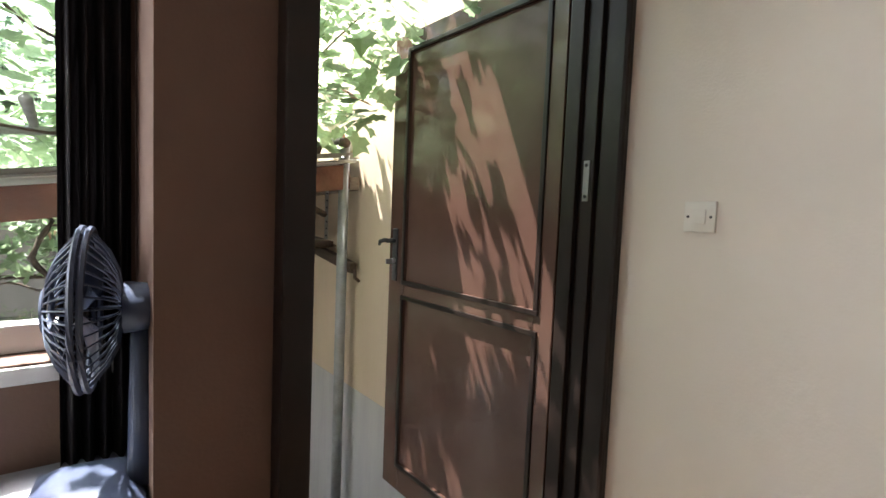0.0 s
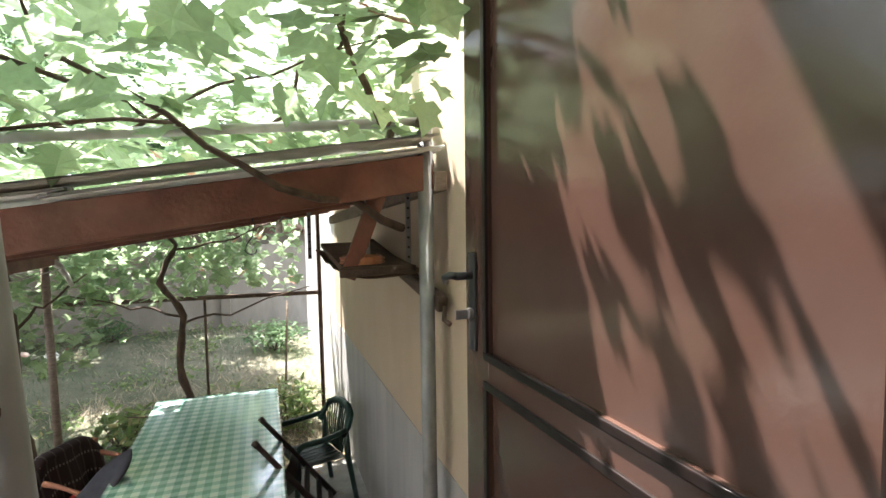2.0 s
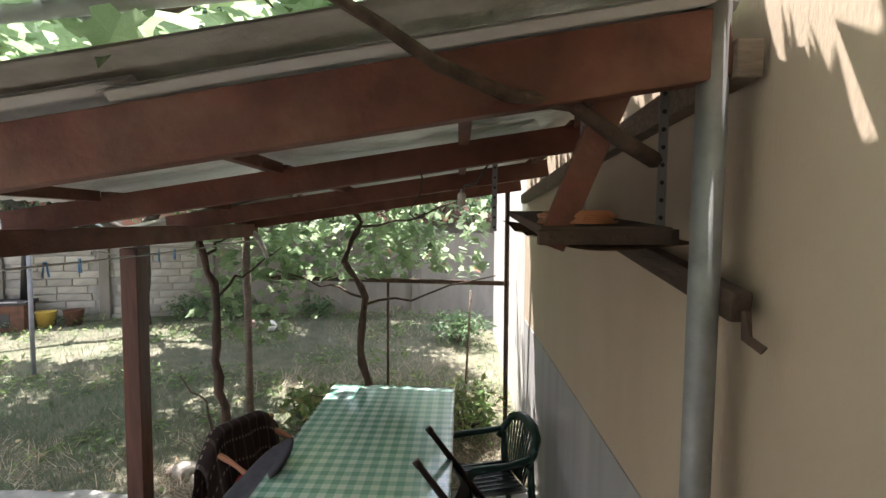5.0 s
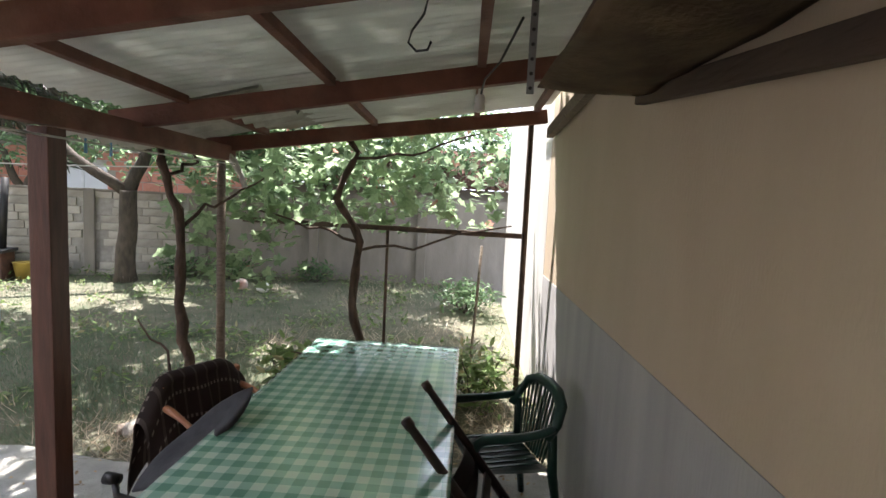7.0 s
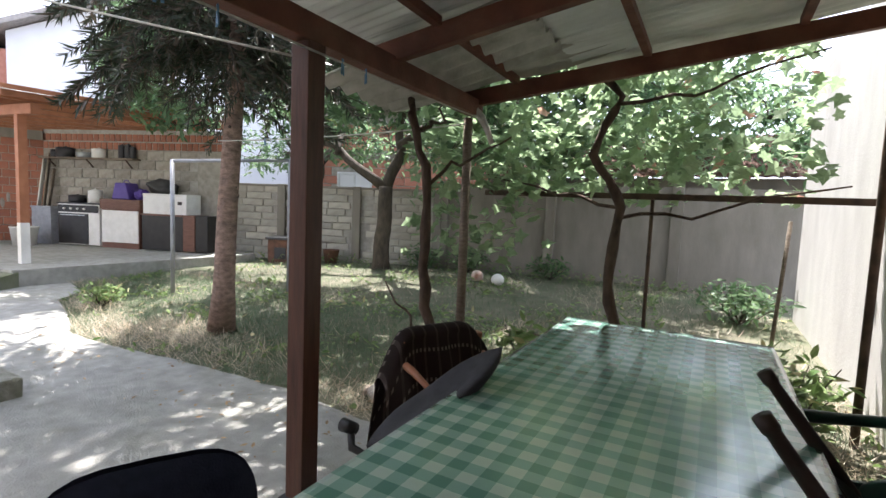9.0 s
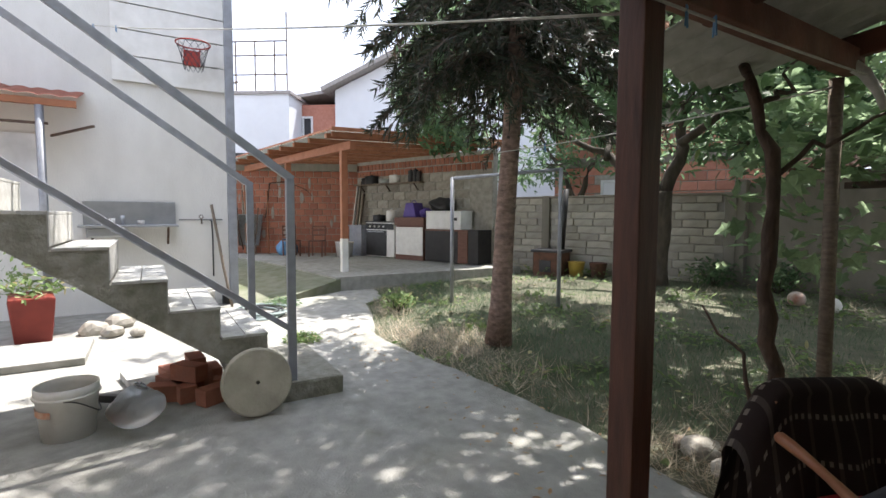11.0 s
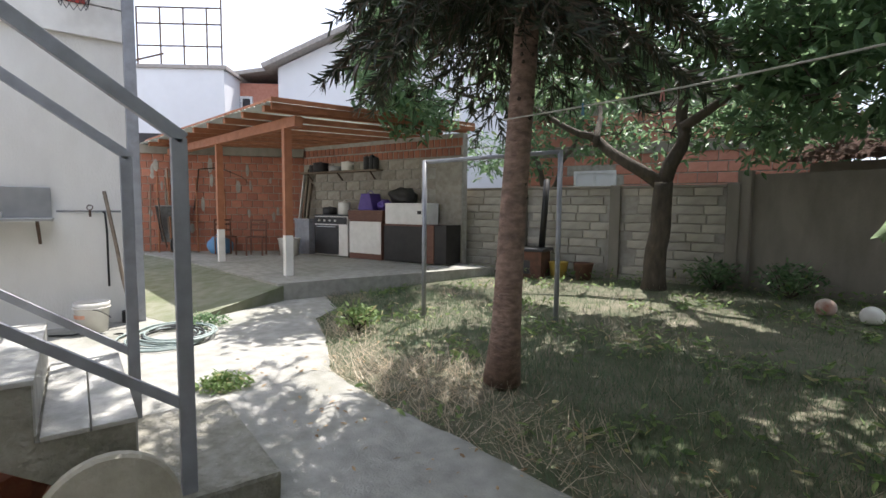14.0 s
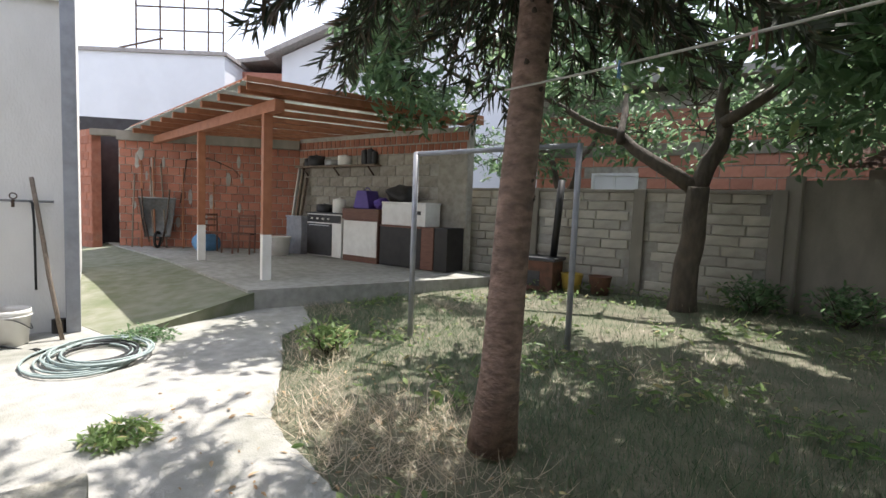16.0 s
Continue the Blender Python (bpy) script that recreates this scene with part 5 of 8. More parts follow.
# ---- patio furniture ----
def gingham():
    """Green and white checked oilcloth: two crossing stripes and a faint motif."""
    m = bpy.data.materials.new("checked_oilcloth")
    m.use_nodes = True
    nt, L, N = m.node_tree, m.node_tree.links, m.node_tree.nodes.new
    b = nt.nodes["Principled BSDF"]
    tc = N("ShaderNodeTexCoord")
    sp = N("ShaderNodeSeparateXYZ")
    L.new(tc.outputs["Object"], sp.inputs[0])
    fac = []
    for ax in (0, 1):
        a = N("ShaderNodeMath")
        a.operation = "MULTIPLY"
        a.inputs[1].default_value = 1 / 0.098
        L.new(sp.outputs[ax], a.inputs[0])
        f = N("ShaderNodeMath")
        f.operation = "FRACT"
        L.new(a.outputs[0], f.inputs[0])
        g = N("ShaderNodeMath")
        g.operation = "GREATER_THAN"
        g.inputs[1].default_value = 0.5
        L.new(f.outputs[0], g.inputs[0])
        fac.append(g)
    s = N("ShaderNodeMath")
    s.operation = "ADD"
    L.new(fac[0].outputs[0], s.inputs[0])
    L.new(fac[1].outputs[0], s.inputs[1])
    h = N("ShaderNodeMath")
    h.operation = "MULTIPLY"
    h.inputs[1].default_value = 0.5
    L.new(s.outputs[0], h.inputs[0])
    r = N("ShaderNodeValToRGB")
    e = r.color_ramp.elements
    e[0].color, e[1].color = (0.44, 0.57, 0.50, 1), (0.10, 0.24, 0.19, 1)
    k = e.new(0.5)
    k.color = (0.23, 0.40, 0.325, 1)
    L.new(h.outputs[0], r.inputs[0])
    n = N("ShaderNodeTexNoise")
    n.inputs["Scale"].default_value, n.inputs["Detail"].default_value = 2.2, 5
    L.new(tc.outputs["Object"], n.inputs["Vector"])
    mr = N("ShaderNodeMapRange")
    mr.inputs[3].default_value, mr.inputs[4].default_value = 0.88, 1.12
    L.new(n.outputs[0], mr.inputs[0])
    hs = N("ShaderNodeHueSaturation")
    L.new(mr.outputs[0], hs.inputs["Value"])
    L.new(r.outputs[0], hs.inputs["Color"])
    L.new(hs.outputs[0], b.inputs["Base Color"])
    b.inputs["Coat Weight"].default_value, b.inputs["Coat Roughness"].default_value = 1.0, 0.13
    rr = N("ShaderNodeMapRange")
    rr.inputs[3].default_value, rr.inputs[4].default_value = 0.14, 0.30
    L.new(n.outputs[0], rr.inputs[0])
    L.new(rr.outputs[0], b.inputs["Roughness"])
    n2 = N("ShaderNodeTexNoise")
    n2.inputs["Scale"].default_value = 9
    L.new(tc.outputs["Object"], n2.inputs["Vector"])
    bp = N("ShaderNodeBump")
    bp.inputs["Strength"].default_value, bp.inputs["Distance"].default_value = 0.25, 0.01
    L.new(n2.outputs[0], bp.inputs["Height"])
    L.new(bp.outputs[0], b.inputs["Normal"])
    return m


def plaid():
    """Brown blanket with pale broken stripes both ways."""
    m = bpy.data.materials.new("plaid_blanket")
    m.use_nodes = True
    nt, L, N = m.node_tree, m.node_tree.links, m.node_tree.nodes.new
    b = nt.nodes["Principled BSDF"]
    uv = N("ShaderNodeUVMap")
    sp = N("ShaderNodeSeparateXYZ")
    L.new(uv.outputs[0], sp.inputs[0])
    lines = []
    for ax, freq, width in ((0, 9.0, 0.16), (1, 6.0, 0.12), (0, 27.0, 0.45)):
        a = N("ShaderNodeMath")
        a.operation = "MULTIPLY"
        a.inputs[1].default_value = freq
        L.new(sp.outputs[ax], a.inputs[0])
        f = N("ShaderNodeMath")
        f.operation = "FRACT"
        L.new(a.outputs[0], f.inputs[0])
        g = N("ShaderNodeMath")
        g.operation = "LESS_THAN"
        g.inputs[1].default_value = width
        L.new(f.outputs[0], g.inputs[0])
        lines.append(g)
    pr = N("ShaderNodeMath")
    pr.operation = "MULTIPLY"
    L.new(lines[1].outputs[0], pr.inputs[0])
    L.new(lines[2].outputs[0], pr.inputs[1])
    ad = N("ShaderNodeMath")
    ad.operation = "MULTIPLY_ADD"
    ad.inputs[1].default_value = 0.22
    L.new(lines[0].outputs[0], ad.inputs[0])
    L.new(pr.outputs[0], ad.inputs[2])
    mx = N("ShaderNodeMixRGB")
    mx.inputs[1].default_value, mx.inputs[2].default_value = (0.042, 0.026, 0.022, 1), (0.30, 0.25, 0.21, 1)
    L.new(ad.outputs[0], mx.inputs[0])
    L.new(mx.outputs[0], b.inputs["Base Color"])
    b.inputs["Roughness"].default_value = 0.95
    tc = N("ShaderNodeTexCoord")
    n = N("ShaderNodeTexNoise")
    n.inputs["Scale"].default_value = 150
    L.new(tc.outputs["Object"], n.inputs["Vector"])
    bp = N("ShaderNodeBump")
    bp.inputs["Strength"].default_value = 0.3
    L.new(n.outputs[0], bp.inputs["Height"])
    L.new(bp.outputs[0], b.inputs["Normal"])
    return m


M["oilcloth"], M["plaid"] = gingham(), plaid()
M["litter_board"] = mat("stained_cardboard", (0.24, 0.17, 0.10), (0.15, 0.10, 0.06), 7, 0.9, 0.3, 40, (0.08, 0.055, 0.035), 2.5, 0.6)
M["ball"] = mat("worn_ball", (0.60, 0.56, 0.50), (0.32, 0.14, 0.09), 5, 0.6, 0.1, 60)
TX0, TX1, TY0, TY1, TZ = -0.29, 0.85, 3.78, 6.32, 0.75


def make_table():
    t = thing("patio_table", "long dark wooden patio table", "table", ((TX0 + TX1) / 2, (TY0 + TY1) / 2, 0.0))
    w, l = (TX1 - TX0) / 2, (TY1 - TY0) / 2
    part("tabletop", box(B(), -w + 0.01, -l + 0.01, TZ - 0.045, w - 0.01, l - 0.01, TZ - 0.006, None, 0.004), "greywood", t)
    for sx in (-1, 1):
        for sy in (-1, 1):
            x, y = sx * (w - 0.09), sy * (l - 0.12)
            part("leg", box(B(), x - 0.035, y - 0.035, 0 if sy < 0 else -0.02, x + 0.035, y + 0.035, TZ - 0.045, None, 0.004), "redpost", t)
    part("apron", box(B(), -w + 0.1, -l + 0.1, TZ - 0.14, -w + 0.125, l - 0.1, TZ - 0.046), "redpost", t)
    part("apron", box(B(), w - 0.125, -l + 0.1, TZ - 0.14, w - 0.1, l - 0.1, TZ - 0.046), "redpost", t)
    bm = B()
    drop = 0.035

    def f(u, v):
        x, y = (u * 2 - 1) * (w + 0.008), (v * 2 - 1) * (l + 0.008)
        z = TZ + 0.0015 * noise.noise((x * 4, y * 4, 1.0))
        if u in (0.0, 1.0) or v in (0.0, 1.0):
            z -= drop + 0.012 * noise.noise((x * 5, y * 5, 4.0))
        return (x, y, z)

    def sheet(u, v):
        uu = 0.0 if u == 0 else 1.0 if u == 1 else (u - 0.02) / 0.96
        vv = 0.0 if v == 0 else 1.0 if v == 1 else (v - 0.02) / 0.96
        p = f(min(max(uu, 0.003), 0.997) if 0 < u < 1 else uu, min(max(vv, 0.003), 0.997) if 0 < v < 1 else vv)
        return p

    grid(bm, 50, 50, sheet)
    c = new("tablecloth", mesh_of("tablecloth", bm, "oilcloth", True))
    c.matrix_world = pose((TX0 + TX1) / 2, (TY0 + TY1) / 2, 0.0)
    tagged(c, "green and white checked oilcloth on the patio table", "tablecloth")


make_table()


def arc(a, b, c, k=8):
    """A smooth bend from a over b to c."""
    a, b, c = Vector(a), Vector(b), Vector(c)
    return [a * (1 - f) ** 2 + b * 2 * f * (1 - f) + c * f * f for f in (i / k for i in range(k + 1))]


def plastic_chair(material, label, m, group=""):
    """Moulded garden armchair: it faces -y; slatted fan back, bowed arms."""
    t = thing("garden_chair", label, "chair", group=group)
    t.matrix_world = m
    bm = B()
    grid(bm, 10, 12, lambda u, v: (-0.23 + 0.46 * u, -0.23 + 0.44 * v, 0.415 + 0.02 * (2 * u - 1) ** 2 + 0.035 * (1 - v) * (1 - v) - 0.012))
    bmesh.ops.solidify(bm, geom=bm.faces[:], thickness=0.014)
    seat = part("seat", bm, material, t, smooth=True)
    for k in range(7):
        x = -0.18 + 0.06 * k
        part("seat_rib", box(B(), x - 0.010, -0.2, 0.437 + 0.02 * (x / 0.23) ** 2, x + 0.010, 0.17, 0.444 + 0.02 * (x / 0.23) ** 2, None, 0.003), material, seat)
    # back hoop
    hoop = [(-0.245, 0.17, 0.62), (-0.25, 0.22, 0.70), (-0.21, 0.265, 0.785), (-0.11, 0.29, 0.83), (0, 0.295, 0.84), (0.11, 0.29, 0.83), (0.21, 0.265, 0.785), (0.25, 0.22, 0.70), (0.245, 0.17, 0.62)]
    bm = B()
    tube(bm, hoop, [0.026, 0.03, 0.034, 0.036, 0.036, 0.036, 0.034, 0.03, 0.026], 10)
    back = part("backrest", bm, material, t, smooth=True)
    for k in range(11):
        f = (k - 5) / 5
        x0, x1 = f * 0.15, f * 0.215
        z1 = 0.835 - 0.10 * abs(f) ** 2.2
        bm = B()
        bar(bm, (x0, 0.20, 0.43), (x1, 0.275 - 0.03 * abs(f), z1), 0.017, 0.010, up=(0, 1, 0.2), bevel=0.003)
        part("back_slat", bm, material, back)
    for s in (-1, 1):
        pts = arc((s * 0.255, 0.2, 0.68), (s * 0.29, 0.06, 0.655), (s * 0.275, -0.14, 0.66), 7) + arc((s * 0.275, -0.2, 0.66), (s * 0.27, -0.265, 0.65), (s * 0.255, -0.255, 0.55), 5)
        part("armrest", tube(B(), pts, [0.024] * 6 + [0.027] * (len(pts) - 6), 9), material, t, smooth=True)
        part("leg", tube(B(), [(s * 0.255, -0.255, 0.57), (s * 0.25, -0.25, 0.42), (s * 0.262, -0.265, 0.2), (s * 0.272, -0.28, 0.0)], [0.026, 0.030, 0.024, 0.022], 8), material, t, smooth=True)
        part("leg", tube(B(), [(s * 0.235, 0.21, 0.66), (s * 0.235, 0.22, 0.42), (s * 0.25, 0.255, 0.2), (s * 0.262, 0.285, 0.0)], [0.024, 0.030, 0.024, 0.022], 8), material, t, smooth=True)
    return t


M["brown_plastic"] = mat("dark_brown_plastic", (0.035, 0.018, 0.014), (0.025, 0.013, 0.010), 6, 0.4, 0.04, 60)
plastic_chair("green_plastic", "dark green moulded plastic garden chair by the wall", pose(1.13, 5.30, 0.0, 0, 0, -72))


def make_upturned_chair():
    """A dark plastic chair tipped over: two legs point up over the table, its seat and back lie against the green chair."""
    t = thing("upturned_chair", "dark brown plastic chair tipped over between table and green chair", "chair", (1.0, 4.72, 0.0))
    o = Vector((1.0, 4.72, 0.0))
    tips = (Vector((0.69, 4.95, 0.96)), Vector((0.65, 4.49, 0.97)))
    run = Vector((0.60, 0.02, -0.80)) * 0.95
    for q in tips:
        e = q + run
        part("leg", tube(B(), [q - o, q + run * 0.04 - o, q + run * 0.05 - o, q + run * 0.5 - o, e - o], [0.024, 0.024, 0.019, 0.024, 0.026], 10), "brown_plastic", t, smooth=True)
    a, b = tips[0] + run * 0.36, tips[1] + run * 0.36
    side = Vector((-0.80, 0, -0.60))
    bm = B()
    grid(bm, 12, 8, lambda u, v: a.lerp(b, u) + run * (0.10 * v) + side * (-0.06 * math.sin(math.pi * u) + 0.02) - o)
    bmesh.ops.solidify(bm, geom=bm.faces[:], thickness=0.012)
    part("apron", bm, "brown_plastic", t, smooth=True)
    bm = B()
    grid(bm, 10, 8, lambda u, v: a.lerp(b, u) + run * (0.16 + 0.02 * math.sin(math.pi * u)) + side * (0.16 * v) - o)
    bmesh.ops.solidify(bm, geom=bm.faces[:], thickness=0.012)
    part("seat", bm, "brown_plastic", t, smooth=True)
    for f in (0.62, 0.78, 0.94):
        part("back_slat", bar(B(), tips[0] + run * f - o, tips[1] + run * f - o, 0.055, 0.014, up=(-0.8, 0, -0.6)), "brown_plastic", t)


make_upturned_chair()


def make_wood_armchair():
    t = thing("wooden_armchair", "varnished wooden armchair with a red cushion beside the table", "armchair", (-0.55, 5.31, 0.0), 62)
    t.scale = (0.88, 0.88, 0.88)
    bpy.context.view_layer.update()
    for s in (-1, 1):
        part("leg", bar(B(), (s * 0.27, -0.26, 0.0), (s * 0.27, -0.25, 0.62), 0.04, 0.05, up=(0, 1, 0)), "orange_wood", t)
        part("leg", bar(B(), (s * 0.27, 0.33, 0.0), (s * 0.27, 0.25, 0.84), 0.04, 0.05, up=(0, 1, 0)), "orange_wood", t)
        bm = B()
        tube(bm, arc((s * 0.28, 0.27, 0.70), (s * 0.30, -0.05, 0.70), (s * 0.29, -0.34, 0.56), 10), [0.022 + 0.004 * math.sin(i) for i in range(11)], 8)
        part("armrest", bm, "orange_wood", t, smooth=True)
    part("seat_frame", box(B(), -0.26, -0.27, 0.33, 0.26, 0.28, 0.385, None, 0.006), "orange_wood", t)
    for z in (0.5, 0.62, 0.74):
        part("back_rail", bar(B(), (-0.25, 0.285, z), (0.25, 0.285, z), 0.02, 0.06), "orange_wood", t)
    c = B()
    grid(c, 10, 10, lambda u, v: (-0.245 + 0.49 * u, -0.26 + 0.5 * v, 0.40 + 0.11 * (1 - (2 * u - 1) ** 4) * (1 - (2 * v - 1) ** 4)))
    grid(c, 10, 10, lambda u, v: (-0.245 + 0.49 * u, -0.26 + 0.5 * v, 0.398 - 0.008 * (1 - (2 * u - 1) ** 4) * (1 - (2 * v - 1) ** 4)))
    cu = new("seat_cushion", mesh_of("seat_cushion", c, "red_cloth", True))
    cu.matrix_world = t.matrix_world.copy()
    tagged(cu, "faded red seat cushion on the wooden armchair", "cushion")
    # blanket over the back, falling in folds on both sides
    bm = B()
    uvl = bm.loops.layers.uv.new("UVMap")
    nu, nv = 30, 44

    def f(u, v):
        x = -0.40 + 0.74 * u
        s = v * 1.22 - 0.60                     # along the fall of the cloth
        fold = 0.022 * math.sin(u * 17 + 2 * s) * min(1, abs(s) * 3) + 0.03 * noise.noise((u * 4, s * 3, 2.0))
        if abs(s) < 0.10:
            a = s / 0.10 * math.pi / 2
            y, z = 0.29 + 0.075 * math.sin(a), 0.845 + 0.065 * math.cos(a)
        elif s > 0:
            y, z = 0.37 + fold + 0.10 * (s - 0.1), 0.845 - (s - 0.10)
        else:
            y, z = 0.215 - fold - 0.18 * (-s - 0.1), 0.845 - (-s - 0.10) * 0.86
        z -= 0.55 * max(0.0, abs(2 * u - 1) - 0.45) ** 2
        if x < -0.28:                            # the corner hanging off the side
            z -= (-0.28 - x) * 1.15
            y += (-0.28 - x) * 0.2
        return (x, y, z)

    vs = [[bm.verts.new(f(i / nu, j / nv)) for j in range(nv + 1)] for i in range(nu + 1)]
    for i in range(nu):
        for j in range(nv):
            fc = bm.faces.new((vs[i][j], vs[i + 1][j], vs[i + 1][j + 1], vs[i][j + 1]))
            for lp, (a, b) in zip(fc.loops, ((i, j), (i + 1, j), (i + 1, j + 1), (i, j + 1))):
                lp[uvl].uv = (a / nu, b / nv)
    bmesh.ops.solidify(bm, geom=bm.faces[:], thickness=0.008)
    bl = new("blanket", mesh_of("blanket", bm, "plaid", True))
    bl.matrix_world = t.matrix_world.copy()
    tagged(bl, "brown plaid blanket thrown over the armchair back", "blanket")


def pillow(w, h, d):
    bm = B()
    for sg in (1, -1):
        grid(bm, 10, 10, lambda u, v: ((u - 0.5) * w, (v - 0.5) * h, sg * (0.01 + d / 2 * (1 - (2 * u - 1) ** 4) * (1 - (2 * v - 1) ** 4))))
    return bm


make_wood_armchair()


def swivel_chair(label, at, turn, cloth, back_turn, lever=False):
    """Office chair: padded back on a stem, seat, column, five-armed foot."""
    t = thing("swivel_chair", label, "chair", at, turn, group="office chairs at the patio table")
    bm = B()
    grid(bm, 14, 12, lambda u, v: ((u - 0.5) * 0.46 * (1 - 0.12 * abs(2 * v - 1) ** 3), -0.24 + 0.47 * v, 0.47 + 0.035 * (1 - (2 * u - 1) ** 4) * (1 - (2 * v - 1) ** 4)))
    grid(bm, 14, 12, lambda u, v: ((u - 0.5) * 0.46 * (1 - 0.12 * abs(2 * v - 1) ** 3), -0.24 + 0.47 * v, 0.465 - 0.05 * (1 - (2 * u - 1) ** 6) * (1 - (2 * v - 1) ** 6)))
    part("seat", bm, cloth, t, smooth=True)
    bm = B()

    def back(u, v, s):
        a = 2 * math.pi * u
        r = v ** 0.5
        x, z = 0.225 * r * abs(math.cos(a)) ** 0.6 * math.copysign(1, math.cos(a)), 0.21 * r * abs(math.sin(a)) ** 0.7 * math.copysign(1, math.sin(a))
        return (x, 0.27 - 0.25 * x * x + s * (0.03 * (1 - v ** 3) + 0.012) + 0.10 * (z + 0.1), 0.69 + z)

    grid(bm, 28, 6, lambda u, v: back(u, v, 1))
    grid(bm, 28, 6, lambda u, v: back(u, v, -1))
    bmesh.ops.remove_doubles(bm, verts=bm.verts[:], dist=0.0004)
    part("backrest", bm, cloth, t, smooth=True)
    part("back_stem", tube(B(), [(0, 0.05, 0.42), (0, 0.24, 0.42), (0, 0.315, 0.5), (0, 0.33, 0.74)], 0.018, 8), "black_plastic", t, smooth=True)
    part("column", rod(B(), (0, 0, 0.09), (0, 0, 0.43), 0.028, 0.022, n=14), "dark_metal", t, smooth=True)
    for k in range(5):
        a = 2 * math.pi * k / 5
        leg = part("foot", bar(B(), (0, 0, 0.11), (0.29 * math.cos(a), 0.29 * math.sin(a), 0.075), 0.05, 0.035), "black_plastic", t)
        part("castor", rod(B(), (0.285 * math.cos(a) - 0.02, 0.285 * math.sin(a), 0.03), (0.285 * math.cos(a) + 0.02, 0.285 * math.sin(a), 0.03), 0.03, n=12), "black_plastic", leg)
    return t


swivel_chair("navy fabric office chair pushed to the end of the patio table", (-0.77, 3.83, -0.03), 242, "navy", 0)


def make_recliner():
    """Grey upholstered seat tipped onto the table edge, its frame lever with a ball knob below."""
    t = thing("tipped_chair", "dark grey upholstered chair tipped against the table edge", "chair", (-0.40, 4.68, 0.0), 0)
    o = Vector((-0.40, 4.68, 0.0))
    lo, hi = Vector((-0.55, 4.50, 0.545)), Vector((-0.20, 4.92, 0.885))
    along = hi - lo
    run = along.normalized()
    side = Vector((-0.72, 0.62, -0.12))
    side = (side - run * side.dot(run)).normalized()
    up = run.cross(side)
    if up.z < 0:
        up = -up
    bm = B()

    def pad(u, v, s):
        w = 0.13 * (1 - abs(2 * u - 1) ** 3.2) + 0.01
        x = (v - 0.5) * 2 * w
        sag = -0.05 * math.sin(math.pi * u)
        return lo + along * u + side * x + up * (sag + 0.3 * x * x / 0.13 + s * 0.032 * (1 - abs(2 * v - 1) ** 4) * (1 - abs(2 * u - 1) ** 6)) - o

    grid(bm, 24, 12, lambda u, v: pad(u, v, 1))
    grid(bm, 24, 12, lambda u, v: pad(u, v, -1))
    bmesh.ops.remove_doubles(bm, verts=bm.verts[:], dist=0.0005)
    part("seat_pad", bm, "grey_cloth", t, smooth=True)
    part("stem", tube(B(), [lo.lerp(hi, 0.45) - up * 0.06 - o, (-0.12, 0.0, 0.45), (-0.12, 0.0, 0.1)], 0.022, 8), "dark_metal", t, smooth=True)
    part("foot", bar(B(), (-0.34, 0.0, 0.05), (0.10, 0.02, 0.05), 0.06, 0.1), "black_plastic", t)
    part("foot", bar(B(), (-0.12, -0.25, 0.05), (-0.12, 0.25, 0.05), 0.06, 0.098), "black_plastic", t)
    lv = part("lever", tube(B(), [lo + run * 0.12 - up * 0.04 - o, lo - up * 0.07 - o, Vector((-0.62, 4.50, 0.52)) - o, Vector((-0.655, 4.535, 0.565)) - o], 0.016, 8), "black_plastic", t, smooth=True)
    part("knob", rod(B(), Vector((-0.70, 4.54, 0.575)) - o, Vector((-0.635, 4.535, 0.575)) - o, 0.028, 0.024, n=14), "black_plastic", lv, smooth=True)


make_recliner()


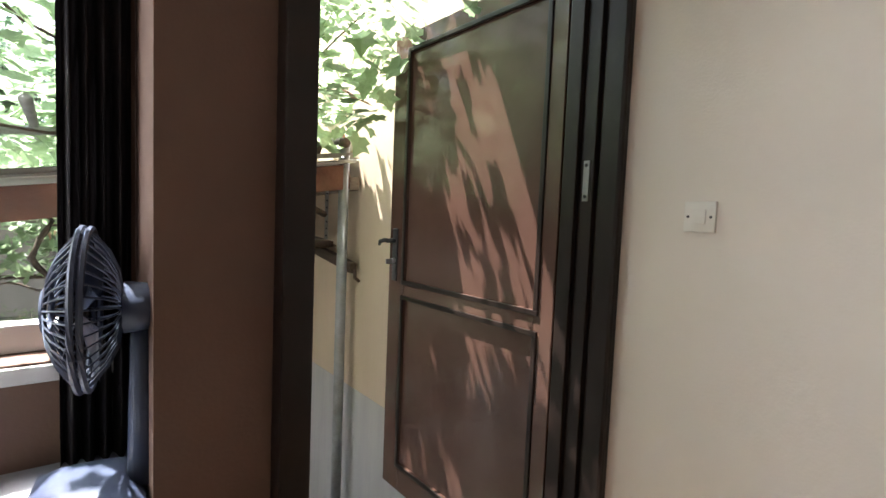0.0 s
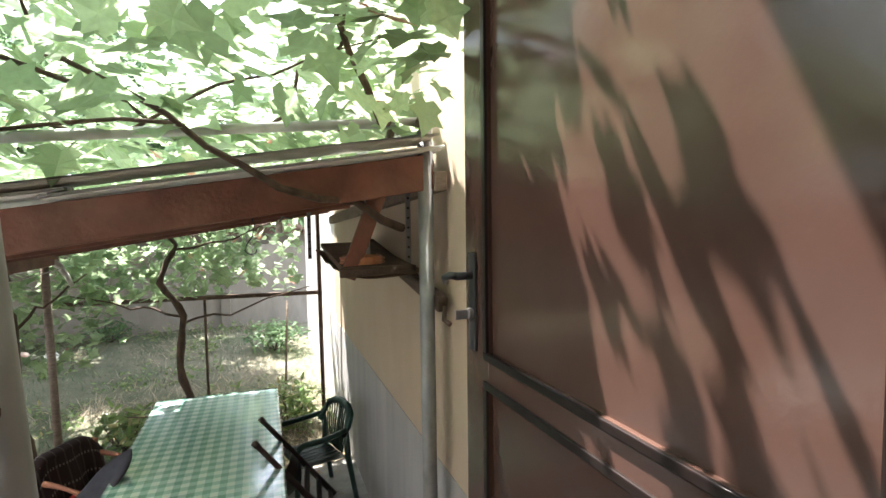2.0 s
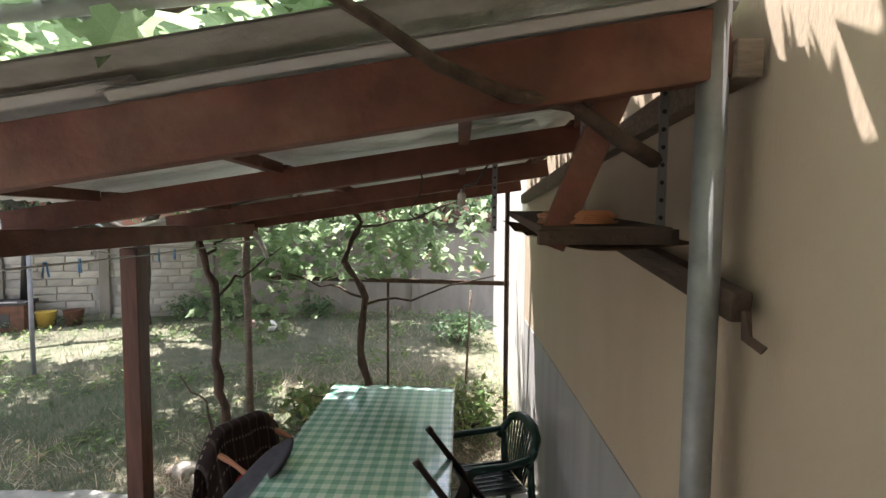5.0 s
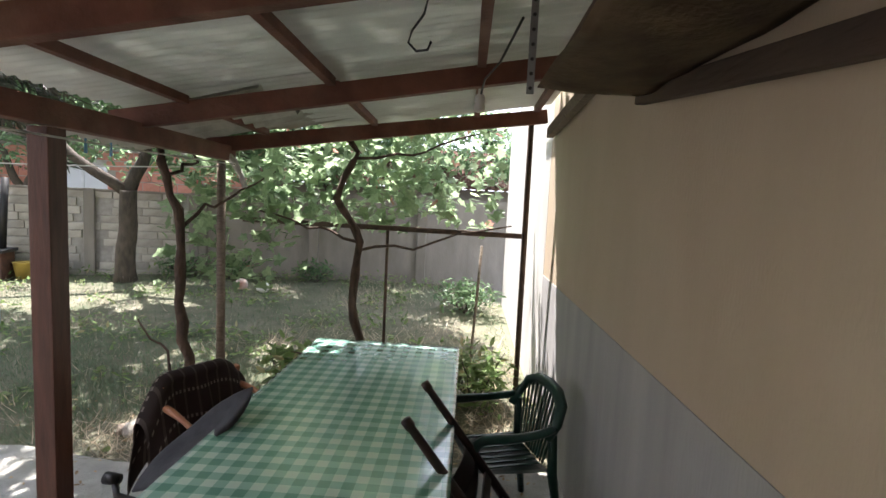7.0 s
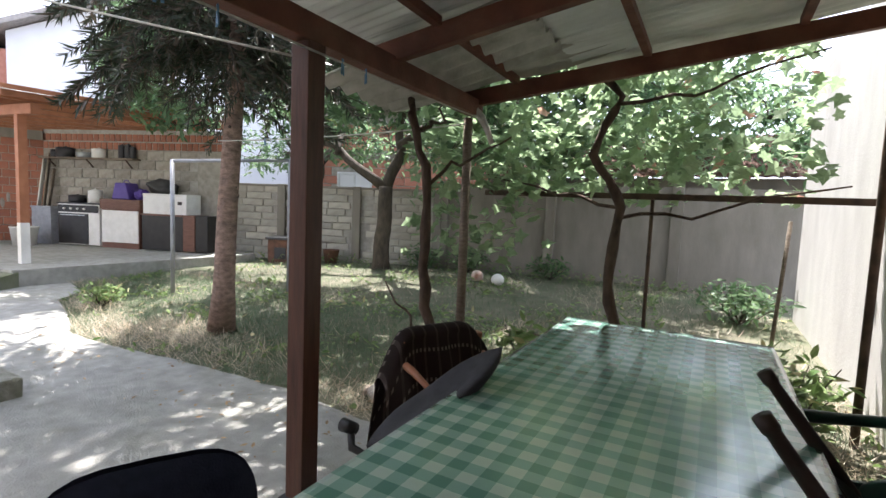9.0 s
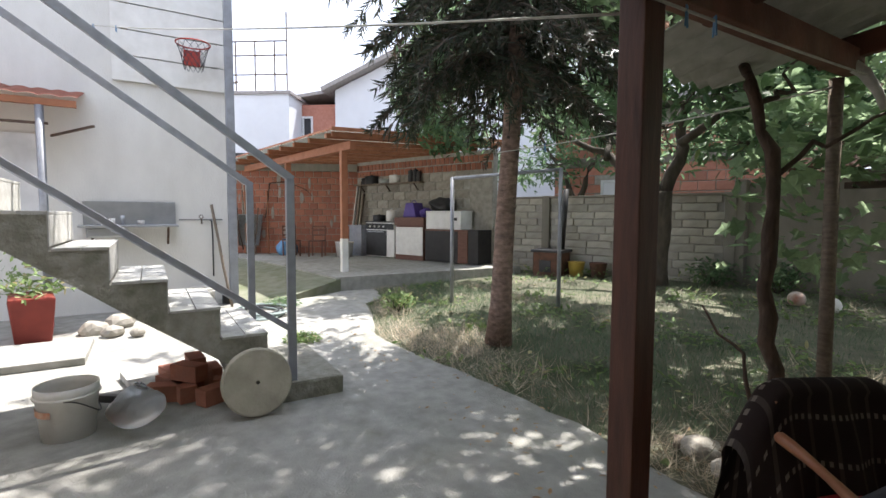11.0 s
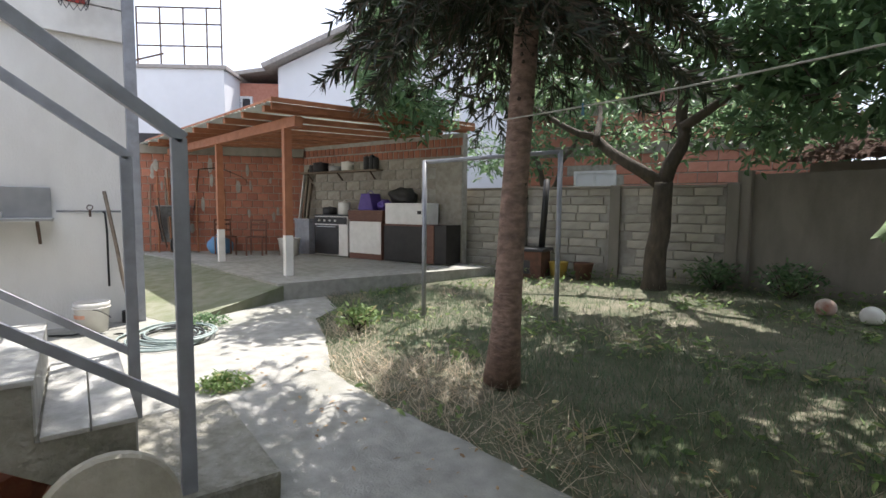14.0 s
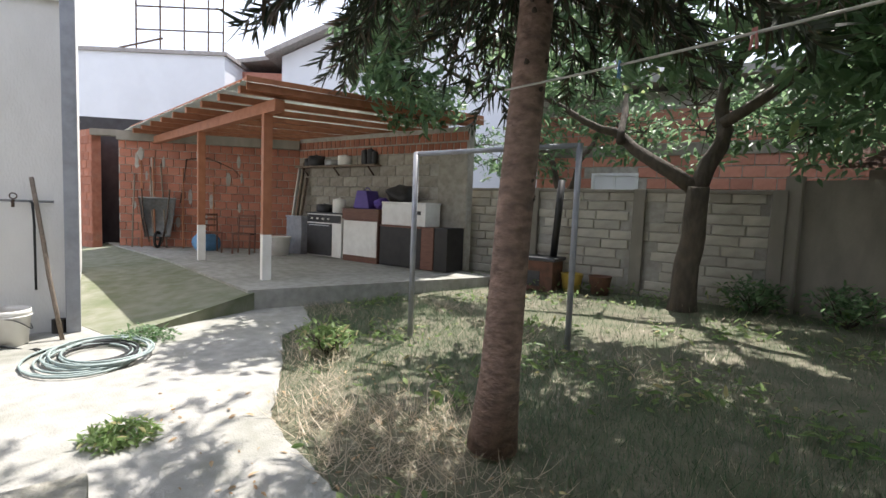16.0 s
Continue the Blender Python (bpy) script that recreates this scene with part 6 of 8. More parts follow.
# ---- wall shelf and clutter under the roof ----
def make_shelf():
    s = thing("hanging_shelf", "rough plank shelf hung under the patio roof with a wooden brace", "shelf", (1.2, 3.6, 2.25))
    o = Vector((1.2, 3.6, 2.25))

    def P(*p):
        return Vector(p) - o

    part("shelf_board", bar(B(), P(1.27, 3.12, 2.31), P(1.31, 4.35, 2.37), 0.34, 0.03, bevel=0.006), "dark_timber", s)
    bm = B()

    def sag(u, v):
        x, y = 1.10 + 0.42 * u, 3.15 + 1.28 * v
        return P(x, y, 2.285 - 0.02 * math.sin(math.pi * u) + 0.05 * v + 0.018 * noise.noise((x * 5, y * 5, 1)))

    grid(bm, 10, 20, sag)
    bmesh.ops.solidify(bm, geom=bm.faces[:], thickness=0.006)
    part("sagging_cover", bm, "litter_board", s, "stained brown sagging cardboard", smooth=True)
    part("edge_board", bar(B(), P(1.09, 3.12, 2.295), P(1.46, 3.14, 2.30), 0.03, 0.04), "dark_timber", s)
    part("brace", bar(B(), P(1.13, 3.16, 2.27), P(1.32, 3.06, 2.80), 0.075, 0.035, up=(0, 1, 0)), "redwood", s)
    for x, y in ((1.06, 4.3), (1.30, 3.5), (1.46, 3.25)):
        bm = B()
        bar(bm, P(x, y, 2.28), P(x, y, roof_z(x, y) - 0.06), 0.026, 0.004, up=(0, 1, 0), bevel=0)
        strap = part("steel_strap", bm, "galv", s)
        bm = B()
        k = 0
        while 2.3 + 0.05 * k < roof_z(x, y) - 0.1:
            q = P(x, y, 2.3 + 0.05 * k)
            rod(bm, q + Vector((0, -0.003, 0)), q + Vector((0, 0.003, 0)), 0.007, n=6)
            k += 1
        tagged(part("strap_holes", bm, "dark_metal", strap), kind="stuff")
    part("plank", bar(B(), P(1.545, 4.6, 2.36), P(1.545, 2.98, 2.14), 0.05, 0.075, bevel=0.008), "dark_timber", s)
    part("hook", tube(B(), [P(1.55, 2.97, 2.13), P(1.53, 2.93, 2.08), P(1.55, 2.90, 2.06)], 0.012, 6), "rust", s)
    part("wall_plate", bar(B(), P(1.55, 3.0, 2.72), P(1.55, 6.9, 2.55), 0.06, 0.09), "greywood", s)
    coil = thing("cable_coil", "orange cable coiled on the hanging shelf", "cable", (1.22, 3.25, 2.325))
    bm = B()
    tube(bm, [(0.10 * math.cos(a) * (1 + 0.1 * math.sin(a * 0.31)), 0.13 * math.sin(a), 0.006 + 0.0009 * a) for a in (0.35 * k for k in range(110))], 0.0045, 5)
    part("cable_loop", bm, "orange_wood", coil)



make_shelf()


def wire(name, pts, r, material, label, category):
    return solo(name, tube(B(), pts, r, 6), material, label, category, smooth=True)


wire("hanging_hook", [(0.70, 4.06, 2.56), (0.715, 4.06, 2.52), (0.70, 4.06, 2.45), (0.665, 4.06, 2.40), (0.655, 4.06, 2.365), (0.68, 4.06, 2.34), (0.715, 4.06, 2.345), (0.725, 4.06, 2.37)], 0.004, "dark_metal", "bent wire hook hanging from the roof timber", "hook")
wire("lamp_cable", [(1.05, 4.62, 2.66), (0.98, 4.9, 2.56), (0.92, 5.3, 2.58), (0.90, 5.52, 2.52)], 0.006, "black_hose", "black lamp cable under the roof", "cable")


def make_bulb():
    b = thing("lamp_socket", "white porcelain lamp socket under a purlin", "lamp", (0.90, 5.48, 2.44))
    part("socket", lathe(B(), [(0.018, 0.10), (0.03, 0.085), (0.032, 0.05), (0.026, 0.045), (0.034, 0.03), (0.034, 0.0), (0.02, -0.005)], 14), "white_plastic", b, smooth=True)
    part("stub", rod(B(), (0, 0, 0.10), (0, 0, 0.16), 0.012, n=8), "white_plastic", b)


make_bulb()


def make_cord(name, a, b, sag, pegs, label):
    a, b = Vector(a), Vector(b)
    pts = [a.lerp(b, f) - Vector((0, 0, sag * 4 * f * (1 - f))) for f in (i / 24 for i in range(25))]
    solo(name, tube(B(), pts, 0.0055, 6), "cord", label, "clothesline", smooth=True)
    for f, material in pegs:
        p = a.lerp(b, f) - Vector((0, 0, sag * 4 * f * (1 - f)))
        g = thing("clothes_peg", "blue plastic clothes peg on a line" if material == "blue_peg" else "faded pink clothes peg on a line", "peg", p, rng.uniform(0, 180), group="clothes pegs")
        for s in (-1, 1):
            part("jaw", bar(B(), (s * 0.004, 0, 0.018), (s * 0.012, 0, -0.055), 0.009, 0.006, up=(0, 1, 0), bevel=0.001), material, g)


M["pink_peg"] = mat("pink_peg_plastic", (0.50, 0.20, 0.18), None, 10, 0.5, 0.03, 60)
make_cord("clothesline", (-4.06, 6.40, 2.05), (-1.22, 6.50, 2.10), 0.03, [(0.24, "blue_peg"), (0.42, "pink_peg")], "white cord strung from the spruce to the patio roof")
make_cord("clothesline", (-1.12, 4.74, 2.08), (HX + 0.07, 2.62, 3.95), 0.06, [(0.80, "blue_peg"), (0.93, "blue_peg")], "white cord strung from the patio post to the house")
make_cord("clothesline", (-1.06, 3.0, 2.12), (-1.06, 6.45, 2.12), 0.02, [(0.30, "blue_peg"), (0.36, "blue_peg"), (0.55, "blue_peg"), (0.60, "blue_peg")], "thin cord under the patio roof with clothes pegs")
rope = solo("cloth_knot", tube(B(), [(-1.25, 6.50, 2.24), (-1.14, 6.46, 2.20), (-1.08, 6.48, 2.14), (-1.02, 6.48, 2.03), (-0.99, 6.49, 1.94)], [0.02, 0.035, 0.03, 0.022, 0.02], 8), "cord", "pale rag knotted on the roof beam end", "rag", smooth=True)


# ---- yard by the outer stair ----
def bucket(x, y, r, h, label, stripe=None):
    b = thing("bucket", label, "bucket", (x, y, 0.0))
    part("body", lathe(B(), [(r * 0.82, 0.0), (r * 0.97, h * 0.84), (r * 1.0, h * 0.86), (r * 1.0, h), (r * 0.95, h), (r * 0.95, h * 0.86), (r * 0.80, 0.02)], 28), "white_plastic", b, smooth=True)
    part("rim", lathe(B(), [(r * 0.975, h * 0.80), (r * 1.045, h * 0.81), (r * 1.045, h * 0.835), (r * 0.98, h * 0.845)], 28, close=False), "white_plastic", b, smooth=True)
    part("contents", lathe(B(), [(r * 0.93, h * 0.70), (r * 0.6, h * 0.76), (r * 0.2, h * 0.78)], 24), "mud", b, "dried mud inside")
    bm = B()
    for k in range(9):
        a0, a1 = 4.4 + k * 0.16, 4.4 + (k + 1) * 0.16
        q = [(r * 0.955 * math.cos(a), r * 0.955 * math.sin(a), z) for a, z in ((a0, h * 0.50), (a1, h * 0.50), (a1, h * 0.62), (a0, h * 0.62))]
        bm.faces.new([bm.verts.new((p[0] * 1.004, p[1] * 1.004, p[2])) for p in q])
    part("label", bm, stripe or "orange_label", b, "faded orange printed label")
    bm = B()
    tube(bm, [(r * 1.0 * math.cos(a), r * 1.0 * math.sin(a) - 0.0, h * 0.80 - 0.5 * h * math.sin(a) ** 2 * 0.8) for a in (math.pi * k / 14 for k in range(15))], 0.004, 5)
    part("bail", bm, "dark_metal", b)


M["mud"] = mat("dried_mud", (0.26, 0.20, 0.14), (0.20, 0.15, 0.10), 14, 0.95, 0.5, 40)
M["orange_label"] = mat("faded_orange_print", (0.55, 0.24, 0.14), (0.62, 0.45, 0.36), 12, 0.6, 0.03, 60)
bucket(-3.80, 2.82, 0.17, 0.33, "large white plastic paint bucket with dried mud")
bucket(-7.95, 3.95, 0.17, 0.33, "white plastic bucket by the house wall")


def make_disc():
    d = thing("concrete_disc", "round concrete disc with a centre hole leaning by the stair", "disc", (-3.56, 3.90, 0.0))
    bm = B()
    n, R, r, th = 40, 0.232, 0.014, 0.075
    rings = []
    for rad, x in ((r, 0), (R - 0.012, 0.0), (R, 0.012), (R, th - 0.012), (R - 0.012, th), (r, th)):
        rings.append([bm.verts.new((x, rad * (1 + 0.006 * noise.noise((k * 0.9, rad * 9, 0))) * math.cos(2 * math.pi * k / n), rad * math.sin(2 * math.pi * k / n))) for k in range(n)])
    for a, b in zip(rings, rings[1:] + rings[:1]):
        for k in range(n):
            bm.faces.new((a[k], a[(k + 1) % n], b[(k + 1) % n], b[k]))
    ob = part("stone", bm, "disc", d)
    ob.matrix_basis = pose(0.02, 0, 0.232, 0, -9, 0)


M["disc"] = mat("pale_cast_concrete", (0.46, 0.43, 0.35), (0.38, 0.35, 0.28), 9, 0.92, 0.35, 45, (0.22, 0.21, 0.15), 3.0, 0.5)
make_disc()


def make_brick_pile():
    """Loose hollow bricks and a red board under the stair."""
    g = "loose bricks under the stair"
    for k, (x, y, z, a, b) in enumerate(((-3.98, 3.42, 0.065, 12, 0), (-4.15, 3.55, 0.065, -20, 0), (-4.02, 3.30, 0.065, 70, 0), (-4.2, 3.35, 0.065, 30, 0), (-4.35, 3.65, 0.065, 5, 0),
                                         (-4.02, 3.46, 0.195, 40, 0), (-4.25, 3.52, 0.195, 5, 0), (-4.45, 3.35, 0.065, 15, 0), (-3.80, 3.62, 0.065, -60, 0), (-3.98, 3.75, 0.06, 80, 0))):
        bm = B()
        box(bm, -0.125, -0.06, -0.062, 0.125, 0.06, 0.062, None, 0.005)
        o = solo("loose_brick", bm, "brick", "broken red brick lying under the stair", "brick", g)
        o.matrix_world = pose(x - 0.12, y + 0.06, z, 0, b, a)
    bm = B()
    box(bm, -0.3, -0.2, -0.03, 0.3, 0.2, 0.03, None, 0.006)
    o = solo("paving_slab", bm, "tread", "pale loose paving slab lying behind the stair", "slab")
    o.matrix_world = pose(-4.62, 3.30, 0.035, 0, 0, 12)


make_brick_pile()


def make_bag():
    bm = B()

    def f(u, v):
        a, r = 2 * math.pi * u, math.sin(math.pi * min(v * 1.02, 0.98)) ** 0.55
        p = Vector((0.19 * r * math.cos(a), 0.16 * r * math.sin(a), 0.30 * v))
        k = noise.noise(p * 7) * 0.035 + noise.noise(p * 19) * 0.012
        return p * (1 + k * 4) + Vector((0.12 * v, 0, -0.0 if v > 0.05 else 0))

    grid(bm, 40, 24, f)
    o = solo("plastic_bag", bm, "bag", "clear plastic bag slumped beside the bucket", "bag", smooth=False)
    o.matrix_world = pose(-3.72, 3.16, 0.0, 0, 0, 30)


make_bag()


def make_hose():
    h = thing("garden_hose", "grey garden hose coiled on the concrete", "hose", (-7.15, 4.52, 0.0))
    for k, (r, material) in enumerate(((0.40, "hose"), (0.33, "hose"), (0.28, "black_hose"), (0.37, "hose"))):
        bm = B()
        pts = []
        for i in range(70):
            a = 0.30 * i
            q = r * (1 + 0.12 * math.sin(0.43 * a + k))
            pts.append((q * math.cos(a) * 1.2 + 0.05 * math.sin(a * 0.21 + k), q * math.sin(a) * 0.95 + 0.05 * k, 0.014 + 0.012 * k + 0.010 * abs(math.sin(0.37 * a + k))))
        tube(bm, pts, 0.010, 6)
        part("coil", bm, material, h, smooth=True)
    part("tail", tube(B(), wander((-0.35, -0.15, 0.015), (-0.75, -0.95, 0.015), 12, 0.15, 2.0), 0.010, 6), "black_hose", h, smooth=True)


make_hose()


def make_sink():
    s = thing("steel_sink", "stainless steel outdoor sink with splashback on the house wall", "sink", (HX + 0.035, 3.08, 1.22))
    part("splashback", box(B(), 0.0, -0.56, 0.03, 0.02, 0.56, 0.36, None, 0.005), "steel", s)
    bm = B()
    box(bm, 0.02, -0.58, 0.0, 0.48, 0.58, 0.03, None, 0.005)
    part("drainboard", bm, "steel", s)
    part("bowl", box(B(), 0.08, -0.5, -0.14, 0.42, -0.05, -0.001, None, 0.02), "steel", s)
    for y in (-0.45, 0.45):
        part("bracket", bar(B(), (0.03, y, -0.25), (0.40, y, -0.01), 0.03, 0.03), "rust", s)
    for k, (y, r, h) in enumerate(((-0.22, 0.04, 0.09), (-0.1, 0.03, 0.13), (0.12, 0.05, 0.06))):
        c = thing("cup", "small cup standing on the sink", "cup", (HX + 0.2, 3.08 + y, 1.252), group="cups on the sink")
        part("wall", lathe(B(), [(r * 0.8, 0), (r, h), (r * 0.9, h), (r * 0.75, 0.008)], 14), "white_plastic" if k != 1 else "steel", c, smooth=True)


make_sink()


def make_awning():
    a = thing("door_awning", "small tiled awning on grey posts at the neighbouring house", "awning", (HX, 2.0, 2.74))
    o = Vector((HX, 2.0, 2.74))
    bm = B()
    grid(bm, 6, 90, lambda u, v: (0.0 + 0.9 * u, -1.6 + 2.2 * v, 0.30 - 0.25 * u + 0.022 * abs(math.sin(v * 34))))
    bmesh.ops.solidify(bm, geom=bm.faces[:], thickness=0.012)
    part("tiles", bm, "pale_brick", a, "pale red roof tiles", smooth=True)
    part("front_beam", box(B(), 0.80, -1.6, -0.05, 0.87, 0.58, 0.03, None, 0.004), "pinewood", a)
    part("post", rod(B(), (0.83, 0.22, -2.74), (0.83, 0.22, -0.05), 0.045, n=14), "rail", a, smooth=True)
    part("tie", bar(B(), (0.02, 0.22, -0.3), (0.9, 0.75, -0.26), 0.03, 0.03), "rust", a)
    part("tie", bar(B(), (0.83, -1.5, -0.28), (0.83, 0.3, -0.26), 0.03, 0.03), "rust", a)
    bm = B()
    box(bm, HX, 1.1, 0.0, HX + 0.03, 2.1, 2.45, None, 0.004)
    setting("door_2", bm, "window_white", "closed pale door under the awning", "door")


make_awning()


def make_tap():
    t = thing("wall_tap", "garden tap on a pipe with a short hose", "tap", (HX + 0.04, 3.98, 1.30))
    part("pipe", tube(B(), [(0.02, -0.3, 0.02), (0.02, 0.30, 0.02)], 0.012, 8), "galv", t, smooth=True)
    part("spout", tube(B(), [(0.02, 0.0, 0.02), (0.09, 0.0, 0.02), (0.10, 0.0, -0.04)], 0.013, 8), "rust", t, smooth=True)
    part("wheel", tube(B(), [(0.06 + 0.0 * a, 0.028 * math.cos(a), 0.065 + 0.0 + 0.028 * math.sin(a)) for a in (k * 0.628 for k in range(10))], 0.006, 6, closed=True), "rust", t)
    part("hose", tube(B(), [(0.02, 0.12, 0.02), (0.06, 0.14, 0.0), (0.07, 0.15, -0.2), (0.06, 0.15, -0.85)], 0.012, 6), "black_hose", t, smooth=True)


make_tap()


def make_tool(name, a, b, r, material, label, head=None):
    t = thing(name, label, "tool", (a[0], a[1], a[2]))
    o = Vector(a)
    part("handle", tube(B(), [Vector(p) - o for p in wander(a, b, 5, 0.015, a[0])], r, 7), material, t, smooth=True)
    if head:
        part("head", bar(B(), Vector(head[0]) - o, Vector(head[1]) - o, head[2], head[3]), "rust", t)


make_tool("shovel_handle", (-7.92, 4.34, 0.0), (-8.22, 4.12, 1.55), 0.02, "greywood", "grey wooden tool handle leaning on the wall")


def make_planter():
    p = thing("planter", "dark red plastic trough with trailing plants", "planter", (-6.95, 2.15, 0.0), 10)
    bm = B()
    box(bm, -0.35, -0.2, 0.0, 0.35, 0.2, 0.5, None, 0.03)
    for v in bm.verts:
        if v.co.z < 0.2:
            v.co.x *= 0.8
            v.co.y *= 0.8
    part("trough", bm, "pot", p)
    mats = []
    for k in range(260):
        mats.append((np.array(turned(1.4)) * rng.uniform(0.06, 0.12), (rng.normal() * 0.25, rng.normal() * 0.18, 0.5 + abs(rng.normal()) * 0.16)))
    ob = new("foliage", scatter_mesh("foliage", TREE_LEAF, TREE_FACES, mats, "weed"))
    ob.parent = p
    tagged(ob, kind="stuff")
    bm = B()
    bar(bm, (-4.6, 2.62, 0.03), (-3.95, 3.12, 0.12), 0.05, 0.05)
    solo("dark_bar", bm, "black_plastic", "dark painted bar lying on the concrete", "bar")
    bm = B()
    box(bm, -6.4, 1.7, 0.0, -5.5, 2.75, 0.07, None, 0.01)
    solo("concrete_kerb", bm, "concrete", "low concrete pad by the wall", "kerb")
    for k, (x, y, s) in enumerate(((-6.9, 2.7, 0.15), (-6.65, 2.9, 0.12), (-7.2, 2.95, 0.17), (-6.5, 3.15, 0.08))):
        bm = B()
        bmesh.ops.create_icosphere(bm, subdivisions=2, radius=s)
        for v in bm.verts:
            v.co = v.co * (1 + 0.25 * noise.noise(v.co * 9 + Vector((k, 0, 0))))
            v.co.z = max(v.co.z * 0.7, -0.05)
        o = solo("rubble_stone", bm, "block", "lump of rubble by the house wall", "stone", "rubble by the house")
        o.matrix_world = pose(x, y, 0.05)


make_planter()


# ---- garden ----
def make_goal():
    g = thing("pipe_goal", "thin grey steel pipe frame standing in the lawn", "frame", (-6.5, 7.4, 0.0))
    a, b = Vector((0, 0, -0.02)), Vector((1.30, 1.05, -0.02))
    part("upright", rod(B(), a, a + Vector((0, 0, 2.02)), 0.03, n=14), "rail", g, smooth=True)
    part("upright", rod(B(), b + Vector((0, 0, 0.04)), b + Vector((0, 0, 2.12)), 0.03, n=14), "rail", g, smooth=True)
    part("crossbar", rod(B(), a + Vector((0, 0, 2.0)), b + Vector((0, 0, 2.1)), 0.026, n=14), "rail", g, smooth=True)


make_goal()
for bx, by, bl in ((-2.78, 11.05, "pale worn football lying in the grass"), (-3.25, 11.2, "pale and brown worn football lying in the grass")):
    bm = B()
    bmesh.ops.create_icosphere(bm, subdivisions=3, radius=0.115)
    for v in bm.verts:
        if v.co.z < -0.09:
            v.co.z = -0.09 - (v.co.z + 0.09) * 0.2
    o = solo("football", bm, "white_paint" if bx > -3 else "ball", bl, "ball", "footballs in the lawn", smooth=True)
    o.matrix_world = pose(bx, by, ground_z(bx, by) + 0.10)


# ---- things along the fence ----
F0, F1 = Vector((-4.8, 12.5, 0)), Vector((-10.1, 10.42, 0))
FD = (F1 - F0).normalized()
FN = Vector((FD.y, -FD.x, 0))
if FN.y > 0:
    FN = -FN                                     # towards the garden


M["brick_dark"] = mat("weathered_tile_shaded_brick", (0.16, 0.075, 0.05), (0.09, 0.05, 0.035), 9, 0.9, 0.4, 40, (0.05, 0.04, 0.03), 1.6, 0.6)


def make_fence_things():
    s = thing("brick_stove", "low red brick garden stove with an iron flue pipe", "stove", F0 + FD * 3.4 + FN * 0.5, math.degrees(math.atan2(-FD.y, -FD.x)))
    # hearth and clay pot borrow the dark tile colour to look shaded
    part("hearth", box(B(), -0.32, -0.25, 0.08, 0.32, 0.25, 0.62, None, 0.015), "brick_dark", s)
    part("top_slab", box(B(), -0.36, -0.29, 0.62, 0.36, 0.29, 0.68, None, 0.01), "dark_metal", s)
    part("flue", rod(B(), (0.2, 0.08, 0.68), (0.26, 0.12, 1.98), 0.06, n=18), "black_plastic", s, smooth=True)
    part("fire_door", box(B(), -0.16, -0.262, 0.2, 0.1, -0.25, 0.45), "dark_metal", s)
    for k, (off, side, mt, lb) in enumerate(((2.85, 0.45, "yellow_pot", "faded yellow plastic tub by the fence"), (2.4, 0.4, "brick_dark", "old clay pot by the fence"))):
        p = F0 + FD * off + FN * side
        t = thing("tub", lb, "pot", (p.x, p.y, ground_z(p.x, p.y)))
        part("wall", lathe(B(), [(0.13, 0), (0.18, 0.3), (0.19, 0.31), (0.165, 0.31), (0.12, 0.03)], 20), mt, t, smooth=True)


M["yellow_pot"] = mat("faded_yellow_plastic", (0.52, 0.36, 0.08), (0.44, 0.30, 0.07), 6, 0.6, 0.05, 60)
make_fence_things()


def make_garden_heap():
    """Planks, stones and a hollow brick where the slab meets the lawn."""
    for k, (x, y, s) in enumerate(((-1.35, 5.95, 0.13), (-1.15, 6.1, 0.10), (-1.6, 6.05, 0.12), (-0.95, 5.95, 0.08), (-1.45, 6.25, 0.09))):
        bm = B()
        bmesh.ops.create_icosphere(bm, subdivisions=2, radius=s)
        for v in bm.verts:
            v.co = v.co * (1 + 0.3 * noise.noise(v.co * 8 + Vector((k * 3, 0, 0))))
            v.co.z = max(v.co.z * 0.55, -0.03)
        o = solo("field_stone", bm, "block", "grey stone at the lawn edge", "stone", "stones at the lawn edge")
        o.matrix_world = pose(x, y, ground_z(x, y) + 0.03)
    bm = B()
    for ix in range(5):
        for iz in range(2):
            x0, z0 = -0.14 + 0.056 * ix, 0.008 + 0.055 * iz
            for b in ((x0, -0.1, z0, x0 + 0.01, 0.1, z0 + 0.055), (x0, -0.1, z0, x0 + 0.056, 0.1, z0 + 0.009)):
                box(bm, *b)
    box(bm, 0.14, -0.1, 0.008, 0.15, 0.1, 0.118)
    box(bm, -0.14, -0.1, 0.118, 0.15, 0.1, 0.128)
    o = solo("hollow_brick", bm, "brick", "red hollow clay brick at the lawn edge", "brick")
    o.matrix_world = pose(-1.12, 5.72, ground_z(-1.12, 5.72) + 0.02, 0, 0, 25)
    bm = B()
    bar(bm, (-1.75, 6.0, 0.02), (-1.2, 6.35, 0.05), 0.14, 0.03)
    solo("old_plank", bm, "greywood", "weathered plank end in the grass", "plank")


make_garden_heap()


# ---- shed contents ----
G0, G1 = Vector((*GW0, 0)), Vector((*GW1, 0))
GD = (G1 - G0).normalized()
GN = Vector((GD.y, -GD.x, 0))                     # out of the wall, towards the yard
GA = math.degrees(math.atan2(GD.y, GD.x))
ZF = 0.13


def at_grey(s, off=0.3, z=ZF):
    p = G0 + GD * s + GN * off
    return (p.x, p.y, z)


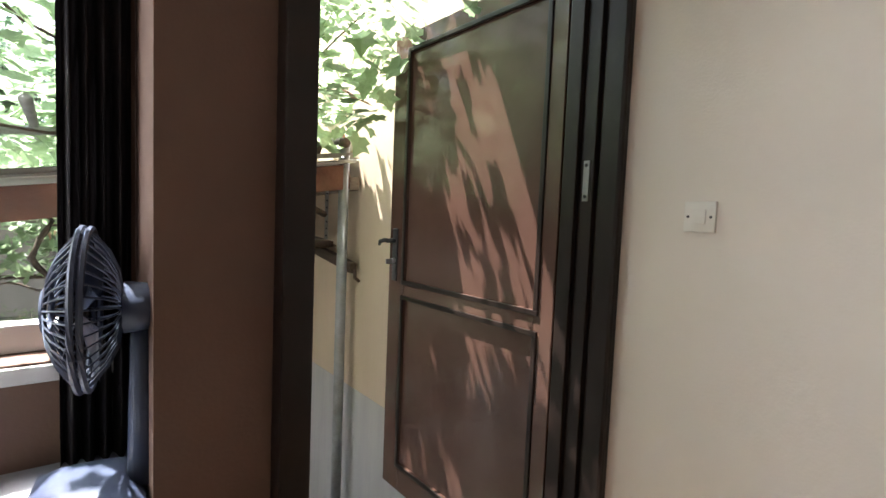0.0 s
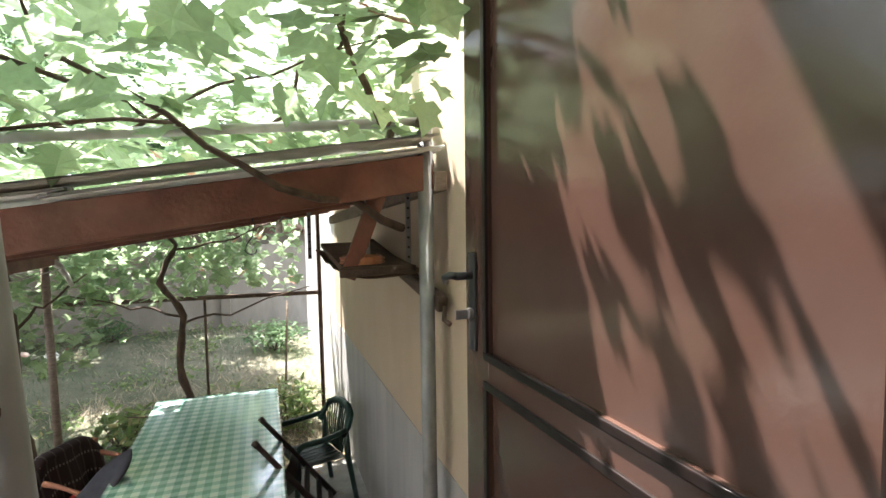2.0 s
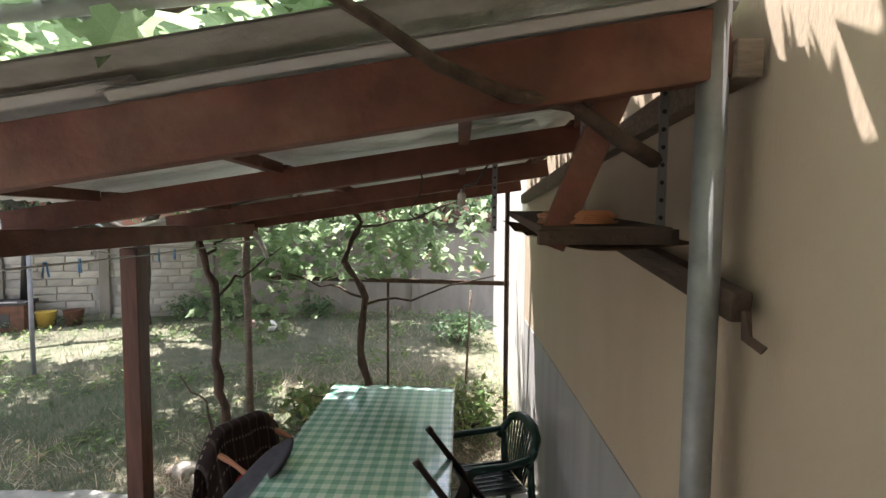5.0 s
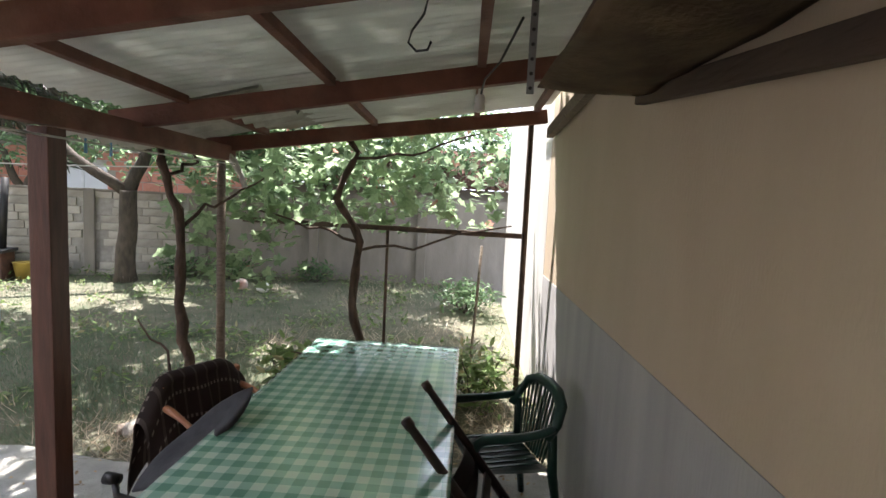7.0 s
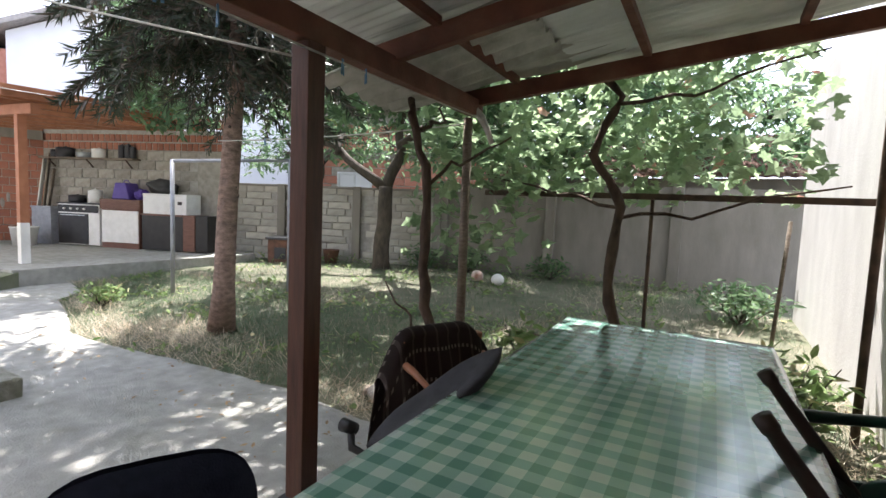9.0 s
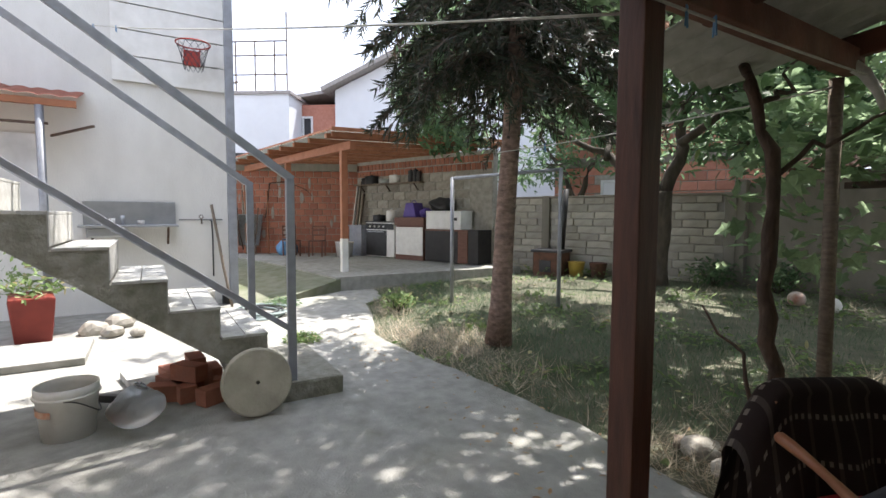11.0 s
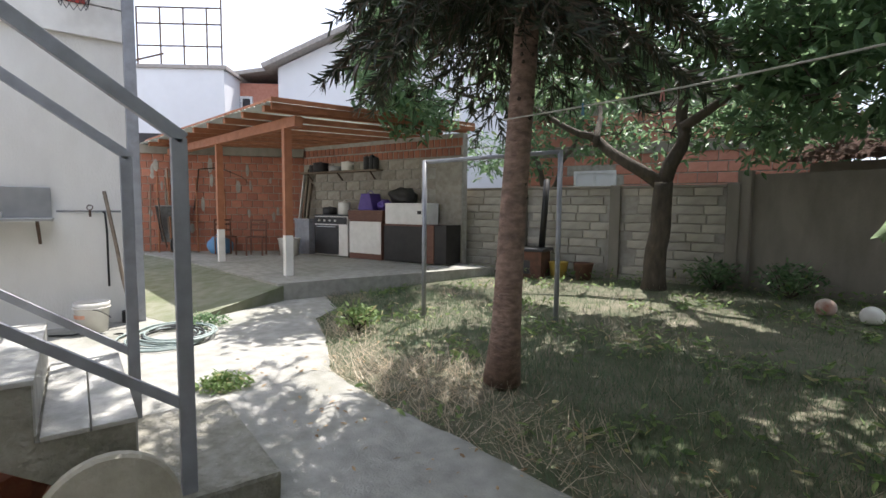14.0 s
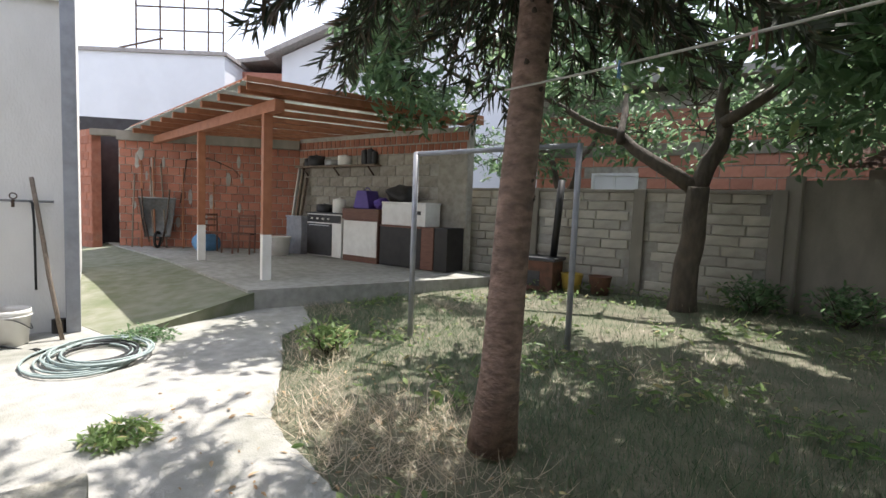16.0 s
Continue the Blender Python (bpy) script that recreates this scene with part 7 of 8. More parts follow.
def make_cooker():
    c = thing("cooker", "white and black enamel cooker with a steel top", "cooker", at_grey(1.85, 0.38), GA)
    part("body", box(B(), -0.62, -0.32, 0.03, 0.62, 0.32, 1.06, None, 0.012), "white_paint", c)
    part("front", box(B(), -0.60, -0.335, 0.05, 0.30, -0.322, 0.82, None, 0.006), "black_plastic", c)
    part("control_panel", box(B(), -0.60, -0.34, 0.85, 0.60, -0.322, 1.03, None, 0.006), "black_plastic", c)
    for k in range(4):
        part("knob", rod(B(), (-0.4 + 0.2 * k, -0.34, 0.94), (-0.4 + 0.2 * k, -0.375, 0.94), 0.028, 0.024, n=14), "white_plastic", c)
    part("hob", box(B(), -0.64, -0.34, 1.06, 0.64, 0.33, 1.09, None, 0.006), "dark_metal", c)
    part("handle", bar(B(), (-0.5, -0.36, 0.78), (0.22, -0.36, 0.78), 0.02, 0.02), "steel", c)


make_cooker()


def jar(s, off, z, r, h, mt, lb, group=""):
    j = thing("pot", lb, "pot", at_grey(s, off, z), GA, group)
    part("body", lathe(B(), [(r * 0.9, 0), (r, 0.02), (r, h * 0.9), (r * 0.92, h * 0.92), (r * 0.92, 0.03)], 18), mt, j, smooth=True)
    part("lid", lathe(B(), [(r * 1.02, h * 0.92), (r * 1.02, h * 0.95), (r * 0.4, h * 1.03), (r * 0.12, h * 1.05), (r * 0.1, h * 1.12)], 18), mt, j, smooth=True)


jar(2.05, 0.4, ZF + 1.09, 0.16, 0.34, "white_paint", "tall white enamel pot on the cooker")
jar(1.45, 0.35, ZF + 1.09, 0.2, 0.2, "dark_metal", "dark pan on the cooker")


def make_cabinet():
    c = thing("cabinet", "white cabinet with a brown worktop", "cabinet", at_grey(3.05, 0.36), GA)
    part("body", box(B(), -0.55, -0.30, 0.0, 0.55, 0.30, 0.98, None, 0.008), "brown_board", c)
    part("door", box(B(), -0.53, -0.325, 0.14, 0.53, -0.302, 0.94, None, 0.006), "white_paint", c)
    part("plinth", box(B(), -0.54, -0.315, 0.0, 0.54, -0.302, 0.13), "brown_board", c)
    part("worktop", box(B(), -0.58, -0.33, 0.98, 0.58, 0.32, 1.22, None, 0.008), "brown_board", c)
    p = thing("purple_crate", "purple plastic crate on the cabinet", "crate", at_grey(2.95, 0.36, ZF + 1.22), GA)
    bm = B()
    box(bm, -0.26, -0.2, 0.0, 0.26, 0.2, 0.42, None, 0.03)
    for v in bm.verts:
        if v.co.z > 0.3:
            v.co.x *= 0.6
    part("body", bm, "bluecloth", p)
    part("handle", tube(B(), arc((-0.1, 0, 0.42), (0, 0, 0.56), (0.1, 0, 0.42), 8), 0.012, 6), "bluecloth", p)
    q = thing("purple_bag", "violet plastic bag beside the crate", "bag", at_grey(3.42, 0.36, ZF + 1.22), GA)
    bm = B()
    bmesh.ops.create_icosphere(bm, subdivisions=3, radius=0.17)
    for v in bm.verts:
        v.co = v.co * (1 + 0.3 * noise.noise(v.co * 11))
        v.co.z = max(v.co.z * 0.85, -0.13) + 0.13
    part("body", bm, "bluecloth", q)


M["brown_board"] = mat("brown_veneer", (0.16, 0.07, 0.045), (0.12, 0.052, 0.034), 8, 0.5, 0.05, 60, stretch=(1, 1, 4))
make_cabinet()


def make_low_table():
    t = thing("old_dresser", "dark brown low dresser with an open black side", "dresser", at_grey(4.55, 0.38), GA)
    part("body", box(B(), -0.85, -0.32, 0.02, 0.30, 0.30, 0.86, None, 0.01), "black_plastic", t)
    part("side", box(B(), 0.30, -0.32, 0.02, 0.62, 0.30, 0.90, None, 0.01), "brown_board", t)
    part("side", box(B(), 0.62, -0.30, 0.02, 0.95, 0.30, 0.90, None, 0.01), "black_plastic", t)
    part("top", box(B(), -0.87, -0.34, 0.86, 0.30, 0.32, 0.90, None, 0.008), "brown_board", t)
    b = thing("white_box", "white polystyrene box on the dresser", "box", at_grey(4.30, 0.38, ZF + 0.90), GA)
    part("body", box(B(), -0.62, -0.26, 0.0, 0.60, 0.26, 0.46, None, 0.015), "white_paint", b)
    part("lid", box(B(), -0.63, -0.27, 0.46, 0.61, 0.27, 0.50, None, 0.015), "white_paint", b)
    part("grip", box(B(), 0.36, -0.268, 0.24, 0.48, -0.258, 0.32, None, 0.004), "black_plastic", b)
    g = thing("black_bag", "black bag slumped on the white box", "bag", at_grey(4.05, 0.36, ZF + 1.40), GA)
    bm = B()
    bmesh.ops.create_icosphere(bm, subdivisions=3, radius=0.3)
    for v in bm.verts:
        v.co = v.co * (1 + 0.45 * noise.noise(v.co * 5))
        v.co = Vector((v.co.x * 1.35, v.co.y * 0.75, max(v.co.z * 0.75, -0.14) + 0.14))
    part("body", bm, "black_plastic", g, smooth=True)


make_low_table()


def make_shed_small():
    b = thing("grey_bin", "grey plastic bin beside the cooker", "bin", at_grey(0.72, 0.5), GA)
    bm = B()
    box(bm, -0.30, -0.22, 0.0, 0.30, 0.22, 0.92, None, 0.02)
    part("body", bm, "rail", b)
    part("lid", box(B(), -0.32, -0.24, 0.92, 0.32, 0.24, 0.97, None, 0.015), "rail", b)
    p = at_grey(0.85, 1.25)
    k = thing("pale_pail", "cream plastic pail on the shed floor", "bucket", p)
    part("body", lathe(B(), [(0.23, 0), (0.28, 0.42), (0.295, 0.43), (0.295, 0.46), (0.26, 0.46), (0.21, 0.03)], 22), "white_plastic", k, smooth=True)
    s = thing("wall_shelf", "dark plank shelf on the block wall", "shelf", at_grey(1.6, 0.12, 2.36), GA)
    part("board", box(B(), -1.5, -0.14, 0.0, 1.45, 0.12, 0.045, None, 0.006), "greywood", s)
    for x in (-1.2, 0.0, 1.2):
        part("bracket", bar(B(), (x, 0.1, -0.2), (x, -0.1, -0.005), 0.03, 0.03), "rust", s)
    for q, r, h, mt in ((0.55, 0.13, 0.2, "dark_metal"), (0.85, 0.22, 0.26, "dark_metal"), (1.45, 0.2, 0.14, "steel"), (1.9, 0.17, 0.24, "white_paint"), (2.6, 0.09, 0.34, "dark_metal"), (2.78, 0.08, 0.36, "dark_metal"), (2.92, 0.07, 0.30, "dark_metal")):
        jar(q, 0.12, 2.405, r, h, mt, "old pot on the shed shelf" if r > 0.1 else "dark bottle on the shed shelf", "pots on the shed shelf")
    for k2, (s0, z1, w) in enumerate(((0.12, 2.35, 0.14), (0.30, 2.5, 0.10), (0.42, 2.1, 0.12))):
        a, b2 = Vector(at_grey(s0 + 0.15, 0.55)), Vector(at_grey(s0, 0.08, z1))
        solo("leaning_board", bar(B(), a, b2, w, 0.03, up=(0.5, 0.5, 0.2)), "greywood" if k2 else "white_paint", "board leaning in the shed corner", "board", "boards in the shed corner")
    # firewood and a cane chair in the corner
    ch = thing("old_chair", "dark old wooden chair in the shed corner", "chair", at_grey(0.15, 1.75), GA + 40)
    for sx in (-0.2, 0.2):
        part("leg", bar(B(), (sx, -0.2, 0), (sx, -0.2, 0.46), 0.035, 0.035, up=(0, 1, 0)), "brown_board", ch)
        part("leg", bar(B(), (sx, 0.2, 0), (sx, 0.24, 0.95), 0.035, 0.035, up=(0, 1, 0)), "brown_board", ch)
    part("seat", box(B(), -0.23, -0.23, 0.46, 0.23, 0.23, 0.50, None, 0.01), "brown_board", ch)
    for z in (0.65, 0.8, 0.92):
        part("back_rail", bar(B(), (-0.2, 0.225, z), (0.2, 0.225, z), 0.02, 0.05), "brown_board", ch)
    copy_thing(ch, pose(*at_grey(-0.55, 2.2), 0, 0, GA + 75))


make_shed_small()

R0 = Vector((*GW0, 0))
R1 = Vector((*RW1, 0))
RD = (R1 - R0).normalized()
RN = Vector((-RD.y, RD.x, 0))                     # out of the red wall, towards the yard
RA = math.degrees(math.atan2(RD.y, RD.x))


def at_red(s, off=0.3, z=ZF):
    p = R0 + RD * s + RN * off
    return (p.x, p.y, z)


def make_barrow():
    w = thing("wheelbarrow", "grey metal wheelbarrow tipped upright against the brick wall", "wheelbarrow", at_red(3.45, 0.45), RA)
    bm = B()
    grid(bm, 12, 12, lambda u, v: ((u - 0.5) * (0.62 + 0.28 * v), -0.05 - 0.24 * (1 - (2 * u - 1) ** 4) * math.sin(math.pi * min(v + 0.05, 1)), 0.28 + 1.0 * v))
    bmesh.ops.solidify(bm, geom=bm.faces[:], thickness=0.01)
    part("tray", bm, "galv", w, smooth=True)
    part("rim", tube(B(), [((u - 0.5) * 0.9, -0.05 - 0.0, 1.28) for u in (0, 0.25, 0.5, 0.75, 1)], 0.018, 8), "galv", w)
    for s in (-1, 1):
        part("shaft", tube(B(), [(s * 0.15, 0.05, 0.15), (s * 0.28, 0.08, 0.8), (s * 0.33, 0.05, 1.5)], 0.02, 8), "rust", w, smooth=True)
    wh = part("wheel", tube(B(), [(0.0, -0.05 + 0.19 * math.cos(a), 0.215 + 0.19 * math.sin(a)) for a in (k * math.pi / 12 for k in range(24))], 0.035, 8, closed=True), "tyre", w, smooth=True)
    part("hub", rod(B(), (-0.05, -0.05, 0.215), (0.05, -0.05, 0.215), 0.03, n=10), "rust", wh)


make_barrow()
for k, (s, z, lean) in enumerate(((3.95, 2.35, 0.1), (3.75, 2.2, 0.2), (3.68, 2.45, 0.15), (3.5, 2.3, 0.25), (2.95, 2.2, 0.1), (4.12, 2.0, 0.05), (2.2, 1.9, 0.1))):
    make_tool("garden_tool", at_red(s - lean, 0.35), at_red(s, 0.06, z), 0.02, "greywood" if k % 2 else "orange_wood", "long handled garden tool leaning on the brick wall",
              (at_red(s - lean, 0.35, ZF + 0.02), at_red(s - lean, 0.35, ZF + 0.26), 0.2, 0.02) if k in (0, 3) else None)
solo("scythe", tube(B(), [at_red(3.0, 0.12, 1.3), at_red(2.85, 0.1, 2.45), at_red(2.3, 0.1, 2.5), at_red(1.7, 0.1, 2.25), at_red(1.5, 0.1, 2.05)], [0.02, 0.02, 0.016, 0.012, 0.006], 7), "rust", "rusty scythe hung on the brick wall", "tool", smooth=True)
bm = B()
bmesh.ops.create_icosphere(bm, subdivisions=3, radius=0.3)
for v in bm.verts:
    v.co = v.co * (1 + 0.3 * noise.noise(v.co * 5))
    v.co.z = max(v.co.z, -0.2) + 0.2
o = solo("blue_sack", bm, "blue_peg", "blue plastic sack on the shed floor", "sack", smooth=True)
o.matrix_world = pose(*at_red(2.2, 0.7))


# ---- masonry, piece by piece ----
def piece_mesh(name, w, d, h, material, bevel=0.008):
    """A block with softened front edges, its face towards -y; 20 faces or so."""
    bm = B()
    b = bevel
    q = [(-w / 2, 0, -h / 2), (w / 2, 0, -h / 2), (w / 2, 0, h / 2), (-w / 2, 0, h / 2)]
    f = [(-w / 2 + b, -d, -h / 2 + b), (w / 2 - b, -d, -h / 2 + b), (w / 2 - b, -d, h / 2 - b), (-w / 2 + b, -d, h / 2 - b)]
    mid = [(x, -d + b, z) for x, _, z in q]
    A, Bm, C = ([bm.verts.new(p) for p in r] for r in (q, mid, f))
    bm.faces.new(C)
    for r0, r1 in ((A, Bm), (Bm, C)):
        for i in range(4):
            bm.faces.new((r0[i], r0[(i + 1) % 4], r1[(i + 1) % 4], r1[i]))
    return mesh_of(name, bm, material)


def lay(parent, name, meshes, origin, heading, courses, length, skip=None, jitter=0.004, seed=1):
    """Courses of pieces on a wall face. courses: (z, height, piece width, joint, offset, mesh key)."""
    rg = random.Random(seed)
    turn = Matrix.Rotation(math.atan2(heading.y, heading.x), 4, "Z")
    n = 0
    for z, h, w, joint, off, key in courses:
        s = -off
        while s < length:
            a, b = max(s, 0.0), min(s + w, length)
            if b - a > w * 0.35 and not (skip and skip((a + b) / 2, z + h / 2)):
                ob = new(name, meshes[key])
                ob.parent = parent
                p = origin + heading * ((a + b) / 2)
                tilt = Matrix.Rotation(rg.uniform(-0.012, 0.012), 4, "Y")
                ob.matrix_world = Matrix.Translation((p.x, p.y, z + h / 2)) @ turn @ tilt @ Matrix.Translation((0, rg.uniform(-jitter, jitter), 0)) @ Matrix.Diagonal(((b - a - joint) / w, 1, (h - joint) / h, 1))
                n += 1
            s += w
    return n


def make_masonry():
    # garden fence of stone-faced panels
    f = wall_between("fence_wall_panels", (F1.x, F1.y), (F0.x, F0.y), -0.1, 1.80, 0.10, "mortar", "garden fence of stone-faced concrete panels", 1)
    fl = (F1 - F0).length
    m = {"a": piece_mesh("fence_stone", 0.62, 0.035, 0.155, "fence", 0.010), "b": piece_mesh("fence_stone", 0.44, 0.035, 0.155, "fence", 0.010), "c": piece_mesh("fence_stone", 0.53, 0.030, 0.155, "fence", 0.010)}
    rows = [(0.08 + 0.158 * k, 0.155, {"a": 0.62, "b": 0.44, "c": 0.53}["abcacbabcab"[k]], 0.014, (0.17 * k * 3) % 0.44, "abcacbabcab"[k]) for k in range(11)]
    lay(f, "stone", m, F1, -FD, rows, fl, lambda s, z: min(abs(s - q) for q in (0.1, 1.95, 3.75, 5.6)) < 0.12, 0.005, 3)
    for q in (0.1, 1.95, 3.75, 5.6):
        p = F1 - FD * q + FN * 0.03
        bm = B()
        box(bm, -0.09, -0.06, -0.1, 0.09, 0.08, 1.86, Matrix.Translation((p.x, p.y, 0)) @ Matrix.Rotation(math.atan2(FD.y, FD.x), 4, "Z"), 0.01)
        part("fence_post", bm, "fence_wall", f)
    bm = B()
    bar(bm, (F1.x, F1.y, 1.825), (F0.x, F0.y, 1.825), 0.16, 0.05, bevel=0.006)
    part("coping", bm, "fence_wall", f)
    # plain concrete wall
    w = wall_between("fence_wall_concrete", (F0.x, F0.y + 0.02), (2.2, 13.25), -0.1, 2.0, 0.14, "fence_wall", "stained bare concrete boundary wall", 1)
    for x in (-4.72, -2.4, -0.1):
        y = 12.52 + (x + 4.8) * 0.1043
        bm = B()
        box(bm, x - 0.10, y - 0.10, -0.1, x + 0.10, y + 0.05, 2.06, None, 0.012)
        part("pier", bm, "fence_wall", w)
    # grey block wall of the shed with a top of small red bricks
    g = wall_between("wall_shed_block", (G0.x, G0.y), (G1.x, G1.y), 0.0, 3.15, 0.2, "mortar", "grey concrete block wall at the back of the shed", 1)
    gl = (G1 - G0).length
    m = {"k": piece_mesh("wall_block", 0.50, 0.022, 0.25, "block", 0.010), "r": piece_mesh("wall_brick", 0.17, 0.020, 0.20, "brick", 0.008)}
    rows = [(0.13 + 0.25 * k, 0.25, 0.50, 0.018, 0.25 * (k % 2), "k") for k in range(10)]
    rows += [(2.63 + 0.215 * k, 0.215, 0.17, 0.024, 0.085 * (k % 2), "r") for k in range(2)]
    lay(g, "block", m, G0, GD, rows, gl, lambda s, z: s > gl - 0.75 and z < 2.6, 0.006, 5)
    bm = B()
    box(bm, gl - 0.75, -0.02, 0.13, gl - 0.02, 0.0, 2.62, Matrix.Translation(G0) @ Matrix.Rotation(math.atan2(GD.y, GD.x), 4, "Z"))
    part("plaster_patch", bm, "block", g, "smeared grey plaster")
    # red hollow-brick wall with a doorway at its end
    r = wall_between("wall_shed_red", (R0.x, R0.y), (R1.x, R1.y), 0.0, 2.95, 0.2, "mortar", "red hollow brick wall with smeared mortar", -1)
    rl = (R1 - R0).length
    m = {"h": piece_mesh("hollow_brick", 0.29, 0.02, 0.21, "brick", 0.007)}
    turn = Matrix.Rotation(math.atan2(-RD.y, -RD.x), 4, "Z")
    rg = random.Random(8)
    for k in range(13):
        s = -0.145 * (k % 2)
        while s < rl:
            a, b = max(s, 0), min(s + 0.29, rl)
            if b - a > 0.1:
                p = R0 + RD * ((a + b) / 2)
                ob = new("brick", m["h"])
                ob.parent = r
                ob.matrix_world = Matrix.Translation((p.x, p.y, 0.13 + 0.21 * k + 0.105)) @ turn @ Matrix.Translation((0, rg.uniform(-0.005, 0.005), 0)) @ Matrix.Diagonal(((b - a - 0.016) / 0.29, 1, 0.93, 1))
            s += 0.29
    bm = B()
    bar(bm, (R0.x, R0.y, 2.97), (R1.x, R1.y, 2.97), 0.28, 0.24, bevel=0.006)
    part("ring_beam", bm, "fence_wall", r, "rough grey concrete ring beam")
    # smears of mortar
    bm = B()
    for k in range(26):
        s, z, h = rg.uniform(0.2, rl - 0.1), rg.uniform(0.6, 2.7), rg.uniform(0.08, 0.22)
        p = R0 + RD * s + RN * 0.024
        bmesh.ops.create_uvsphere(bm, u_segments=8, v_segments=5, radius=1.0, matrix=Matrix.Translation((p.x, p.y, z)) @ turn @ Matrix.Diagonal((rg.uniform(0.03, 0.07), 0.008, h, 1)))
    part("mortar_smears", bm, "mortar", r)
    e = R1 + RD * 0.62
    w2 = wall_between("wall_shed_red_end", (e.x, e.y), (e.x - 3.0, e.y - 1.2), 0.0, 3.1, 0.2, "brick", "red brick wall beside the shed doorway", -1)
    m2 = {"h": piece_mesh("hollow_brick", 0.29, 0.02, 0.21, "brick", 0.007)}
    q0 = Vector((e.x, e.y, 0))
    hd = Vector((3.0, 1.2, 0)).normalized()
    lay(w2, "brick", m2, q0 - hd * 3.2, hd, [(0.0 + 0.21 * k, 0.21, 0.29, 0.016, 0.145 * (k % 2), "h") for k in range(14)], 3.2, lambda s, z: s < 1.8, 0.005, 9)
    bm = B()
    a = R1 - RN * 0.6
    bar(bm, (R1.x, R1.y, 3.02), (e.x, e.y, 3.02), 0.22, 0.16, bevel=0.005)
    part("lintel", bm, "fence_wall", w2)
    # near-black sheet added behind the doorway in place of its shade
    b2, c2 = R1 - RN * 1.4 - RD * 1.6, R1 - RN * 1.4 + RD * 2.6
    wall_between("wall_shed_inner", (b2.x, b2.y), (c2.x, c2.y), 0, 3.6, 0.1, "dark_metal", "dark sheet standing for the shade inside the shed doorway", -1)
    # unplastered brick house beyond the fence
    hb = F1 - FD * 0.4 - FN * 3.8
    ha = F1 - FD * 7.6 - FN * 3.8
    h = thing("brick_house", "unplastered red block house beyond the garden fence", "house", (0, 0, 0))
    bm = B()
    d = (ha - hb).normalized()
    nb = -FN
    lo = [hb, ha, ha + nb * 5, hb + nb * 5]
    v0 = [bm.verts.new((p.x, p.y, -0.05)) for p in lo]
    v1 = [bm.verts.new((p.x, p.y, 4.3)) for p in lo]
    bm.faces.new(v0)
    bm.faces.new(v1)
    for i in range(4):
        bm.faces.new((v0[i], v0[(i + 1) % 4], v1[(i + 1) % 4], v1[i]))
    wl = part("wall", bm, "mortar", h)
    m = {"p": piece_mesh("house_block", 0.42, 0.02, 0.25, "pale_brick", 0.008)}
    L = (ha - hb).length
    lay(wl, "block", m, hb, d, [(1.3 + 0.26 * k, 0.25, 0.42, 0.016, 0.21 * (k % 2), "p") for k in range(10)], L, lambda s, z: (1.3 < s < 2.7 and z < 2.65) or 2.85 < z < 3.1, 0.004, 12)
    T = Matrix.Translation(hb) @ Matrix.Rotation(math.atan2(d.y, d.x), 4, "Z")
    bm = B()
    box(bm, 0, -0.05, 2.84, L, 0.0, 3.1, T, 0.006)
    part("ring_beam", bm, "fence_wall", h)
    bm = B()
    for b in ((1.45, 1.4, 1.52, 2.45), (2.48, 1.4, 2.55, 2.45), (1.52, 2.38, 2.48, 2.45), (1.97, 1.4, 2.03, 2.38)):
        box(bm, b[0], -0.05, b[1], b[2], 0.0, b[3], T, 0.005)
    wf = part("window", bm, "window_white", h, "small white framed window")
    bm = B()
    box(bm, 1.52, -0.02, 1.4, 2.48, -0.004, 2.38, T)
    part("pane", bm, "far_white", wf)
    bm = B()
    mid = (hb + ha) / 2
    bar(bm, (*(hb + nb * 2.4 - d * 0.4).xy, 4.5), (*(ha + nb * 2.4 + d * 0.4).xy, 4.5), 5.8, 0.2, bevel=0)
    part("roof", bm, "rooftile", h)
    # old tiled shed roof behind the concrete wall
    t = thing("tiled_shed", "old shed with a dark red tiled roof beyond the wall", "shed", (0, 0, 0))
    part("wall", box(B(), -4.3, 14.0, -0.05, 2.0, 16.5, 2.25), "fence_wall", t)
    bm = B()
    grid(bm, 150, 22, lambda u, v: (-4.6 + 7.0 * u, 13.65 + 2.6 * v, 2.2 + 1.15 * v + 0.028 * abs(math.sin(u * 105)) + 0.03 * ((v * 22 / 2.0) % 1.0 < 0.01)))
    bmesh.ops.solidify(bm, geom=bm.faces[:], thickness=0.02)
    part("roof", bm, "brick_dark", t, smooth=False)


make_masonry()


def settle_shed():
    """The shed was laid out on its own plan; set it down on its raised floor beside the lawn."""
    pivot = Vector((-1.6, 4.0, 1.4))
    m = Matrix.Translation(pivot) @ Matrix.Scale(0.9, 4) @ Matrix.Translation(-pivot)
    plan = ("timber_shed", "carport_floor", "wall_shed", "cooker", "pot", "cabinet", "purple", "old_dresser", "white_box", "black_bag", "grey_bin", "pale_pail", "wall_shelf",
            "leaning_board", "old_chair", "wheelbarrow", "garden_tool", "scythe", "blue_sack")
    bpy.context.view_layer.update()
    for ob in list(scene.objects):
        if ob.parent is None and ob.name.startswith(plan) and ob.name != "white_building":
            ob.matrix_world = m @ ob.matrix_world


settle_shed()


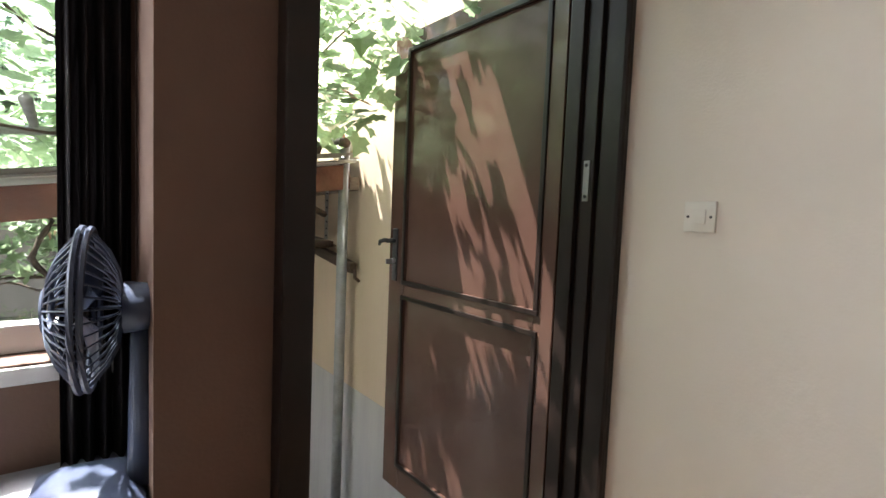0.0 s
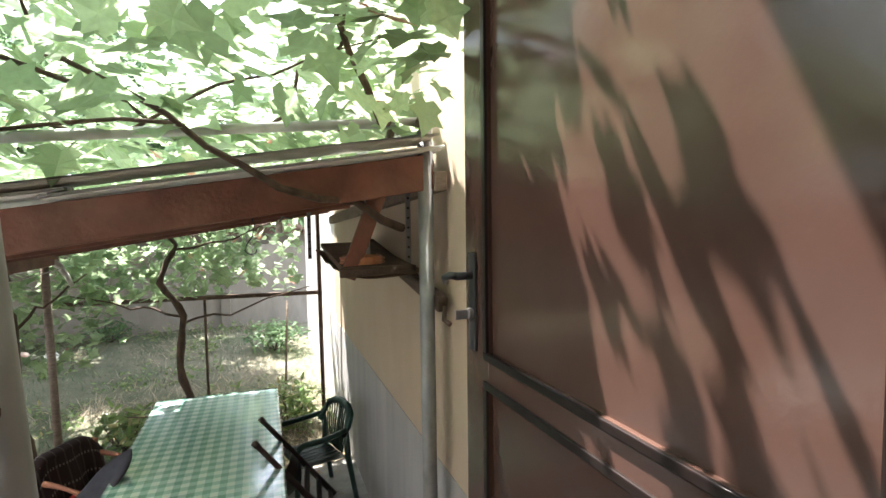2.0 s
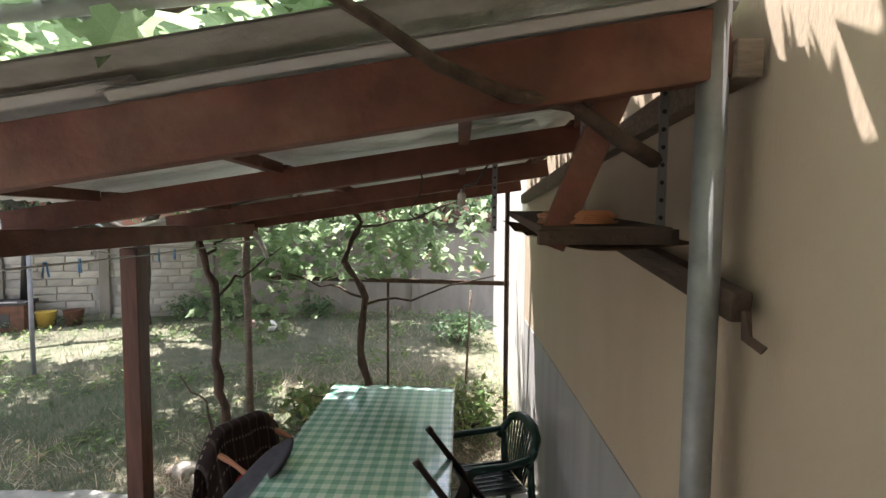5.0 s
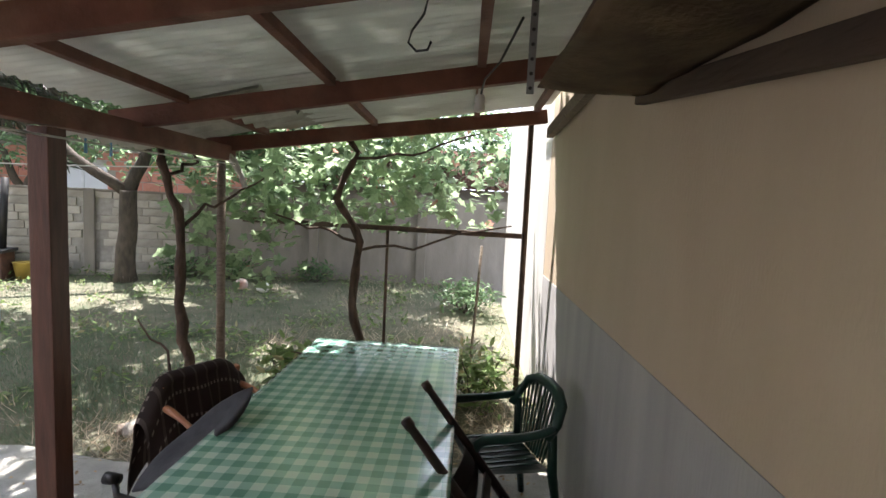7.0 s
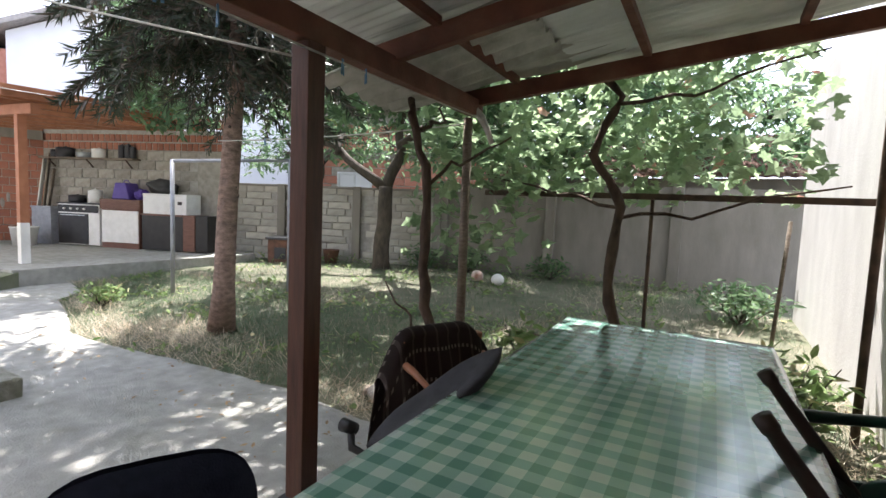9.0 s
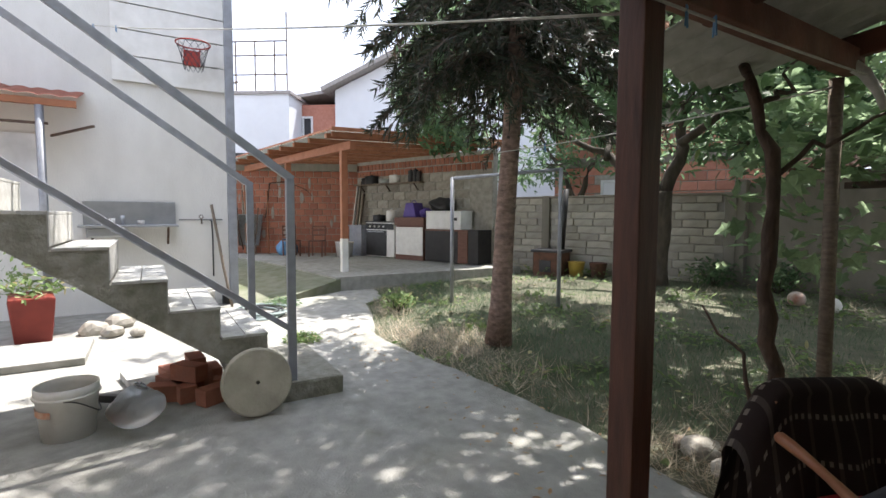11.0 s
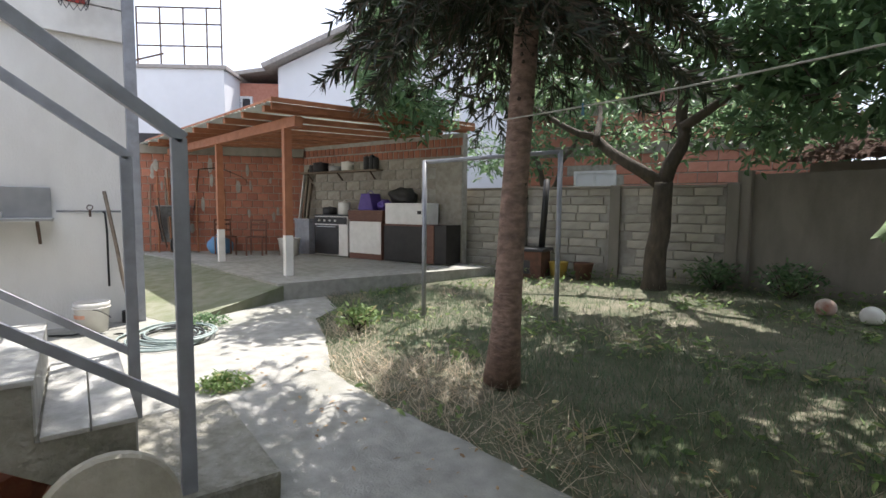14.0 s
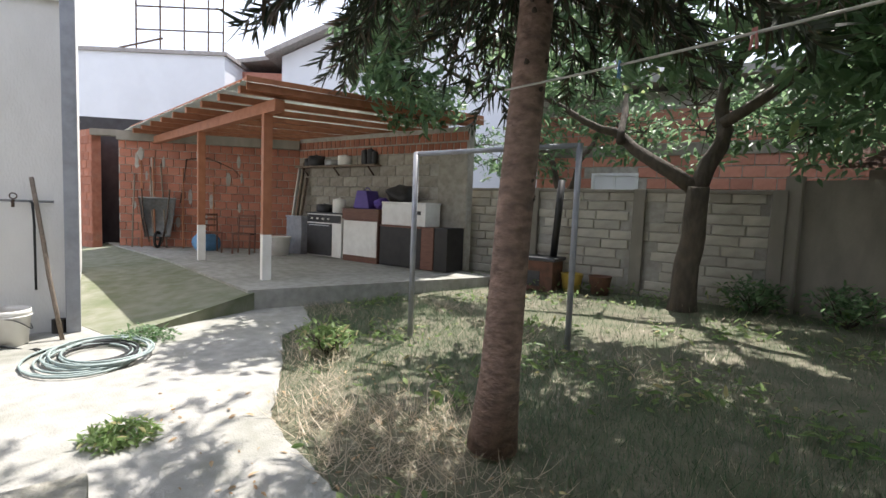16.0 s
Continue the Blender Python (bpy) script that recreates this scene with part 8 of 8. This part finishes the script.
# ---- the room's few things ----
def make_room_things():
    c = thing("low_cabinet", "low dark cabinet under the room window", "cabinet", (-0.55, 1.055, FLOOR))
    part("body", box(B(), -0.75, -0.16, 0.0, 0.64, 0.16, 0.83, None, 0.006), "brown_board", c)
    part("top", box(B(), -0.77, -0.18, 0.83, 0.655, 0.165, 0.87, None, 0.006), "rail", c)
    for x in (-0.72, -0.05):
        part("door", box(B(), x, -0.178, 0.05, x + 0.64, -0.161, 0.72, None, 0.005), "brown_board", c)
    f = thing("table_fan", "dark blue table fan seen from its side on the cabinet", "fan", (0.02, 1.04, FLOOR + 0.87), 262)
    f.scale = (1.2, 1.2, 1.2)
    bm = B()
    grid(bm, 12, 12, lambda u, v: ((u - 0.5) * 0.19, (v - 0.5) * 0.15, 0.004 + 0.028 * (1 - (2 * u - 1) ** 4) * (1 - (2 * v - 1) ** 4)))
    grid(bm, 12, 12, lambda u, v: ((u - 0.5) * 0.19, (v - 0.5) * 0.15, 0.0))
    part("base", bm, "fan_blue", f, smooth=True)
    part("stem", rod(B(), (0, 0.068, 0.01), (0, 0.068, 0.265), 0.020, 0.014, n=12), "fan_blue", f, smooth=True)
    part("motor", rod(B(), (0, 0.046, 0.285), (0, 0.105, 0.285), 0.040, 0.032, n=18), "fan_blue", f, smooth=True)
    bm = B()
    R = 0.118
    for k in range(40):
        a = 2 * math.pi * k / 40
        for s in (-1, 1):
            pts = [(r * math.cos(a), s * 0.045 * (1 - (r / R) ** 3), 0.285 + r * math.sin(a)) for r in (0.03, 0.06, 0.085, 0.105, R)]
            tube(bm, pts, 0.0016, 4)
    for r, y in ((R, -0.004), (R * 0.99, 0.006), (0.03, -0.045), (0.03, 0.045)):
        tube(bm, [(r * math.cos(2 * math.pi * k / 32), y, 0.285 + r * math.sin(2 * math.pi * k / 32)) for k in range(32)], 0.0045, 6, closed=True)
    part("cage", bm, "fan_blue", f)
    for k in range(3):
        bm = B()
        grid(bm, 6, 6, lambda u, v: (0.02 + 0.085 * u, 0.03 * (v - 0.5), (v - 0.5) * (0.04 + 0.06 * u)))
        bmesh.ops.solidify(bm, geom=bm.faces[:], thickness=0.003)
        b = part("blade", bm, "fan_blue", f, smooth=True)
        b.matrix_basis = Matrix.Translation((0, 0, 0.285)) @ Matrix.Rotation(k * 2.094, 4, "Y")
    bm = B()
    grid(bm, 60, 4, lambda u, v: (-0.02 + 0.12 * u, 1.19 + 0.022 * math.sin(u * 28), 1.95 + 1.7 * v))
    bmesh.ops.solidify(bm, geom=bm.faces[:], thickness=0.003)
    ct = solo("curtain", bm, "curtain", "dark drawn curtain gathered beside the window", "curtain", smooth=True)
    r = solo("curtain_rod", rod(B(), (-3.4, 1.19, 3.66), (0.10, 1.19, 3.66), 0.012, n=10), "dark_metal", "dark curtain rod over the window", "rod")


M["fan_blue"] = mat("dark_blue_plastic", (0.045, 0.06, 0.10), (0.035, 0.045, 0.08), 6, 0.4, 0.03, 60)
make_room_things()
